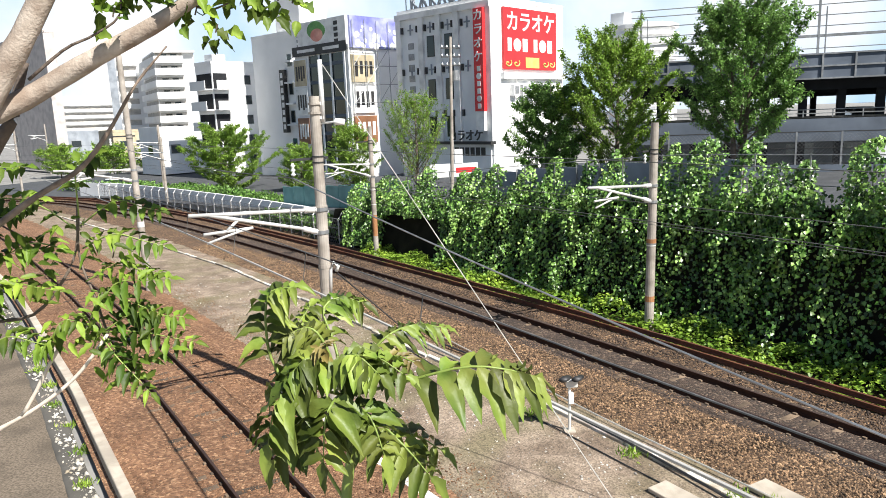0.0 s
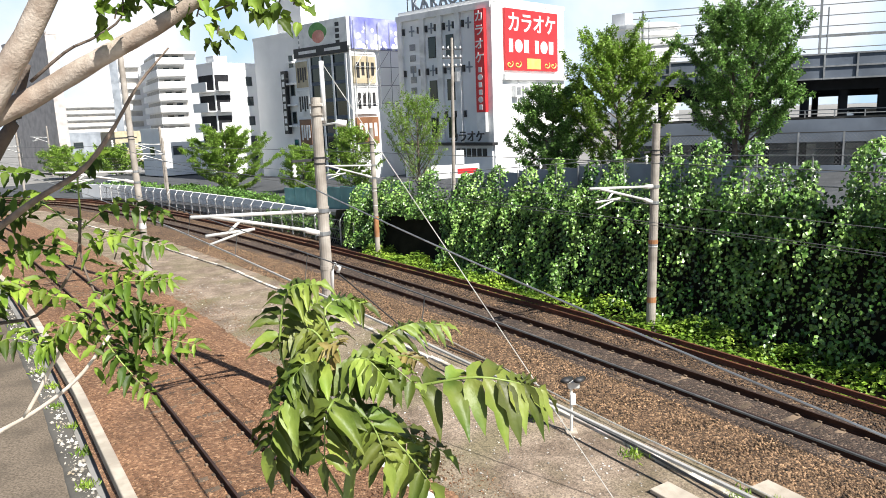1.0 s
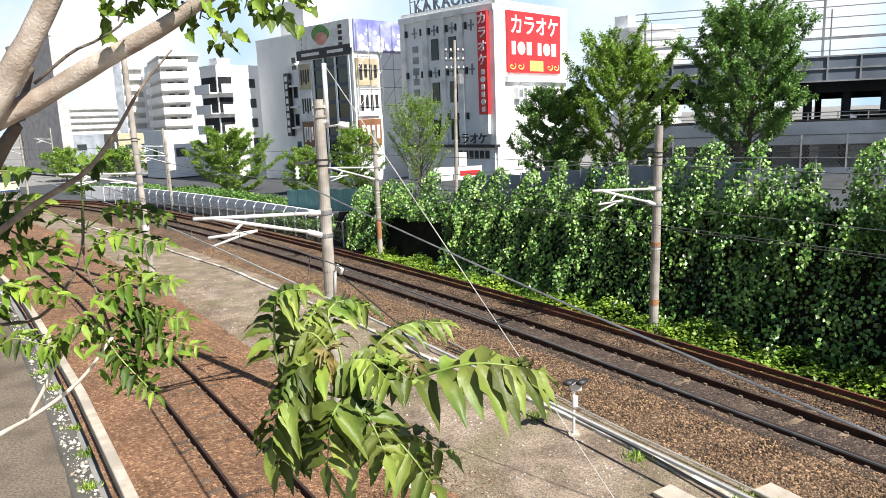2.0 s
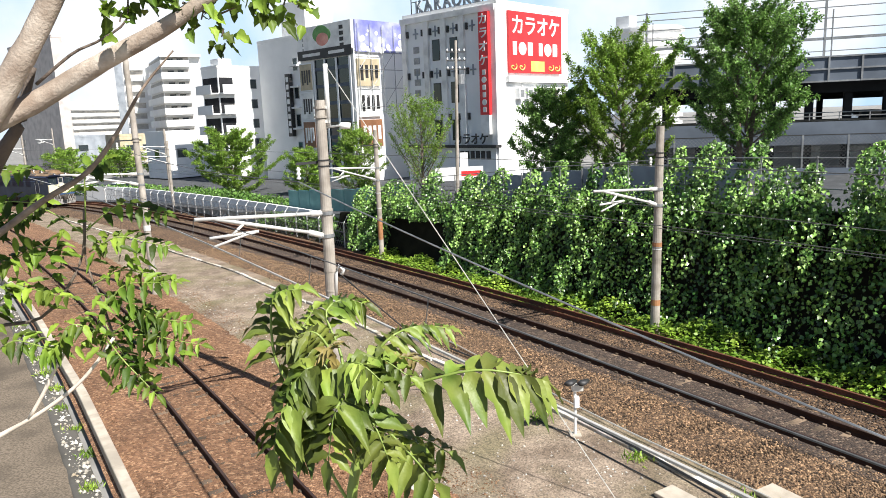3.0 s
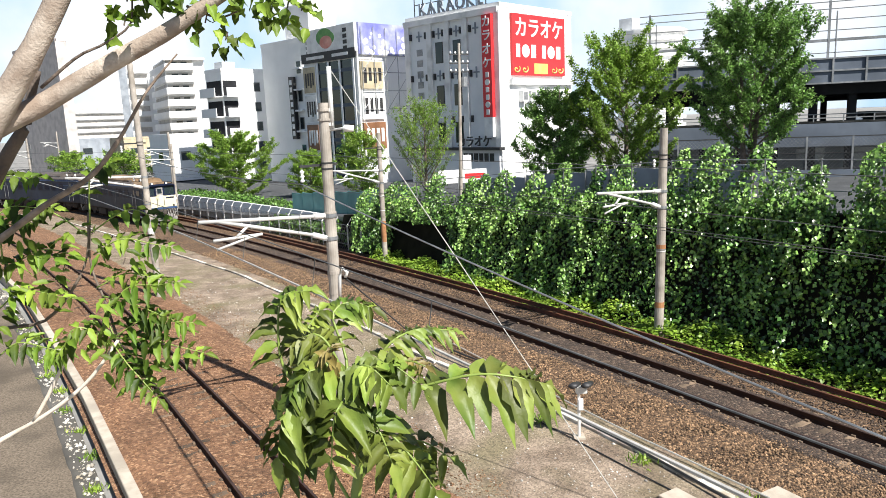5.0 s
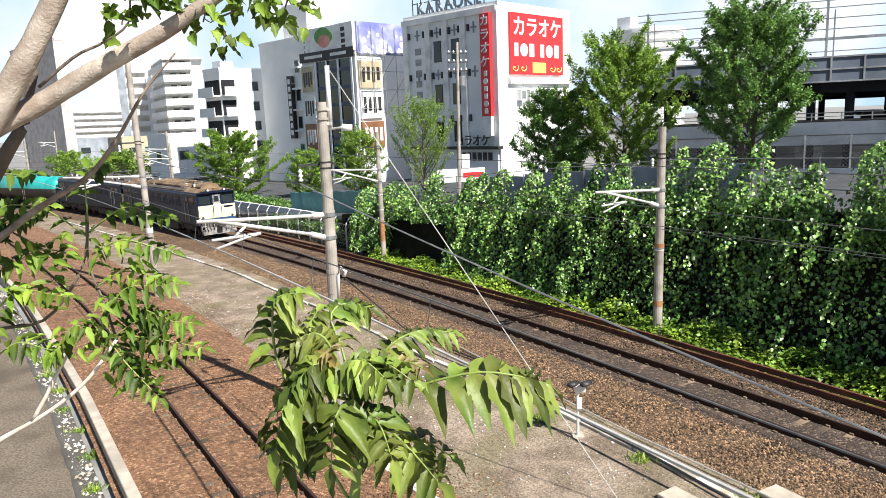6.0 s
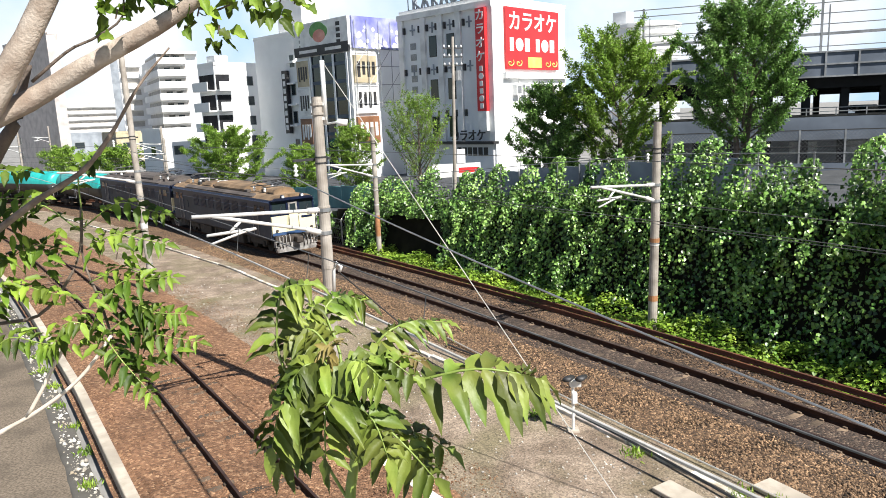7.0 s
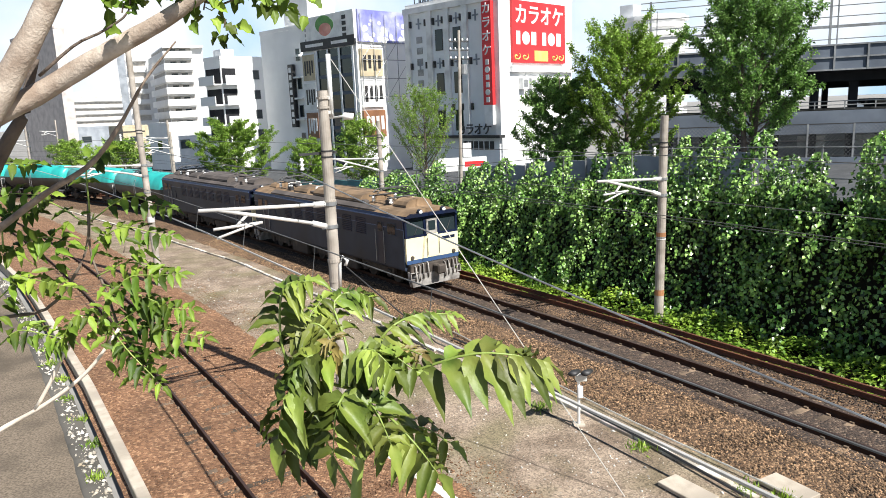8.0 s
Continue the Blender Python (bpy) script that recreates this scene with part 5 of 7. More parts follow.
# ---- the train ----
def bogie(parent, y, wheelbase, r=0.5, name="bogie"):
    bm = bmesh.new()
    for sx in (-1.02, 1.02):
        prism(bm, [(sx - 0.09, 0.45), (sx + 0.09, 0.45), (sx + 0.09, 0.78), (sx - 0.09, 0.78)], y - wheelbase / 2 - 0.35, y + wheelbase / 2 + 0.35)
        for dy in (-wheelbase / 2, wheelbase / 2):
            box(bm, (sx * 1.06, y + dy, 0.52), (0.2, 0.34, 0.36), bevel=0.03)
        tube(bm, [(sx, y - 0.2, 0.55), (sx, y - 0.2, 1.0)], 0.1, 8)
        tube(bm, [(sx, y + 0.2, 0.55), (sx, y + 0.2, 1.0)], 0.1, 8)
    box(bm, (0, y, 0.6), (2.0, 0.5, 0.3))
    bg = part(name, bm, M["bogie"], parent, "grimy black bogie frame")
    for dy in (-wheelbase / 2, wheelbase / 2):
        bm = bmesh.new()
        tube(bm, [(-0.6, y + dy, r), (0.6, y + dy, r)], 0.09, 8)
        for sx in (-1, 1):
            tube(bm, [(sx * 0.60, y + dy, r), (sx * 0.62, y + dy, r), (sx * 0.74, y + dy, r)], [r + 0.03, r, r], 20)
        part("wheelset", bm, M["bogie"], bg)


def pantograph(parent, y):
    bm = bmesh.new()
    for sx in (-0.5, 0.5):
        tube(bm, [(sx, y - 0.8, 3.95), (sx * 1.2, y + 0.9, 4.12), (sx * 0.6, y - 0.7, 4.3)], 0.03, 6)
        tube(bm, [(sx, y + 0.8, 3.95), (sx * 1.2, y - 0.9, 4.1), (sx * 0.6, y + 0.7, 4.3)], 0.03, 6)
    for dy in (-0.85, 0.85):
        tube(bm, [(-0.8, y + dy, 3.95), (0.8, y + dy, 3.95)], 0.04, 6)
    for dy in (-0.2, 0.2):
        tube(bm, [(-0.95, y + dy, 4.18), (-0.7, y + dy, 4.33), (0.7, y + dy, 4.33), (0.95, y + dy, 4.18)], 0.03, 6)
    p = part("pantograph", bm, M["dark_steel"], parent, "folded dark pantograph")
    for sx in (-0.6, 0.6):
        for dy in (-0.8, 0.8):
            bm = bmesh.new()
            tube(bm, [(sx, y + dy, 3.66), (sx, y + dy, 3.72), (sx, y + dy, 3.8), (sx, y + dy, 3.86), (sx, y + dy, 3.93)], [0.06, 0.09, 0.06, 0.09, 0.05], 10)
            part("insulator", bm, M["porcelain"], p)


def cab(t, y, out):
    """Cab end at y; out is -1 for the leading end, 1 for the trailing one."""
    o = out
    W = 1.40
    # cream lower front, slightly raked upper front
    bm = bmesh.new()
    prism(bm, [(-W + 0.05, 1.22), (W - 0.05, 1.22), (W, 1.35), (W, 2.38), (-W, 2.38), (-W, 1.35)], y, y + o * 0.14)
    part("front_panel", bm, M["loco_cream"], t, "cream front panel")
    bm = bmesh.new()
    prism(bm, [(-W, 2.385), (W, 2.385), (W, 2.47), (-W, 2.47)], y, y + o * 0.12)
    prism(bm, [(-W, 3.16), (W, 3.16), (W - 0.1, 3.3), (-W + 0.1, 3.3)], y - o * 0.05, y + o * 0.1)
    for x0, x1 in ((-W, -W + 0.09), (-0.42, -0.3), (0.3, 0.42), (W - 0.09, W)):
        prism(bm, [(x0, 2.47), (x1, 2.47), (x1, 3.16), (x0, 3.16)], y - o * 0.04, y + o * 0.1)
    part("window_surround", bm, M["loco_blue"], t, "dark blue window surround")
    bm = bmesh.new()
    prism(bm, [(-W, 1.225), (W, 1.225), (W, 1.4), (-W, 1.4)], y + o * 0.142, y + o * 0.15)
    part("front_stripe", bm, M["loco_band"], t, "blue stripe below the cream panel")
    for x0, x1 in ((-W + 0.1, -0.43), (0.43, W - 0.1)):
        bm = bmesh.new()
        prism(bm, [(x0, 2.48), (x1, 2.48), (x1, 3.15), (x0, 3.15)], y - o * 0.02, y + o * 0.05)
        g = part("windscreen", bm, M["glass"], t, "dark cab windscreen")
        bm = bmesh.new()
        xm = x0 + (x1 - x0) * 0.45
        tube(bm, [(xm, y + o * 0.08, 2.5), (xm + 0.22, y + o * 0.08, 2.95)], 0.014, 5)
        part("wiper", bm, M["dark_steel"], g)
    bm = bmesh.new()
    prism(bm, [(-0.29, 1.42), (0.29, 1.42), (0.29, 2.47), (-0.29, 2.47)], y + o * 0.142, y + o * 0.16)
    d = part("front_door", bm, M["loco_cream"], t, "cream gangway door")
    bm = bmesh.new()
    prism(bm, [(-0.29, 2.475), (0.29, 2.475), (0.29, 3.15), (-0.29, 3.15)], y - o * 0.02, y + o * 0.11)
    part("door_panel", bm, M["plough"], d, "grey upper door")
    bm = bmesh.new()
    prism(bm, [(-0.18, 2.62), (0.18, 2.62), (0.18, 3.05), (-0.18, 3.05)], y + o * 0.1, y + o * 0.125)
    part("door_window", bm, M["glass"], d)
    bm = bmesh.new()
    for x in (-0.31, 0.31):
        tube(bm, [(x, y + o * 0.2, 1.5), (x, y + o * 0.2, 2.3)], 0.015, 6)
    part("handrail", bm, M["dark_steel"], t)
    bm = bmesh.new()
    box(bm, (0.85, y + o * 0.155, 2.2), (0.7, 0.03, 0.12))
    part("number_plate", bm, M["loco_blue"], t, "dark bar-like plate")
    # visor, head lamps
    bm = bmesh.new()
    prism(bm, [(-W + 0.02, 3.3), (W - 0.02, 3.3), (W - 0.3, 3.45), (-W + 0.3, 3.45)], y - o * 0.3, y + o * 0.28)
    part("visor", bm, M["loco_blue"], t)
    for x in (-0.62, 0.62):
        bm = bmesh.new()
        tube(bm, [(x, y - o * 0.1, 3.5), (x, y + o * 0.2, 3.5), (x, y + o * 0.24, 3.5)], [0.11, 0.12, 0.1], 14)
        hl = part("headlight", bm, M["loco_grey"], t, "round headlight")
        bm = bmesh.new()
        tube(bm, [(x, y + o * 0.24, 3.5), (x, y + o * 0.255, 3.5)], [0.09, 0.075], 14)
        part("lens", bm, M["porcelain"], hl)
    for x in (-1.12, 1.12):
        bm = bmesh.new()
        tube(bm, [(x, y + o * 0.13, 1.5), (x, y + o * 0.19, 1.5)], 0.09, 12)
        part("tail_lamp", bm, M["bogie"], t, "small dark tail lamp")
    # buffer beam, plough, hoses, coupler
    bm = bmesh.new()
    box(bm, (0, y + o * 0.1, 0.98), (2.6, 0.36, 0.44), bevel=0.03)
    part("buffer_beam", bm, M["bogie"], t, "grimy buffer beam")
    bm = bmesh.new()
    prism(bm, [(-1.25, 0.2), (1.25, 0.2), (1.3, 0.42), (1.0, 0.75), (-1.0, 0.75), (-1.3, 0.42)], y + o * 0.05, y + o * 0.32)
    part("snow_plough", bm, M["plough"], t, "worn grey snow plough")
    bm = bmesh.new()
    box(bm, (0, y + o * 0.5, 0.92), (0.3, 0.6, 0.34), bevel=0.05)
    box(bm, (0, y + o * 0.72, 0.92), (0.42, 0.26, 0.42), bevel=0.06)
    part("coupler", bm, M["bogie"], t, "black automatic coupler")
    rr = random.Random(3)
    for x in (-1.1, -0.9, -0.68, -0.45, 0.45, 0.66, 0.9, 1.1):
        bm = bmesh.new()
        yy = y + o * rr.uniform(0.34, 0.42)
        zt = rr.uniform(1.05, 1.25)
        tube(bm, [(x, y + o * 0.28, zt), (x, yy, zt - 0.05), (x + rr.uniform(-0.06, 0.06), yy + o * 0.06, zt - 0.4), (x, yy, zt - 0.68), (x + 0.06, yy - o * 0.05, zt - 0.62)], 0.032, 6)
        part("brake_hose", bm, M["plough"], t, smooth=True)
    for x in (-1.15, 1.15):
        bm = bmesh.new()
        box(bm, (x, y + o * 0.2, 0.55), (0.4, 0.3, 0.03))
        box(bm, (x, y + o * 0.2, 0.85), (0.4, 0.3, 0.03))
        for dx in (-0.18, 0.18):
            box(bm, (x + dx, y + o * 0.2, 0.7), (0.03, 0.26, 0.36))
        part("step", bm, M["plough"], t)


def loco(name, label, roof):
    t = thing(name, label, "locomotive", group="locomotives")
    L0, L1 = 0.35, 18.05
    bm = bmesh.new()
    prism(bm, [(-1.40, 0.92), (1.40, 0.92), (1.44, 1.0), (1.44, 2.78), (-1.44, 2.78), (-1.44, 1.0)], L0, L1)
    part("lower_body", bm, M["loco_grey"], t, "grey lower body side")
    bm = bmesh.new()
    prism(bm, [(-1.44, 2.785), (1.44, 2.785), (1.44, 3.22), (1.36, 3.36), (-1.36, 3.36), (-1.44, 3.22)], L0, L1)
    part("upper_body", bm, M["loco_blue"], t, "dark blue upper body side")
    for sx in (-1, 1):
        bm = bmesh.new()
        prism(bm, [(sx * 1.445, 3.2), (sx * 1.475, 3.2), (sx * 1.475, 3.25), (sx * 1.445, 3.25)], L0, L1)
        # lighter blue paints the highlight where the gutter catches light
        part("gutter", bm, M["loco_band"], t, "gutter line with its highlight put into a lighter blue")
        # louvres, door, windows, plate
        for k in range(7):
            y = 4.2 + k * 1.45
            bm = bmesh.new()
            for j in range(9):
                box(bm, (sx * 1.445, y, 2.25 + j * 0.09), (0.03, 0.95, 0.05), Matrix.Rotation(sx * 0.5, 4, "Y"))
            part("louvre", bm, M["loco_blue"], t)
        for y in (2.35, 16.1):
            bm = bmesh.new()
            box(bm, (sx * 1.443, y, 2.0), (0.03, 0.62, 1.95), bevel=0.01)
            d = part("cab_door", bm, M["loco_blue"], t, "dark blue cab side door")
            bm = bmesh.new()
            box(bm, (sx * 1.462, y, 2.75), (0.012, 0.36, 0.42))
            part("door_window", bm, M["glass"], d)
            bm = bmesh.new()
            for dy in (-0.38, 0.38):
                tube(bm, [(sx * 1.5, y + dy, 1.1), (sx * 1.5, y + dy, 2.6)], 0.016, 6)
            part("handrail", bm, M["steel"], d)
        for y in (1.35, 17.05):
            bm = bmesh.new()
            box(bm, (sx * 1.445, y, 2.72), (0.02, 0.8, 0.6), bevel=0.008)
            w = part("cab_side_window", bm, M["loco_grey"], t)
            bm = bmesh.new()
            box(bm, (sx * 1.458, y, 2.72), (0.012, 0.68, 0.48))
            part("pane", bm, M["glass"], w)
        bm = bmesh.new()
        tube(bm, [(sx * 1.44, 15.0, 2.2), (sx * 1.46, 15.0, 2.2)], 0.3, 20)
        part("plate", bm, M["loco_grey"], t, "plain pale round plate")
        bm = bmesh.new()
        prism(bm, [(sx * 1.445, 2.76), (sx * 1.455, 2.76), (sx * 1.455, 2.8), (sx * 1.445, 2.8)], L0, L1)
        part("stripe", bm, M["loco_band"], t, "thin light blue stripe")
    bm = bmesh.new()
    prism(bm, [(-1.36, 3.362), (1.36, 3.362), (1.1, 3.52), (0.6, 3.62), (-0.6, 3.62), (-1.1, 3.52)], L0 - 0.05, L1 + 0.05)
    part("roof", bm, M[roof], t, "dusty weathered roof")
    # roof hatches and gear
    for y0, y1, w, h in ((1.2, 2.3, 0.72, 0.34), (5.0, 10.3, 1.02, 0.4), (11.6, 13.4, 0.8, 0.26), (16.3, 17.3, 0.7, 0.25)):
        bm = bmesh.new()
        prism(bm, [(-w, 3.45), (w, 3.45), (w * 0.97, 3.5 + h * 0.6), (w * 0.8, 3.56 + h * 0.9), (w * 0.45, 3.62 + h), (-w * 0.45, 3.62 + h), (-w * 0.8, 3.56 + h * 0.9), (-w * 0.97, 3.5 + h * 0.6)], y0, y1)
        hatch = part("roof_hatch", bm, M[roof], t)
        bm = bmesh.new()
        for j in range(3):
            for sx in (-1, 1):
                box(bm, (sx * w * 0.99, (y0 + y1) / 2, 3.5 + h * 0.16 * (j + 0.5)), (0.03, (y1 - y0) * 0.9, 0.025))
        part("vent_grille", bm, M["loco_roof_dark"], hatch)
    for y in (11.2, 15.0):
        bm = bmesh.new()
        for dx in (-0.35, 0.35):
            tube(bm, [(dx, y, 3.6), (dx, y, 3.7), (dx, y, 3.8), (dx, y, 3.95)], [0.08, 0.12, 0.08, 0.05], 8)
        tube(bm, [(-0.35, y, 3.95), (0.35, y, 3.95)], 0.025, 6)
        part("roof_insulator", bm, M["porcelain"], t)
    bm = bmesh.new()
    tube(bm, [(0.5, 3.2, 3.95), (0.5, 8, 4.05), (0.5, 15, 3.95)], 0.02, 5)
    part("roof_conductor", bm, M["wire"], t)
    for sx in (-1, 1):
        bm = bmesh.new()
        prism(bm, [(sx * 1.34, 3.4), (sx * 1.06, 3.55), (sx * 1.06, 3.6), (sx * 1.34, 3.45)], L0 + 2.6, L1 - 2.6)
        part("roof_walkway", bm, M["loco_roof_dark"], t, "dark roof side walkway")
    rr = random.Random(len(roof))
    for k in range(9):
        y = rr.choice((2.6, 4.4, 10.8, 13.8, 15.8)) + rr.uniform(-0.4, 0.4)
        x = rr.uniform(-0.9, 0.9)
        bm = bmesh.new()
        if k % 3:
            box(bm, (x, y, 3.66), (rr.uniform(0.15, 0.4), rr.uniform(0.2, 0.5), rr.uniform(0.15, 0.34)), bevel=0.02)
        else:
            tube(bm, [(x, y, 3.5), (x, y, 3.85), (x + 0.2, y + 0.3, 3.95)], [0.06, 0.05, 0.03], 8)
        part("roof_gear", bm, M["loco_roof_dark" if k % 2 else "dark_steel"], t)
    pantograph(t, 3.5)
    pantograph(t, 14.9)
    cab(t, L0, -1)
    cab(t, L1, 1)
    for y in (3.4, 9.2, 15.0):
        bogie(t, y, 2.3, 0.52)
    # boxes enlarged and added to block lit ground and keep the underside dark
    bm = bmesh.new()
    for y in (6.3, 12.1):
        box(bm, (0, y, 0.55), (2.5, 2.1, 0.66), bevel=0.05)
    for y in (1.5, 3.4, 9.2, 15.0, 16.9):
        box(bm, (0, y, 0.5), (1.0, 1.2, 0.6), bevel=0.05)
    box(bm, (0, 9.2, 0.88), (2.4, 17.0, 0.1))
    part("underframe", bm, M["bogie"], t, "grimy underframe boxes, filled out to darken the underside")
    for o in t.children_recursive:
        o.data.transform(Matrix.Diagonal((1.07, 1.0, 1.045, 1.0)))
    return t


def tank():
    t = thing("tank_wagon", "teal green and grey oil tank wagon with roof walkway", "tank wagon", group="tank wagons")
    n, rad, zc = 32, 1.36, 2.35
    ys = [(0.55, 0.35), (0.62, 0.75), (0.8, 0.93), (1.05, 1.0), (12.5, 1.0), (12.75, 0.93), (12.93, 0.75), (13.0, 0.35)]
    for nm, mat, k0, k1, lab in (("barrel_top", "tank_green", 0, 16, "teal green upper barrel"), ("barrel_bottom", "tank_grey", 16, 32, "grey lower barrel")):
        bm = bmesh.new()
        rings = []
        for y, f in ys:
            rings.append([bm.verts.new((math.cos(2 * math.pi * k / n) * rad * f, y, zc + math.sin(2 * math.pi * k / n) * rad * f)) for k in range(k0, k1 + 1)])
        for a, b in zip(rings, rings[1:]):
            for k in range(k1 - k0):
                bm.faces.new((a[k], a[k + 1], b[k + 1], b[k]))
        for r in (rings[0], rings[-1]):
            bm.faces.new(r)
        part(nm, bm, M[mat], t, lab, True)
    bm = bmesh.new()
    tube(bm, [(0, 6.8, 3.55), (0, 6.8, 3.95)], [0.42, 0.42], 16)
    tube(bm, [(0, 6.8, 3.95), (0, 6.8, 4.0)], [0.48, 0.4], 16)
    part("manhole", bm, M["tank_green"], t)
    bm = bmesh.new()
    for sx in (-0.62, 0.62):
        box(bm, (sx, 6.8, 3.74), (0.42, 3.2, 0.05))
        for dy in (-1.5, 0, 1.5):
            box(bm, (sx, 6.8 + dy, 3.66), (0.05, 0.05, 0.2))
    part("walkway", bm, M["dark_steel"], t, "dark steel roof walkway")
    bm = bmesh.new()
    for sx in (-1.43, 1.43):
        for dy in (-0.2, 0.2):
            tube(bm, [(sx, 6.8 + dy, 1.0), (sx, 6.8 + dy, 2.6), (sx * 0.6, 6.8 + dy, 3.75)], 0.02, 5)
        for k in range(8):
            z = 1.2 + 0.25 * k
            x = sx if z < 2.6 else sx * (1 - 0.4 * (z - 2.6) / 1.15)
            tube(bm, [(x, 6.6, z), (x, 7.0, z)], 0.015, 5)
    part("ladder", bm, M["steel"], t)
    bm = bmesh.new()
    box(bm, (0, 6.8, 1.0), (0.5, 12.9, 0.26))
    for y in (0.3, 13.25):
        box(bm, (0, y, 1.0), (2.5, 0.16, 0.26))
    for y in (2.3, 11.3):
        box(bm, (0, y, 1.15), (2.0, 0.5, 0.3), bevel=0.04)
    part("underframe", bm, M["bogie"], t)
    bm = bmesh.new()
    for y in (0.1, 13.45):
        for sx in (-1.1, 1.1):
            tube(bm, [(sx, y + (0.25 if y < 5 else -0.25), 1.0), (sx, y + (0.25 if y < 5 else -0.25), 2.1)], 0.02, 5)
        tube(bm, [(-1.1, y + (0.25 if y < 5 else -0.25), 2.1), (1.1, y + (0.25 if y < 5 else -0.25), 2.1)], 0.02, 5)
    part("end_rail", bm, M["white_steel"], t)
    bm = bmesh.new()
    box(bm, (0, -0.05, 0.92), (0.28, 0.7, 0.3), bevel=0.04)
    part("coupler", bm, M["bogie"], t)
    for y in (2.3, 11.3):
        bogie(t, y, 1.7, 0.43)
    return t


loco_1 = loco("electric_locomotive", "dark blue and grey electric locomotive with cream front leading the train", "loco_roof")
loco_2 = loco("electric_locomotive", "dark blue and grey electric locomotive coupled behind the first", "loco_roof_dark")
tanks = [tank()]
for k in range(5):
    tanks.append(copy_thing(tanks[0], Matrix.Translation((0, 0, 0))))


# ---- foliage ----
def curve_pts(ctrl, n):
    """Smooth points through control points."""
    c = [Vector(q) for q in ctrl]
    c = [c[0] * 2 - c[1]] + c + [c[-1] * 2 - c[-2]]
    out = []
    segs = len(c) - 3
    for i in range(n):
        u = i / (n - 1) * segs
        k = min(int(u), segs - 1)
        t = u - k
        a, b, d, e = c[k:k + 4]
        out.append(0.5 * ((2 * b) + (d - a) * t + (2 * a - 5 * b + 4 * d - e) * t * t + (3 * b - a - 3 * d + e) * t ** 3))
    return out


def leaf_cloud(name, pos, tip, up, size, material, wide=0.75, fold=0.18, parent=None, label=""):
    """Many folded leaves in one mesh. pos: places of the leaf bases; tip, up: unit arrays; size: lengths."""
    pos, tip, up, size = np.asarray(pos, float), np.asarray(tip, float), np.asarray(up, float), np.asarray(size, float)[:, None]
    tip = tip / np.linalg.norm(tip, axis=1, keepdims=True)
    side = np.cross(tip, up)
    side /= np.linalg.norm(side, axis=1, keepdims=True) + 1e-9
    nor = np.cross(side, tip)
    n = len(pos)
    w = wide * 0.5 * size
    v = np.empty((n, 6, 3))
    v[:, 0] = pos
    v[:, 1] = pos + tip * size * 0.38 - side * w + nor * fold * size
    v[:, 2] = pos + tip * size * 0.42
    v[:, 3] = pos + tip * size * 0.38 + side * w + nor * fold * size
    v[:, 4] = pos + tip * size * 0.72 + nor * 0.02 * size
    v[:, 5] = pos + tip * size - nor * size * 0.12
    pat = np.array([[0, 2, 1], [0, 3, 2], [1, 2, 5], [2, 3, 5]])
    f = (pat[None] + (np.arange(n) * 6)[:, None, None]).reshape(-1, 3)
    me = bpy.data.meshes.new(name)
    me.vertices.add(n * 6)
    me.vertices.foreach_set("co", v.reshape(-1))
    me.loops.add(len(f) * 3)
    me.loops.foreach_set("vertex_index", f.reshape(-1).astype(np.int32))
    me.polygons.add(len(f))
    me.polygons.foreach_set("loop_start", np.arange(0, len(f) * 3, 3, dtype=np.int32))
    me.update(calc_edges=True)
    me.materials.append(material)
    ob = new(name, me)
    if parent:
        ob.parent = parent
    if label:
        ob["label"] = label
    return ob


R = np.random.RandomState(7)


def vnoise(a, b, seed):
    """Smooth value noise of two arrays, 0..1."""
    g = np.random.RandomState(seed).rand(64, 64)
    i, j = np.floor(a).astype(int), np.floor(b).astype(int)
    fa, fb = a - i, b - j
    fa, fb = fa * fa * (3 - 2 * fa), fb * fb * (3 - 2 * fb)
    q = lambda x, y: g[x % 64, y % 64]
    return (q(i, j) * (1 - fa) + q(i + 1, j) * fa) * (1 - fb) + (q(i, j + 1) * (1 - fa) + q(i + 1, j + 1) * fa) * fb


# clumps of ivy that stand above the wall: distance along the line, height, half width
IVY_CLUMPS = [(24.5, 7.3, 1.3), (27.4, 7.1, 1.0), (29.9, 7.05, 0.75), (32.2, 6.25, 0.42), (33.2, 6.15, 0.36), (34.4, 6.95, 0.5), (36.2, 6.95, 0.52), (37.7, 6.75, 0.45), (40.6, 6.4, 0.42), (42.0, 6.05, 0.32), (44.2, 6.1, 0.48),
              (46.0, 5.5, 0.4), (48.4, 5.55, 0.5), (50.0, 5.3, 0.55), (51.1, 5.05, 0.45), (54.3, 5.1, 0.7), (56.4, 4.4, 0.5), (58.3, 4.5, 0.7), (60.0, 4.0, 0.5), (61.5, 3.95, 0.6)]


STREET_Z = street_z(MAIN.s)


def ivy_base(s):
    """Height of the unbroken growth along the wall."""
    return np.interp(s, MAIN.s, STREET_Z) + 0.55 + 0.5 * vnoise(s * 1.1, s * 0, 3)


def wall_points(s, off, z):
    x, y = np.interp(s, MAIN.s, MAIN.x), np.interp(s, MAIN.s, MAIN.y)
    tx, ty = np.interp(s, MAIN.s, MAIN.tx), np.interp(s, MAIN.s, MAIN.ty)
    return np.stack([x + ty * off, y - tx * off, z], 1), np.stack([-ty, tx, np.zeros_like(tx)], 1)


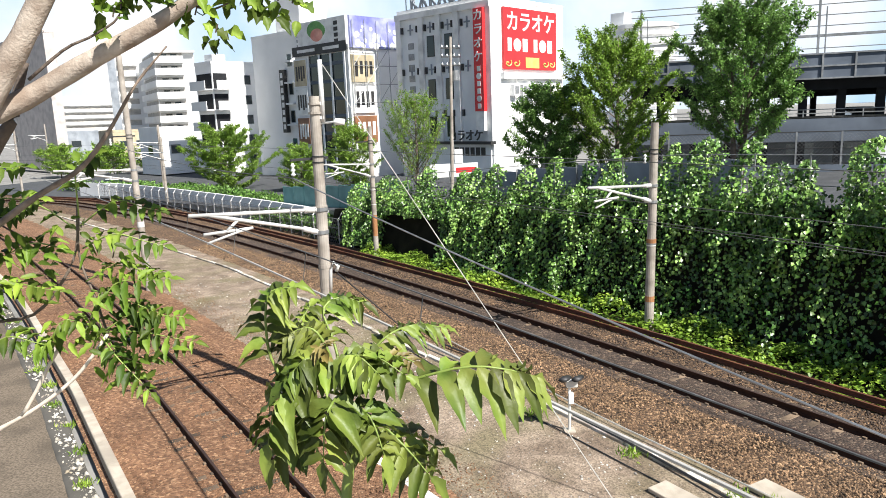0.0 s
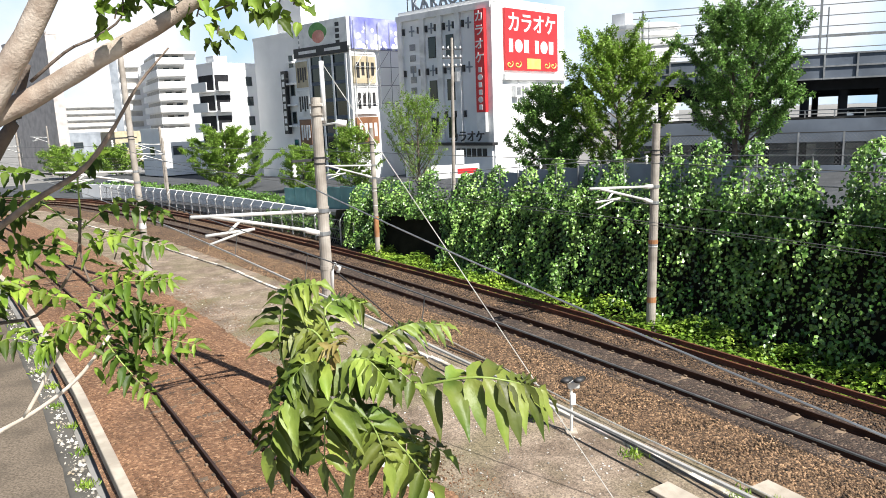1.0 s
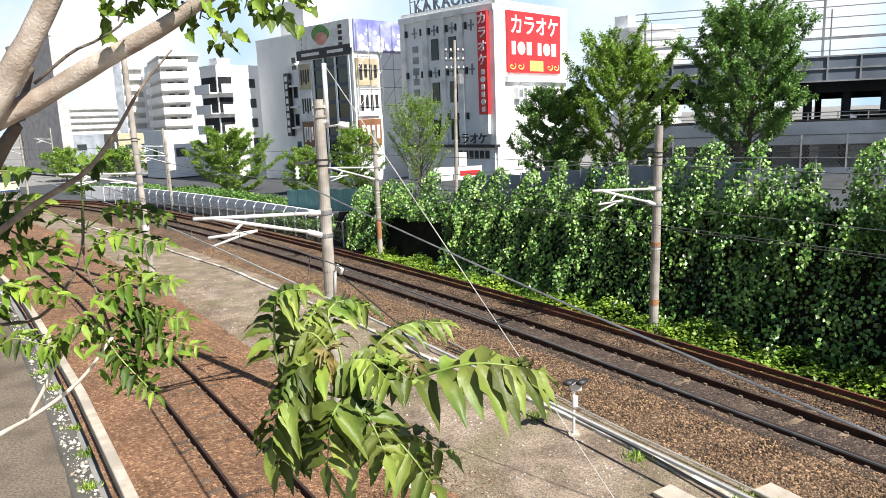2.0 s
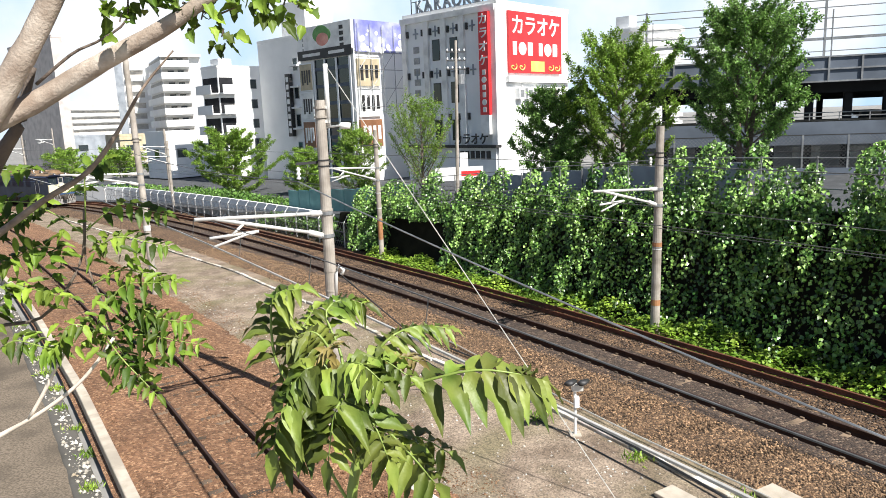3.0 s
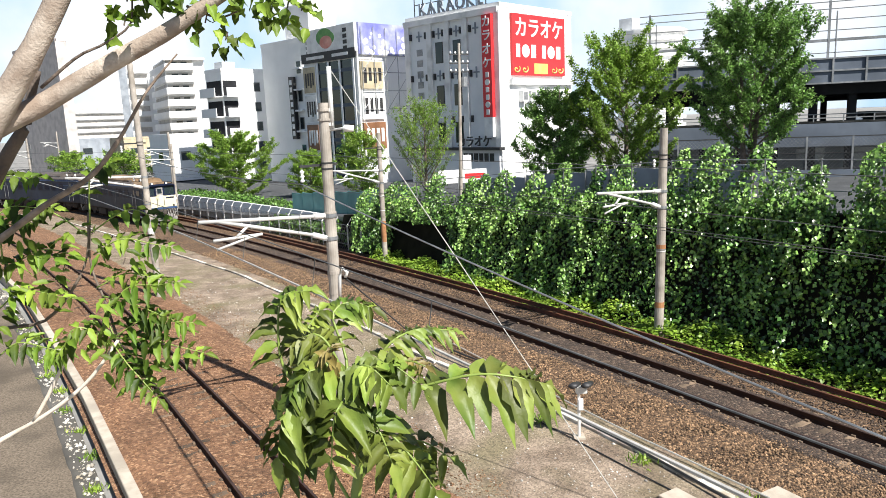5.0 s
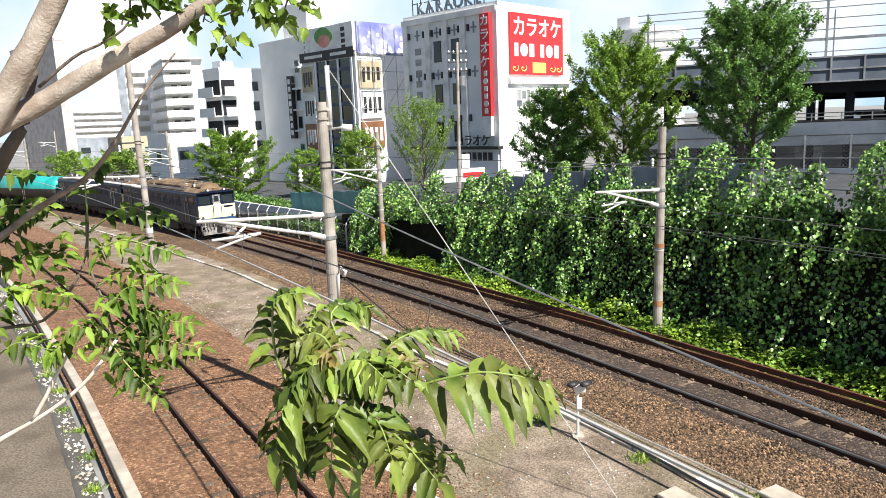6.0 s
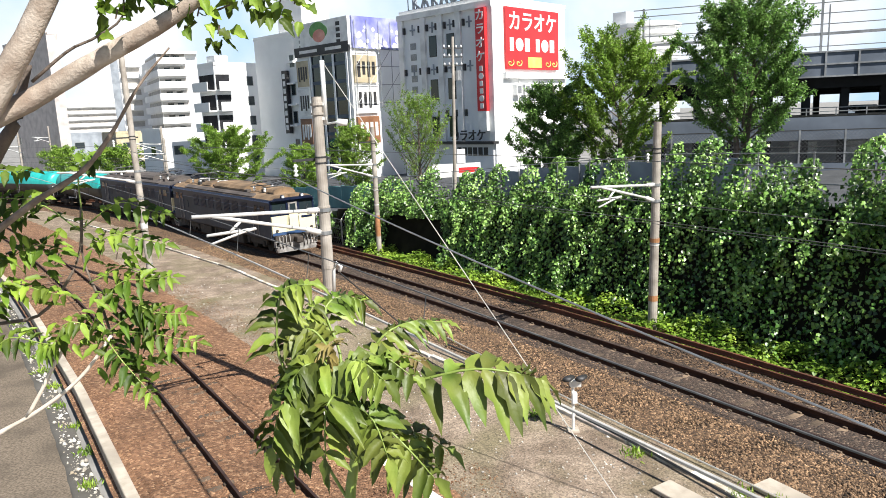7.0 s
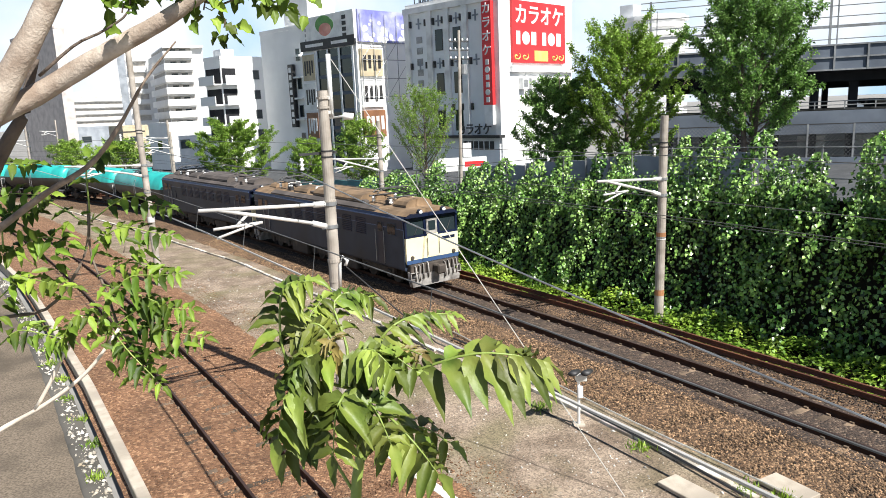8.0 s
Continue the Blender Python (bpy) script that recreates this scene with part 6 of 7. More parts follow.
def ivy():
    # shaded inner layer close to the wall
    n = 16000
    s = R.uniform(20, 62, n)
    z = -0.3 + R.rand(n) * (ivy_base(s) + 0.3)
    S, Z, O, T = [s], [z], [R.uniform(0.03, 0.3, n)], [np.zeros(n)]
    # cushions above the wall top: leaves on the skin of an upright rounded clump
    for c, top, half in IVY_CLUMPS:
        low = float(ivy_base(np.array([c]))[0]) - 1.2
        n = int(620 * half * (top - low))
        h = R.rand(n) ** 0.85
        a = R.uniform(-2.2, 2.2, n)
        wob = 1 + 0.35 * np.sin(5.0 * h + c * 2) + 0.25 * R.normal(0, 1, n)
        rad = half * np.sqrt(np.clip(1.02 - h ** 5, 0.02, 1)) * np.clip(wob, 0.3, 1.6)
        S.append(c + np.sin(a) * rad)
        O.append(0.12 + np.cos(a) * rad * 0.85)
        Z.append(low + (top - low) * h + R.normal(0, 0.05, n))
        T.append(np.full(n, 0.3))
    # hanging strands with gaps between them, thicker under the clumps
    cols = np.concatenate([20 + np.cumsum(R.uniform(0.3, 0.8, 72)), np.array([c + d * h for c, t, h in IVY_CLUMPS for d in (-0.6, 0.0, 0.6)])])
    reach = 0.12 + 1.05 * R.rand(len(cols)) ** 1.4
    for k in range(2300):
        c = R.randint(len(cols))
        s0 = cols[c] + R.normal(0, 0.1)
        t0 = float(ivy_base(np.array([s0]))[0])
        z1 = t0 + R.uniform(-0.3, 0.3) if R.rand() < 0.4 else t0 * R.rand() ** 0.75
        if s0 < 38 and z1 < 3.0 and R.rand() < 0.4:
            continue
        m = int(R.uniform(7, 22))
        zz = z1 - np.arange(m) * R.uniform(0.06, 0.11)
        ss = s0 + 0.11 * R.normal(0, 1, m) + 0.14 * np.sin(zz * 1.7 + cols[c] * 3) + 0.06 * np.sin(zz * 4 + k)
        S.append(ss)
        Z.append(zz)
        O.append(reach[c] * (0.75 + 0.25 * np.sin(zz * 2.3 + c)) + 0.12 * R.normal(0, 1, m))
        T.append(np.zeros(m))
    s, z, out, lift = np.concatenate(S), np.concatenate(Z), np.concatenate(O), np.concatenate(T)
    ok = (z > 0.05) & ~((s > 52.0) & (s < 57.6) & (z < 2.4))
    s, z, out, lift = s[ok], z[ok], out[ok], lift[ok]
    p, nor = wall_points(s, WALL_OFF + WALL_LEAN * np.maximum(z, 0) - out, z)
    m = len(s)
    tip = np.stack([R.normal(0, 0.5, m), R.normal(0, 0.5, m), -0.7 - 0.3 * R.rand(m) + lift], 1) + nor * 0.5
    up = nor * 0.35 + np.array([0.4, -0.35, 0.6]) + R.normal(0, 0.5, (m, 3))
    size = R.uniform(0.09, 0.185, m)
    tagged(leaf_cloud("ivy", p, tip, up, size, M["leaf_ivy"], 0.95, 0.14), "dense climbing ivy hanging over the retaining wall", "ivy", kind="stuff")
    # creeping growth at the foot of the wall
    n = 22000
    s = R.uniform(18, 58, n)
    o = R.uniform(2.75, 4.6, n)
    hgt = 0.1 + 1.0 * vnoise(s * 1.2, o * 1.5, 5) * np.clip((o - 2.6) / 1.2, 0, 1)
    keep = R.rand(n) < 0.4 + 0.6 * vnoise(s * 0.7, o, 6)
    s, o, hgt = s[keep], o[keep], hgt[keep]
    m = len(s)
    p, nor = wall_points(s, o, -0.25 + hgt * (0.5 + 0.5 * R.rand(m)))
    tip = R.normal(0, 1, (m, 3)) * np.array([1, 1, 0.35])
    up = np.array([0, 0, 1.0]) + R.normal(0, 0.35, (m, 3))
    tagged(leaf_cloud("weeds", p, tip, up, R.uniform(0.09, 0.2, m), M["leaf_weed"], 0.85, 0.15), "bright green creeping weeds at the foot of the wall", "weeds", kind="stuff")


ivy()


def street_tree(label, base, height, width, leaves, mat, seed, crown0=0.28, size=0.17, lean=0.0, bare=0.0, rise=1.0, stems=1):
    """Trunk, ascending limbs, many fine twigs, and small leaves set along the twigs."""
    rr = np.random.RandomState(seed)
    t = thing("street_tree", label, "tree", Matrix.Translation(base), "street trees")
    r0 = 0.017 * height
    for k in range(stems):
        bm = bmesh.new()
        dx = 0.0 if stems == 1 else 0.05 * height * (k - 0.5 * (stems - 1))
        tube(bm, [(dx * 0.5, 0, -0.3), (dx + lean * 0.3, 0.05, height * 0.2), (dx * 1.8 + lean, 0, height * 0.5), (dx * 2 + lean * 1.2, 0, height * 0.9)], [r0, r0 * 0.8, r0 * 0.5, r0 * 0.1], 8)
        part("trunk", bm, M["bark_dark"], t, smooth=True)
    P, D, W = [], [], []
    k = 34
    for i in range(k):
        a = 2.4 * i + rr.uniform(-0.4, 0.4)
        u = (i + 0.5) / k
        z0 = height * (crown0 * 0.75 + (0.78 - crown0 * 0.75) * u)
        reach = width * 0.5 * (1.0 - 0.72 * u ** 2.2) * (0.62 + 0.38 * min(1.0, u / 0.25)) * rr.uniform(0.7, 1.12)
        z1 = min(z0 + reach * rise * rr.uniform(0.5, 1.0) + 0.05 * height, height)
        p0 = Vector((lean * min(1, z0 / height * 2), 0, z0))
        p2 = Vector((lean + math.cos(a) * reach, math.sin(a) * reach, z1))
        p1 = p0.lerp(p2, 0.5) + Vector((math.cos(a), math.sin(a), -0.4)) * 0.1 * reach
        bm = bmesh.new()
        lr = r0 * (0.34 - 0.2 * u)
        pts = curve_pts([p0, p1, p2], 7)
        tube(bm, pts, [lr * (1 - 0.13 * q) for q in range(7)], 5)
        for j in range(15):
            f = 0.12 + 0.88 * (j + rr.rand()) / 15
            q = f * 6
            b = pts[min(int(q), 5)].lerp(pts[min(int(q), 5) + 1], q - min(int(q), 5))
            ang = a + rr.normal(0, 1.1)
            ln = height * rr.uniform(0.05, 0.13) * (1.15 - 0.4 * f)
            d = Vector((math.cos(ang), math.sin(ang), rise * rr.uniform(0.35, 1.2) - 0.15)).normalized()
            e = b + d * ln + Vector((0, 0, 0.12 * ln))
            tube(bm, [b, b.lerp(e, 0.5) - Vector((0, 0, 0.05 * ln)), e], [lr * 0.22, lr * 0.14, 0.008], 3, cap=False)
            P.append((b, e))
            D.append(d)
            W.append(ln)
        part("limb", bm, M["bark_dark"], t)
    W = np.array(W) * (rr.rand(len(W)) > bare) * rr.uniform(0.5, 1.3, len(W))
    idx = rr.choice(len(P), leaves, p=W / W.sum())
    f = rr.uniform(0.1, 1.08, leaves)[:, None]
    b, e, d = np.array([tuple(q[0]) for q in P])[idx], np.array([tuple(q[1]) for q in P])[idx], np.array([tuple(q) for q in D])[idx]
    p = b + (e - b) * f + rr.normal(0, 1, (leaves, 3)) * 0.5 * size
    keep = p[:, 2] > height * crown0 * 0.7
    p, d = p[keep], d[keep]
    n = len(p)
    tip = rr.normal(0, 0.8, (n, 3)) + d * 0.6 + np.array([0, 0, -0.35])
    up = np.array([0, 0, 0.8]) + rr.normal(0, 0.6, (n, 3))
    leaf_cloud("crown", p, tip, up, rr.uniform(0.65, 1.25, n) * size, mat, 0.6, 0.15, t, "fresh spring foliage")
    return t


street_tree("leafy green street tree with several stems behind the wall", (14.3, 34, 4.3), 9.6, 6.2, 52000, M["leaf_tree"], 11, 0.2, size=0.135, stems=2)
street_tree("yellow-green street tree behind the ivy wall", (10.0, 40, 3.7), 9.3, 6.8, 52000, M["leaf_tree_b"], 12, 0.06, size=0.135, rise=1.2)
street_tree("darker spreading street tree before the white building", (6.6, 42, 3.4), 7.2, 5.6, 36000, M["leaf_tree"], 13, 0.05, size=0.14, rise=0.7)
street_tree("thin sparse street tree before the grey facade", (-1.9, 60, 0.9), 9.8, 6.0, 8500, M["leaf_tree_b"], 14, 0.15, size=0.16, bare=0.3, rise=1.6)
street_tree("small street tree by the signboard building", (-8.1, 66, 0.6), 8.4, 5.0, 16000, M["leaf_tree_b"], 15, 0.15, size=0.16, rise=0.5)
street_tree("small round street tree by the grey tower", (-15.6, 80, 0.0), 6.4, 6.0, 13000, M["leaf_tree_b"], 16, 0.05, size=0.2, rise=0.5)
street_tree("broad street tree before the white apartment house", (-26.4, 88, -0.3), 9.0, 12.5, 44000, M["leaf_tree_b"], 17, 0.0, size=0.2, rise=0.65)
street_tree("low street tree far along the line", (-69.2, 130, -0.4), 6.6, 8.5, 8000, M["leaf_tree_b"], 18, 0.05, size=0.32, rise=0.5)
street_tree("wide low street tree far along the line", (-60.0, 131, -0.4), 6.0, 12.0, 10000, M["leaf_tree_b"], 19, 0.05, size=0.32, rise=0.5)
street_tree("low yellowing tree behind the far fence", (-50.5, 128, -0.4), 5.4, 8.5, 7000, M["leaf_tree_b"], 20, 0.05, size=0.32, rise=0.5)


def hedge(label, s0, s1, o0, o1, h, n, seed):
    rr = np.random.RandomState(seed)
    s, o = rr.uniform(s0, s1, n), rr.uniform(o0, o1, n)
    z = -0.2 + (h * (0.55 + 0.6 * vnoise(s * 0.35, o * 0.4, seed))) * rr.rand(n) ** 0.6
    p, nor = wall_points(s, o, z)
    tagged(leaf_cloud("hedge", p, rr.normal(0, 1, (n, 3)), np.array([0, 0, 0.8]) + rr.normal(0, 0.6, (n, 3)), rr.uniform(0.2, 0.4, n), M["leaf_tree"], 0.7, 0.15), label, "hedge", kind="stuff")


hedge("dark green bushes beside the far street", 76, 128, 9.5, 12.5, 1.5, 9000, 61)
hedge("low bushes behind the teal hoarding", 60, 74, 8.0, 10.0, 2.2, 3500, 62)
hedge("scrub at the foot of the line fence", 60, 78, 4.5, 6.0, 1.5, 2500, 63)


def grass_tufts():
    """Small weeds in the yard and along the kerb."""
    P, T, U, Z = [], [], [], []
    rr = np.random.RandomState(77)
    spots = [tuple(KERB.at(s, -0.55 - 0.3 * rr.rand(), -0.5)[0]) for s in np.arange(6, 30, 2.1)]
    spots += [tuple(MAIN.at(s, o, -0.3)[0]) for s, o in ((26.5, -3.9), (27.2, -4.2), (25.0, -3.4), (30, -4.6), (33.5, -5.0), (24.4, -2.9))]
    for c in spots:
        for k in range(70):
            P.append(np.array(c) + rr.normal(0, 0.14, 3) * np.array([1, 1, 0.1]))
            T.append(rr.normal(0, 0.5, 3) + np.array([0, 0, 1.0]))
            U.append(rr.normal(0, 1, 3))
            Z.append(rr.uniform(0.08, 0.24))
    tagged(leaf_cloud("grass", P, T, U, Z, M["leaf_weed"], 0.2, 0.1), "small green grass tufts in the gravel", "grass", kind="stuff")


grass_tufts()


# ---- tree and saplings close to the camera ----
def leaflet(bm, base, tip, up, length, width, droop, rr):
    """One lance-shaped leaflet with a folded midrib, eight faces."""
    tip = tip.normalized()
    side = tip.cross(up).normalized()
    nor = side.cross(tip)
    prof = [(0.0, 0.08), (0.1, 0.6), (0.24, 0.92), (0.4, 1.0), (0.56, 0.86), (0.72, 0.62), (0.87, 0.34), (1.0, 0.02)]
    rows = []
    tw, ph, curl = rr.uniform(-0.9, 0.9), rr.uniform(0, 6.3), rr.uniform(0.1, 0.42)
    bend = side * rr.uniform(-0.12, 0.12) * length
    for i, (u, w) in enumerate(prof):
        c = base + tip * length * (u - 0.12 * droop * u * u) - Vector((0, 0, 1)) * length * droop * 0.55 * u * u + bend * u * u
        sd = (side + nor * tw * u).normalized()
        e = nor * width * curl * w
        wl, wr = 0.19 * width * math.sin(ph + 2.3 * i), 0.19 * width * math.sin(ph + 1.3 + 2.6 * i)
        jl, jr = 1 + 0.1 * math.sin(ph * 3 + 4.1 * i), 1 + 0.1 * math.sin(ph * 5 + 3.7 * i)
        rows.append([bm.verts.new(q) for q in (c - sd * width * 0.5 * w * jl + e + nor * wl * w, c - sd * width * 0.25 * w + e * 0.35 - nor * wl * 0.4 * w, c, c + sd * width * 0.25 * w + e * 0.35 - nor * wr * 0.4 * w, c + sd * width * 0.5 * w * jr + e + nor * wr * w)])
    for a, b in zip(rows, rows[1:]):
        for k in range(4):
            bm.faces.new((a[k], a[k + 1], b[k + 1], b[k]))


def frond(parent, ctrl, pairs, length, width, droop, seed, up=(0, 0, 1), r=0.006, lean=0.35, mat="leaf_near", start=0.25, stalk="stalk"):
    """A pinnate leaf: rachis through ctrl with pairs of leaflets that hang."""
    rr = np.random.RandomState(seed)
    pts = curve_pts(ctrl, 14)
    bm = bmesh.new()
    tube(bm, pts, [r * (1 - 0.7 * i / 13) for i in range(14)], 6)
    st = part("rachis", bm, M[stalk], parent, smooth=True)
    upv = Vector(up)
    for i in range(pairs):
        u = start + (1 - start) * (i + 0.5) / pairs
        k = u * 13
        j = min(int(k), 12)
        q = pts[j].lerp(pts[j + 1], k - j)
        d = (pts[j + 1] - pts[j]).normalized()
        sd = d.cross(upv).normalized()
        sc = 0.6 + 0.4 * math.sin(math.pi * min(1, 0.15 + u * 0.85))
        for sg in (-1, 1):
            tip = sd * sg + d * (lean + rr.uniform(-0.1, 0.15)) + Vector((rr.normal(0, 0.1), rr.normal(0, 0.1), rr.normal(0, 0.1) - 0.25 * droop))
            bm = bmesh.new()
            leaflet(bm, q, tip, upv + Vector((rr.normal(0, 0.15), rr.normal(0, 0.15), 0)), length * sc * rr.uniform(0.85, 1.15), width * sc, droop * rr.uniform(0.7, 1.3), rr)
            part("leaflet", bm, M[mat], st, smooth=True)
    d = (pts[-1] - pts[-2]).normalized()
    bm = bmesh.new()
    leaflet(bm, pts[-1], d, upv, length * 0.7, width * 0.7, droop, rr)
    return part("leaflet", bm, M[mat], st, smooth=True)


def wood(name, ctrl, r0, r1, mat, parent, n=16, label="", knots=0.0):
    bm = bmesh.new()
    pts = curve_pts(ctrl, n)
    rad = [(r0 + (r1 - r0) * i / (n - 1)) * (1 + knots * noise.noise(Vector((i * 0.9, r0 * 90, 1)))) for i in range(n)]
    tube(bm, pts, rad, 12)
    return part(name, bm, M[mat], parent, label, True)


def broad_leaves(parent, centre, n, spread, size, seed, mat="leaf_near", slim=1.0, reach=0.0):
    """Loose broad leaves about a twig end."""
    rr = np.random.RandomState(seed)
    hub = part("twig_end", tube(bmesh.new(), [Vector(centre), Vector(centre) + Vector((0.01, 0, 0.03))], 0.003, 5), M["bark_dark"], parent)
    for i in range(n):
        bm = bmesh.new()
        q = Vector(centre) + Vector(rr.normal(0, 1, 3)) * spread
        tip = Vector((reach + rr.normal(0, 0.8), rr.normal(0, 0.5), -0.5 + 0.3 * reach + rr.normal(0, 0.4)))
        leaflet(bm, q, tip, Vector((rr.normal(0, 0.4), -0.6, 0.8)), size * rr.uniform(0.7, 1.2), size * slim * rr.uniform(0.5, 0.75), 0.3, rr)
        part("leaf", bm, M[mat], hub, smooth=True)
    return hub


near_tree = thing("roadside_tree", "pale-barked tree with bare limbs and young leaves beside the bridge", "tree", Matrix.Translation((-2.3, 2.35, -0.3)))


def nt(pts):
    return [(x + 2.3, y - 2.35, z + 0.3) for x, y, z in pts]


wood("trunk", nt([(-2.3, 2.35, -0.5), (-2.25, 2.4, 3.0), (-2.2, 2.4, 6.3), (-1.95, 2.45, 7.75), (-1.8, 2.5, 8.1)]), 0.14, 0.05, "bark", near_tree, 20, knots=0.1)
wood("limb", nt([(-1.95, 2.45, 7.8), (-1.7, 2.5, 8.24), (-1.442, 2.6, 8.41), (-1.183, 2.6, 8.54), (-0.99, 2.6, 8.63), (-0.83, 2.6, 8.72), (-0.6, 2.6, 8.85)]), 0.046, 0.021, "bark", near_tree, 30, "pale rough limb", 0.1)
wood("limb", nt([(-1.8, 2.5, 8.05), (-1.62, 2.5, 8.29), (-1.483, 2.5, 8.48), (-1.387, 2.5, 8.61), (-1.25, 2.5, 8.82)]), 0.05, 0.036, "bark", near_tree, 20, "pale rough limb", 0.08)
wood("limb", nt([(-1.75, 2.68, 8.1), (-1.66, 2.7, 8.24), (-1.591, 2.7, 8.33), (-1.555, 2.7, 8.43), (-1.512, 2.7, 8.53)]), 0.03, 0.012, "bark_dark", near_tree, 16, "dark shaded limb")
wood("limb", nt([(-2.1, 2.8, 7.72), (-1.873, 2.9, 7.88), (-1.669, 2.9, 8.01), (-1.469, 2.9, 8.12), (-1.336, 2.9, 8.26), (-1.2, 2.9, 8.447), (-1.06, 2.9, 8.59)]), 0.018, 0.0035, "bark_mid", near_tree, 30, "thin brown crooked branch", 0.25)
wood("twig", nt([(-2.25, 2.9, 6.85), (-2.086, 3.0, 6.937), (-1.865, 3.0, 7.05), (-1.654, 3.0, 7.2), (-1.49, 3.0, 7.39)]), 0.012, 0.007, "bark_pale", near_tree, 16, knots=0.2)
wood("twig", nt([(-1.919, 3.0, 7.026), (-1.84, 3.0, 7.14), (-1.773, 3.0, 7.248), (-1.71, 3.0, 7.34), (-1.66, 3.02, 7.45)]), 0.009, 0.007, "bark_pale", near_tree, 12, knots=0.2)
wood("twig", nt([(-2.3, 3.0, 7.4), (-2.07, 3.1, 7.433), (-1.861, 3.1, 7.465), (-1.713, 3.1, 7.61), (-1.629, 3.1, 7.76), (-1.6, 3.1, 7.95)]), 0.009, 0.005, "bark_dark", near_tree, 16, knots=0.2)
wood("twig", nt([(-1.49, 3.0, 7.39), (-1.55, 3.05, 7.55), (-1.62, 3.1, 7.72), (-1.6, 3.1, 7.9)]), 0.006, 0.004, "bark_dark", near_tree, 12)
wood("twig", nt([(-1.442, 2.58, 8.46), (-1.3, 2.58, 8.56), (-1.2, 2.58, 8.6), (-1.1, 2.58, 8.66), (-1.08, 2.58, 8.75)]), 0.006, 0.003, "bark_dark", near_tree, 14)
wood("twig", nt([(-0.9, 2.6, 8.72), (-0.8, 2.62, 8.68), (-0.72, 2.62, 8.7)]), 0.005, 0.003, "bark_dark", near_tree, 10)
# the leafy twig ends: base of the frond, its direction, leaflets
NEAR_FRONDS = [
    ((-1.60, 3.1, 7.90), (0.02, 0.0, 0.22), (0.1, 0.0, 0.05), 6), ((-1.60, 3.1, 7.86), (0.16, 0.02, 0.1), (0.2, 0.0, -0.06), 6), ((-1.61, 3.1, 7.84), (-0.16, 0.0, 0.12), (-0.2, 0.0, -0.02), 6),
    ((-1.60, 3.1, 7.76), (0.15, -0.03, 0.07), (0.22, 0.0, -0.05), 7), ((-1.63, 3.1, 7.74), (-0.15, -0.05, 0.06), (-0.2, -0.04, -0.08), 7), ((-1.58, 3.05, 7.62), (0.14, 0.0, 0.06), (0.2, 0.0, -0.05), 6),
    ((-1.56, 3.05, 7.58), (0.12, -0.04, -0.02), (0.2, 0.0, -0.1), 6), ((-1.51, 3.0, 7.40), (0.14, 0.0, 0.08), (0.22, 0.0, -0.02), 7), ((-1.50, 3.0, 7.40), (0.16, -0.02, 0.0), (0.24, 0.0, -0.06), 7),
    ((-1.52, 3.0, 7.38), (0.08, -0.05, -0.08), (0.14, -0.03, -0.16), 6), ((-1.54, 3.0, 7.42), (-0.1, -0.05, 0.05), (-0.12, 0.0, -0.14), 6), ((-1.53, 3.0, 7.48), (0.1, 0.0, 0.14), (0.24, 0.0, 0.02), 6),
    ((-1.95, 3.0, 7.75), (0.02, 0.0, 0.16), (0.15, 0.0, 0.02), 6), ((-2.0, 3.0, 7.55), (0.12, 0.0, 0.08), (0.22, 0.0, -0.05), 6), ((-2.0, 2.95, 7.35), (0.1, 0.0, 0.06), (0.2, 0.0, -0.05), 6),
    ((-2.0, 3.0, 7.9), (0.1, 0.0, 0.1), (0.2, 0.0, 0.0), 6),
    ((-2.0, 3.0, 8.05), (0.08, 0.0, 0.08), (0.18, 0.0, 0.0), 6), ((-1.56, 3.05, 7.52), (0.05, -0.04, -0.12), (0.1, 0.0, -0.2), 6)]
near_fronds = []
for k, (b, d1, d2, pr) in enumerate(NEAR_FRONDS):
    b = Vector(nt([b])[0])
    ld = frond(near_tree, [b, b + Vector(d1), b + Vector(d1) + Vector(d2) * 0.6, b + Vector(d1) + Vector(d2)], pr + 1, 0.09, 0.036, 0.5, 40 + k, r=0.004, mat="leaf_bough", up=(0.25 * math.sin(k * 2.1), -0.5 - 0.3 * math.cos(k * 1.7), 0.8), start=0.12)
    near_fronds.append((ld.parent, b))
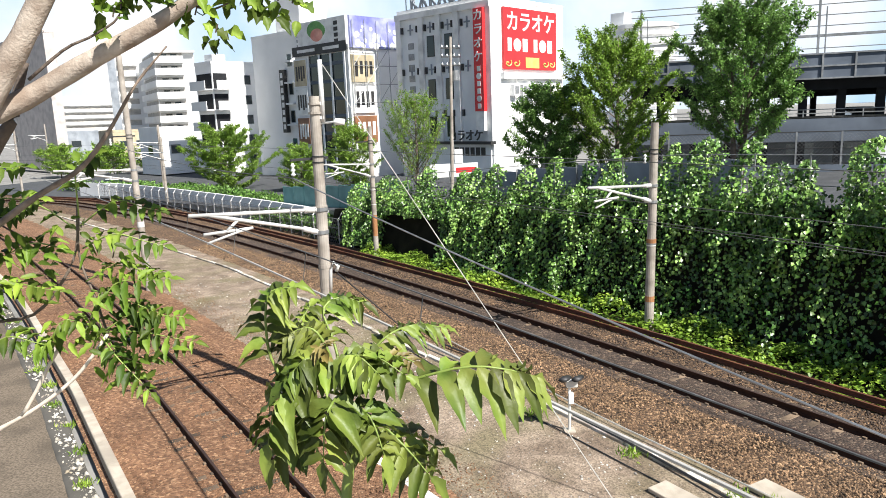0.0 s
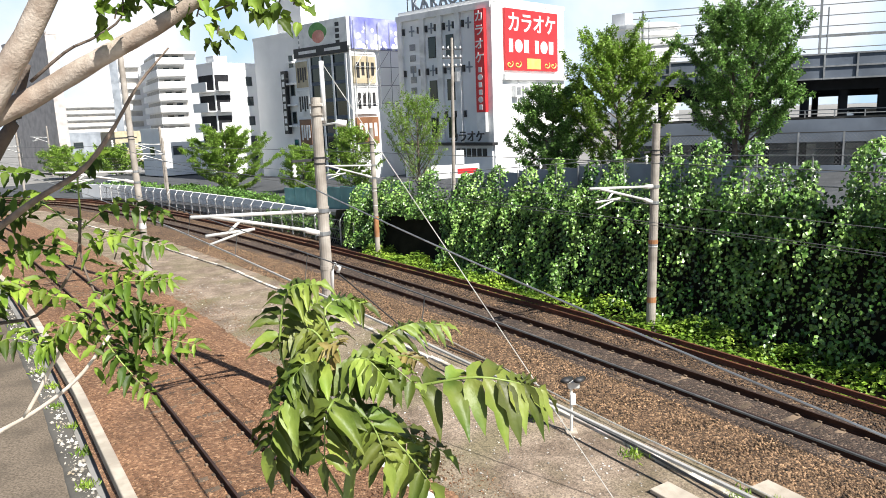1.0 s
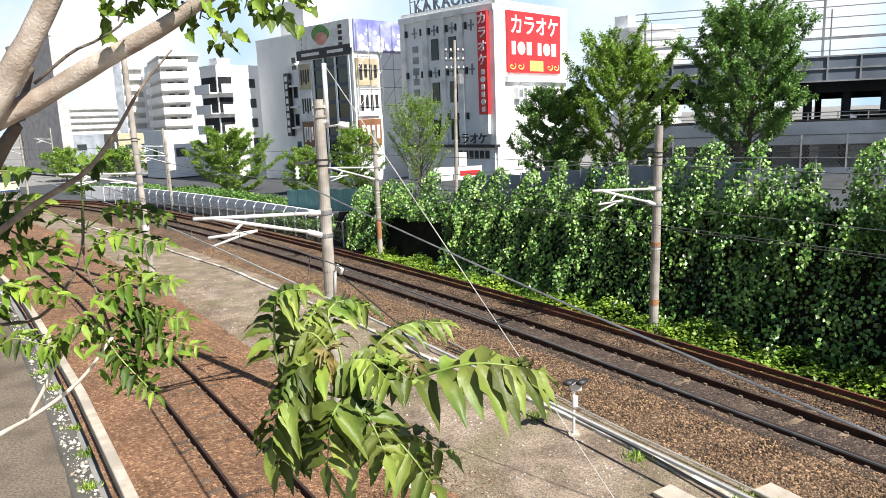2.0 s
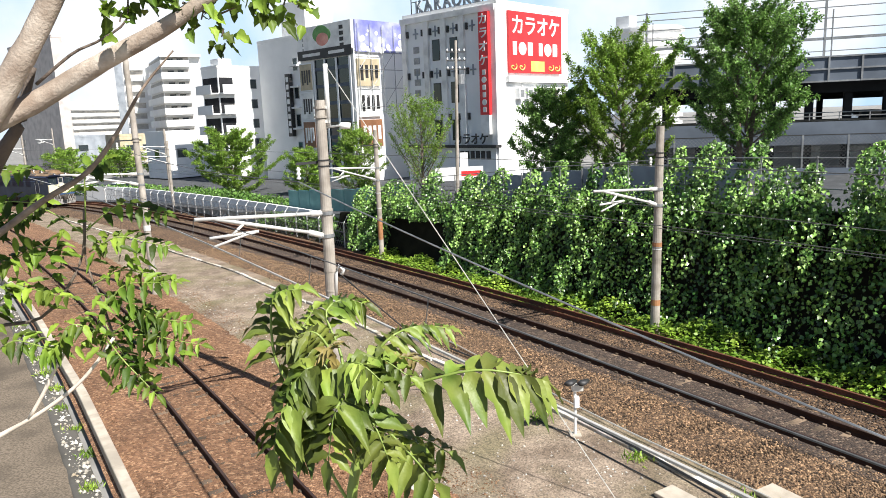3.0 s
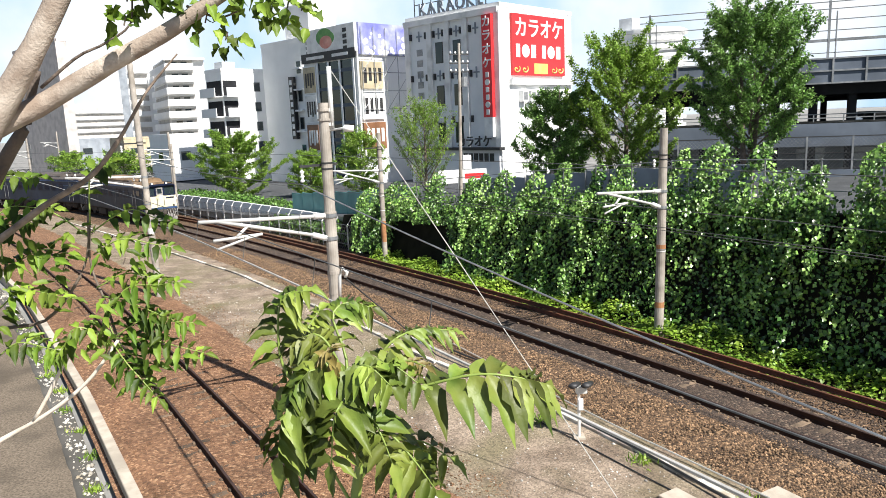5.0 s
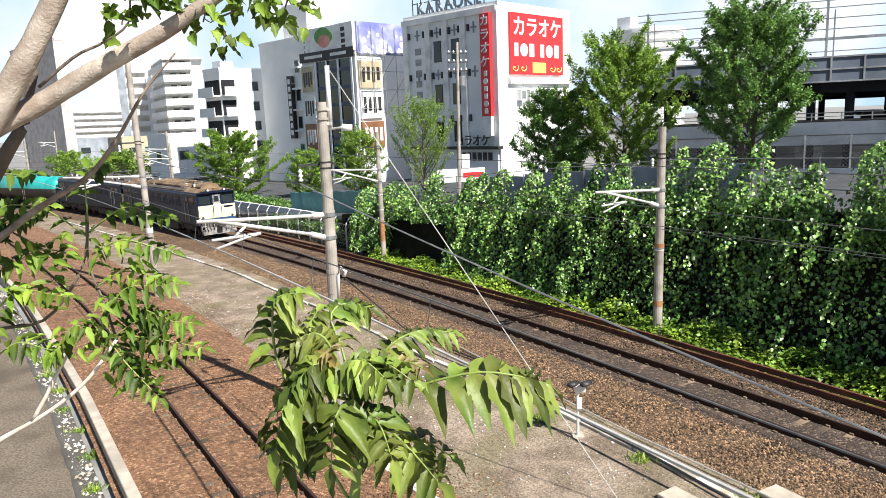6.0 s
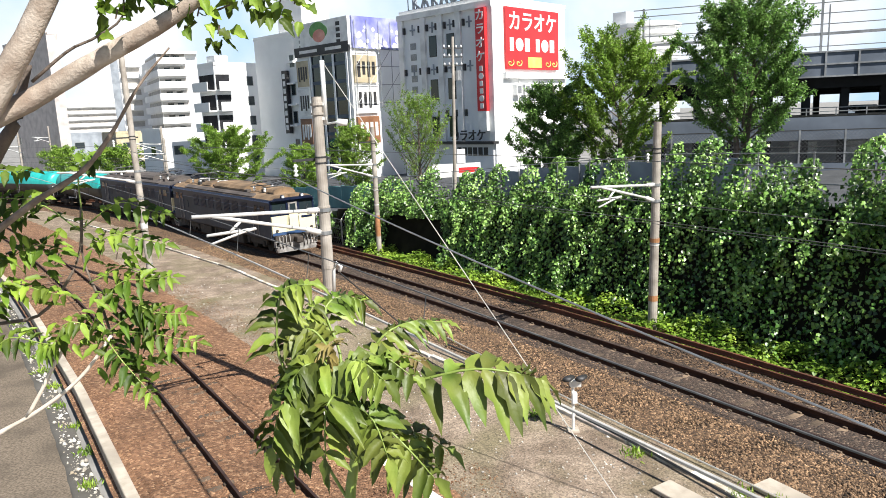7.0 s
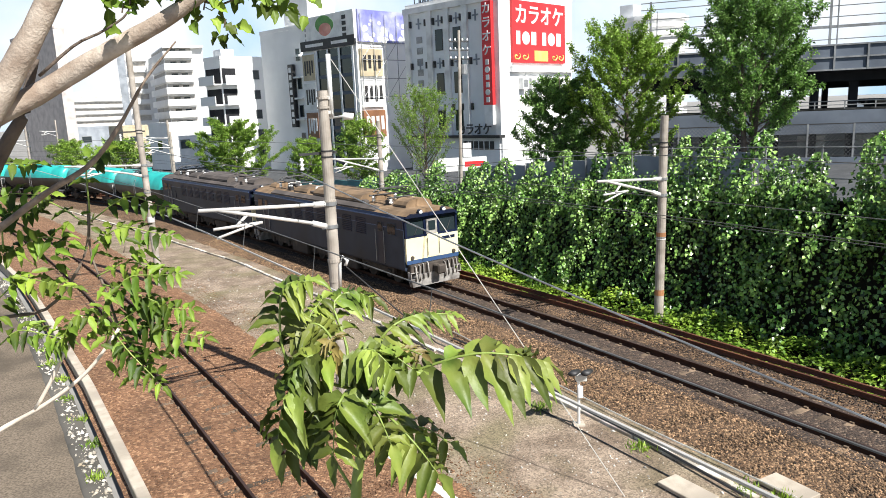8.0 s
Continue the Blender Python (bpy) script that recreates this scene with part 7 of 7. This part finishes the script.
for k, (c, nl) in enumerate([((-1.10, 2.58, 8.74), 9), ((-1.02, 2.6, 8.78), 9), ((-0.93, 2.6, 8.78), 10), ((-0.84, 2.6, 8.66), 4), ((-0.78, 2.62, 8.60), 5), ((-0.72, 2.62, 8.74), 8), ((-0.63, 2.62, 8.74), 8), ((-0.55, 2.62, 8.70), 7), ((-0.50, 2.62, 8.69), 5), ((-0.76, 2.62, 8.8), 9), ((-1.12, 2.58, 8.66), 4),
                            ((-1.57, 3.05, 7.86), 8), ((-1.45, 3.05, 7.72), 9), ((-1.7, 3.05, 7.72), 7), ((-1.5, 3.0, 7.55), 9), ((-1.38, 3.0, 7.45), 10), ((-1.3, 3.0, 7.36), 8), ((-1.5, 3.0, 7.3), 8), ((-1.42, 2.98, 7.24), 6), ((-1.95, 3.0, 7.72), 7), ((-2.0, 2.95, 7.55), 6), ((-1.82, 3.0, 7.8), 8), ((-1.62, 3.0, 7.42), 9), ((-1.9, 3.0, 7.4), 6), ((-1.36, 3.0, 7.3), 8), ((-1.86, 3.0, 7.62), 8)]):
    ld = broad_leaves(near_tree, nt([c])[0], nl + 4, 0.036 if c[2] > 8.5 else 0.06, 0.066 if c[2] > 8.5 else 0.08, 70 + k, "leaf_bough", 1.0 if c[2] > 8.5 else 0.58, 0.0 if c[2] > 8.5 else 0.6)
    near_fronds.append((ld, Vector(nt([c])[0])))

# tall shoot with large pinnate leaves right before the camera
sapling = thing("sapling", "tall young shoot with large drooping pinnate leaves", "sapling", Matrix.Translation((-0.45, 2.25, -0.3)))


def sp(pts):
    return [(x + 0.45, y - 2.25, z + 0.3) for x, y, z in pts]


wood("stem", sp([(-0.45, 2.25, -0.4), (-0.44, 2.25, 3.0), (-0.40, 2.22, 6.0), (-0.368, 2.2, 6.92), (-0.332, 2.2, 7.19), (-0.342, 2.2, 7.39), (-0.353, 2.2, 7.45)]), 0.03, 0.009, "stalk", sapling, 26, "smooth green stem")
wood("side_stem", sp([(-0.335, 2.2, 7.15), (-0.25, 2.15, 7.22), (-0.17, 2.12, 7.31)]), 0.007, 0.004, "stalk", sapling, 8)
wood("side_stem", sp([(-0.36, 2.2, 7.0), (-0.43, 2.2, 7.15), (-0.46, 2.2, 7.25)]), 0.006, 0.004, "stalk", sapling, 8)
SAP_FRONDS = [
    ([(-0.323, 2.2, 7.388), (-0.165, 2.1, 7.46), (0.048, 2.05, 7.526), (0.186, 2.05, 7.512), (0.275, 2.1, 7.465)], 9, 0.165, 0.068, 1.0, 0.55),
    ([(-0.331, 2.2, 7.408), (-0.279, 2.2, 7.503), (-0.2, 2.2, 7.596), (-0.112, 2.3, 7.601), (-0.008, 2.35, 7.578)], 7, 0.13, 0.042, 0.9, 0.35),
    ([(-0.359, 2.2, 7.409), (-0.376, 2.3, 7.511), (-0.423, 2.35, 7.638), (-0.37, 2.4, 7.673), (-0.292, 2.4, 7.65)], 7, 0.13, 0.042, 0.9, 0.3),
    ([(-0.437, 2.2, 7.353), (-0.557, 2.2, 7.495), (-0.572, 2.2, 7.649), (-0.545, 2.2, 7.751), (-0.47, 2.2, 7.765)], 8, 0.14, 0.045, 0.9, 0.15),
    ([(-0.342, 2.2, 7.388), (-0.438, 2.05, 7.473), (-0.515, 2.0, 7.451), (-0.552, 2.0, 7.316)], 7, 0.16, 0.055, 0.9, 0.2),
    ([(-0.351, 2.2, 7.389), (-0.345, 2.0, 7.462), (-0.365, 1.95, 7.422), (-0.381, 1.95, 7.29)], 7, 0.16, 0.05, 0.7, 0.15),
    ([(-0.326, 2.2, 7.348), (-0.233, 2.1, 7.34), (-0.137, 2.05, 7.255), (-0.07, 2.05, 7.157)], 6, 0.16, 0.052, 0.8, 0.2),
    ([(-0.333, 2.2, 7.388), (-0.262, 2.2, 7.483), (-0.164, 2.15, 7.535), (-0.099, 2.1, 7.532)], 8, 0.075, 0.026, 0.5, 0.4),
    ([(-0.345, 2.2, 7.42), (-0.40, 2.1, 7.52), (-0.44, 2.05, 7.56), (-0.5, 2.02, 7.5)], 7, 0.13, 0.05, 0.9, 0.3),
    ([(-0.337, 2.2, 7.228), (-0.253, 2.3, 7.2), (-0.13, 2.3, 7.2), (-0.03, 2.3, 7.14)], 5, 0.13, 0.052, 0.9, 0.25),
    ([(-0.36, 2.2, 7.42), (-0.46, 2.25, 7.55), (-0.50, 2.3, 7.6), (-0.46, 2.35, 7.66)], 6, 0.13, 0.05, 0.9, 0.2),
    ([(-0.35, 2.2, 7.4), (-0.37, 2.15, 7.5), (-0.39, 2.1, 7.58), (-0.36, 2.05, 7.62)], 8, 0.075, 0.026, 0.6, 0.4),
    ([(-0.345, 2.2, 7.3), (-0.44, 2.12, 7.36), (-0.52, 2.1, 7.33), (-0.56, 2.1, 7.22)], 6, 0.16, 0.055, 0.9, 0.2),
    ([(-0.35, 2.22, 7.35), (-0.43, 2.3, 7.45), (-0.53, 2.35, 7.47), (-0.60, 2.35, 7.38)], 7, 0.15, 0.055, 0.9, 0.2),
    ([(-0.345, 2.2, 7.38), (-0.30, 2.12, 7.5), (-0.22, 2.08, 7.56), (-0.12, 2.05, 7.5)], 8, 0.13, 0.05, 0.9, 0.3),
    ([(-0.34, 2.2, 7.36), (-0.30, 2.05, 7.42), (-0.24, 1.98, 7.40), (-0.2, 1.95, 7.3)], 6, 0.15, 0.05, 0.8, 0.2),
    ([(-0.355, 2.2, 7.43), (-0.40, 2.2, 7.56), (-0.45, 2.2, 7.62), (-0.52, 2.2, 7.6)], 6, 0.13, 0.045, 0.9, 0.2),
    ([(-0.35, 2.2, 7.4), (-0.33, 2.1, 7.53), (-0.27, 2.02, 7.58), (-0.2, 2.0, 7.52)], 7, 0.13, 0.05, 0.9, 0.3),
]
sap_fronds = []
for k, (c, pr, ln, wd, dr, lean) in enumerate(SAP_FRONDS):
    if k in (1, 2, 3, 10, 16):
        ln, pr, lean = ln * 0.82, pr + 3, lean + 0.2
    if k in (4, 5, 6, 8, 12, 13, 14, 15, 17):
        ln, wd, pr = ln * 0.8, wd * 1.12, pr + 1
    ld = frond(sapling, sp(c), pr, ln, wd, dr, 90 + k, r=0.0065, lean=lean, up=(0, -0.45, 0.9), start=0.3, mat="leaf_young" if k in (7, 11) else "leaf_near")
    sap_fronds.append((ld.parent, Vector(sp(c[:1])[0])))
low = thing("sapling", "low leafy shoot tips beside the tall shoot", "sapling", Matrix.Translation((0.1, 2.1, -0.3)))
wood("stem", [(0, 0, -0.1), (0.02, 0, 4.0), (0.03, 0, 6.9)], 0.02, 0.006, "stalk", low, 12)
for k, (dx, dz) in enumerate(((0.16, 0.08), (-0.16, 0.06), (0.08, 0.12))):
    frond(low, [(0.03, 0, 6.88), (0.03 + dx * 0.5, 0, 6.95 + dz), (0.03 + dx, 0, 6.95 + dz), (0.03 + dx * 1.7, 0, 6.9)], 5, 0.13, 0.05, 0.8, 120 + k, up=(0, -0.4, 0.9))


# ---- what moves ----
# the train gathers speed gently; distance of its front along the main line
def front_at(t):
    return 46.4 + 14.81 * (8.0 - t) - 0.312 * (8.0 - t) ** 2


def along(s, wheelbase, overhang):
    a, _, _ = MAIN.at(s + overhang)
    b, _, _ = MAIN.at(s + overhang + wheelbase)
    d = b - a
    h = math.atan2(d.y, d.x) - math.pi / 2
    return Matrix.Translation(a) @ Matrix.Rotation(h, 4, "Z") @ Matrix.Translation((0, -overhang, 0))


def sway(pivot, t, k, gain):
    """A leaf turning about its foot in the gusty wind."""
    gust = math.exp(-((t - 4.5) / 0.28) ** 2) + 0.55 * math.exp(-((t - 0.75) / 0.25) ** 2)
    a = radians(gain) * (0.5 * math.sin(2.1 * t + k * 1.7) + 0.35 * math.sin(5.3 * t + k * 0.9)) + radians(gain) * gust * (2.2 + 1.8 * math.sin(k * 2.3 + 0.6))
    b = radians(gain) * 0.5 * math.sin(3.1 * t + k * 2.9) + radians(gain * 3.2) * gust * math.cos(k * 1.3)
    return Matrix.Translation(pivot) @ Euler((b, a, 0.5 * a)).to_matrix().to_4x4() @ Matrix.Translation(-pivot)


def motions():
    times = [k * 0.25 for k in range(33)]
    for ob, back, wb, oh in [(loco_1, 0.0, 11.0, 3.5), (loco_2, 18.6, 11.0, 3.5)] + [(w, 37.25 + 13.6 * k, 9.0, 2.3) for k, w in enumerate(tanks)]:
        walk(ob, [(t, along(front_at(t) + back, wb, oh)) for t in times])
    for k, (ob, pivot) in enumerate(sap_fronds):
        walk(ob, [(t, sway(pivot, t, k, 4.5)) for t in times])
    for k, (ob, pivot) in enumerate(near_fronds):
        walk(ob, [(t, sway(pivot, t, k + 20, 3.5)) for t in times])


motions()
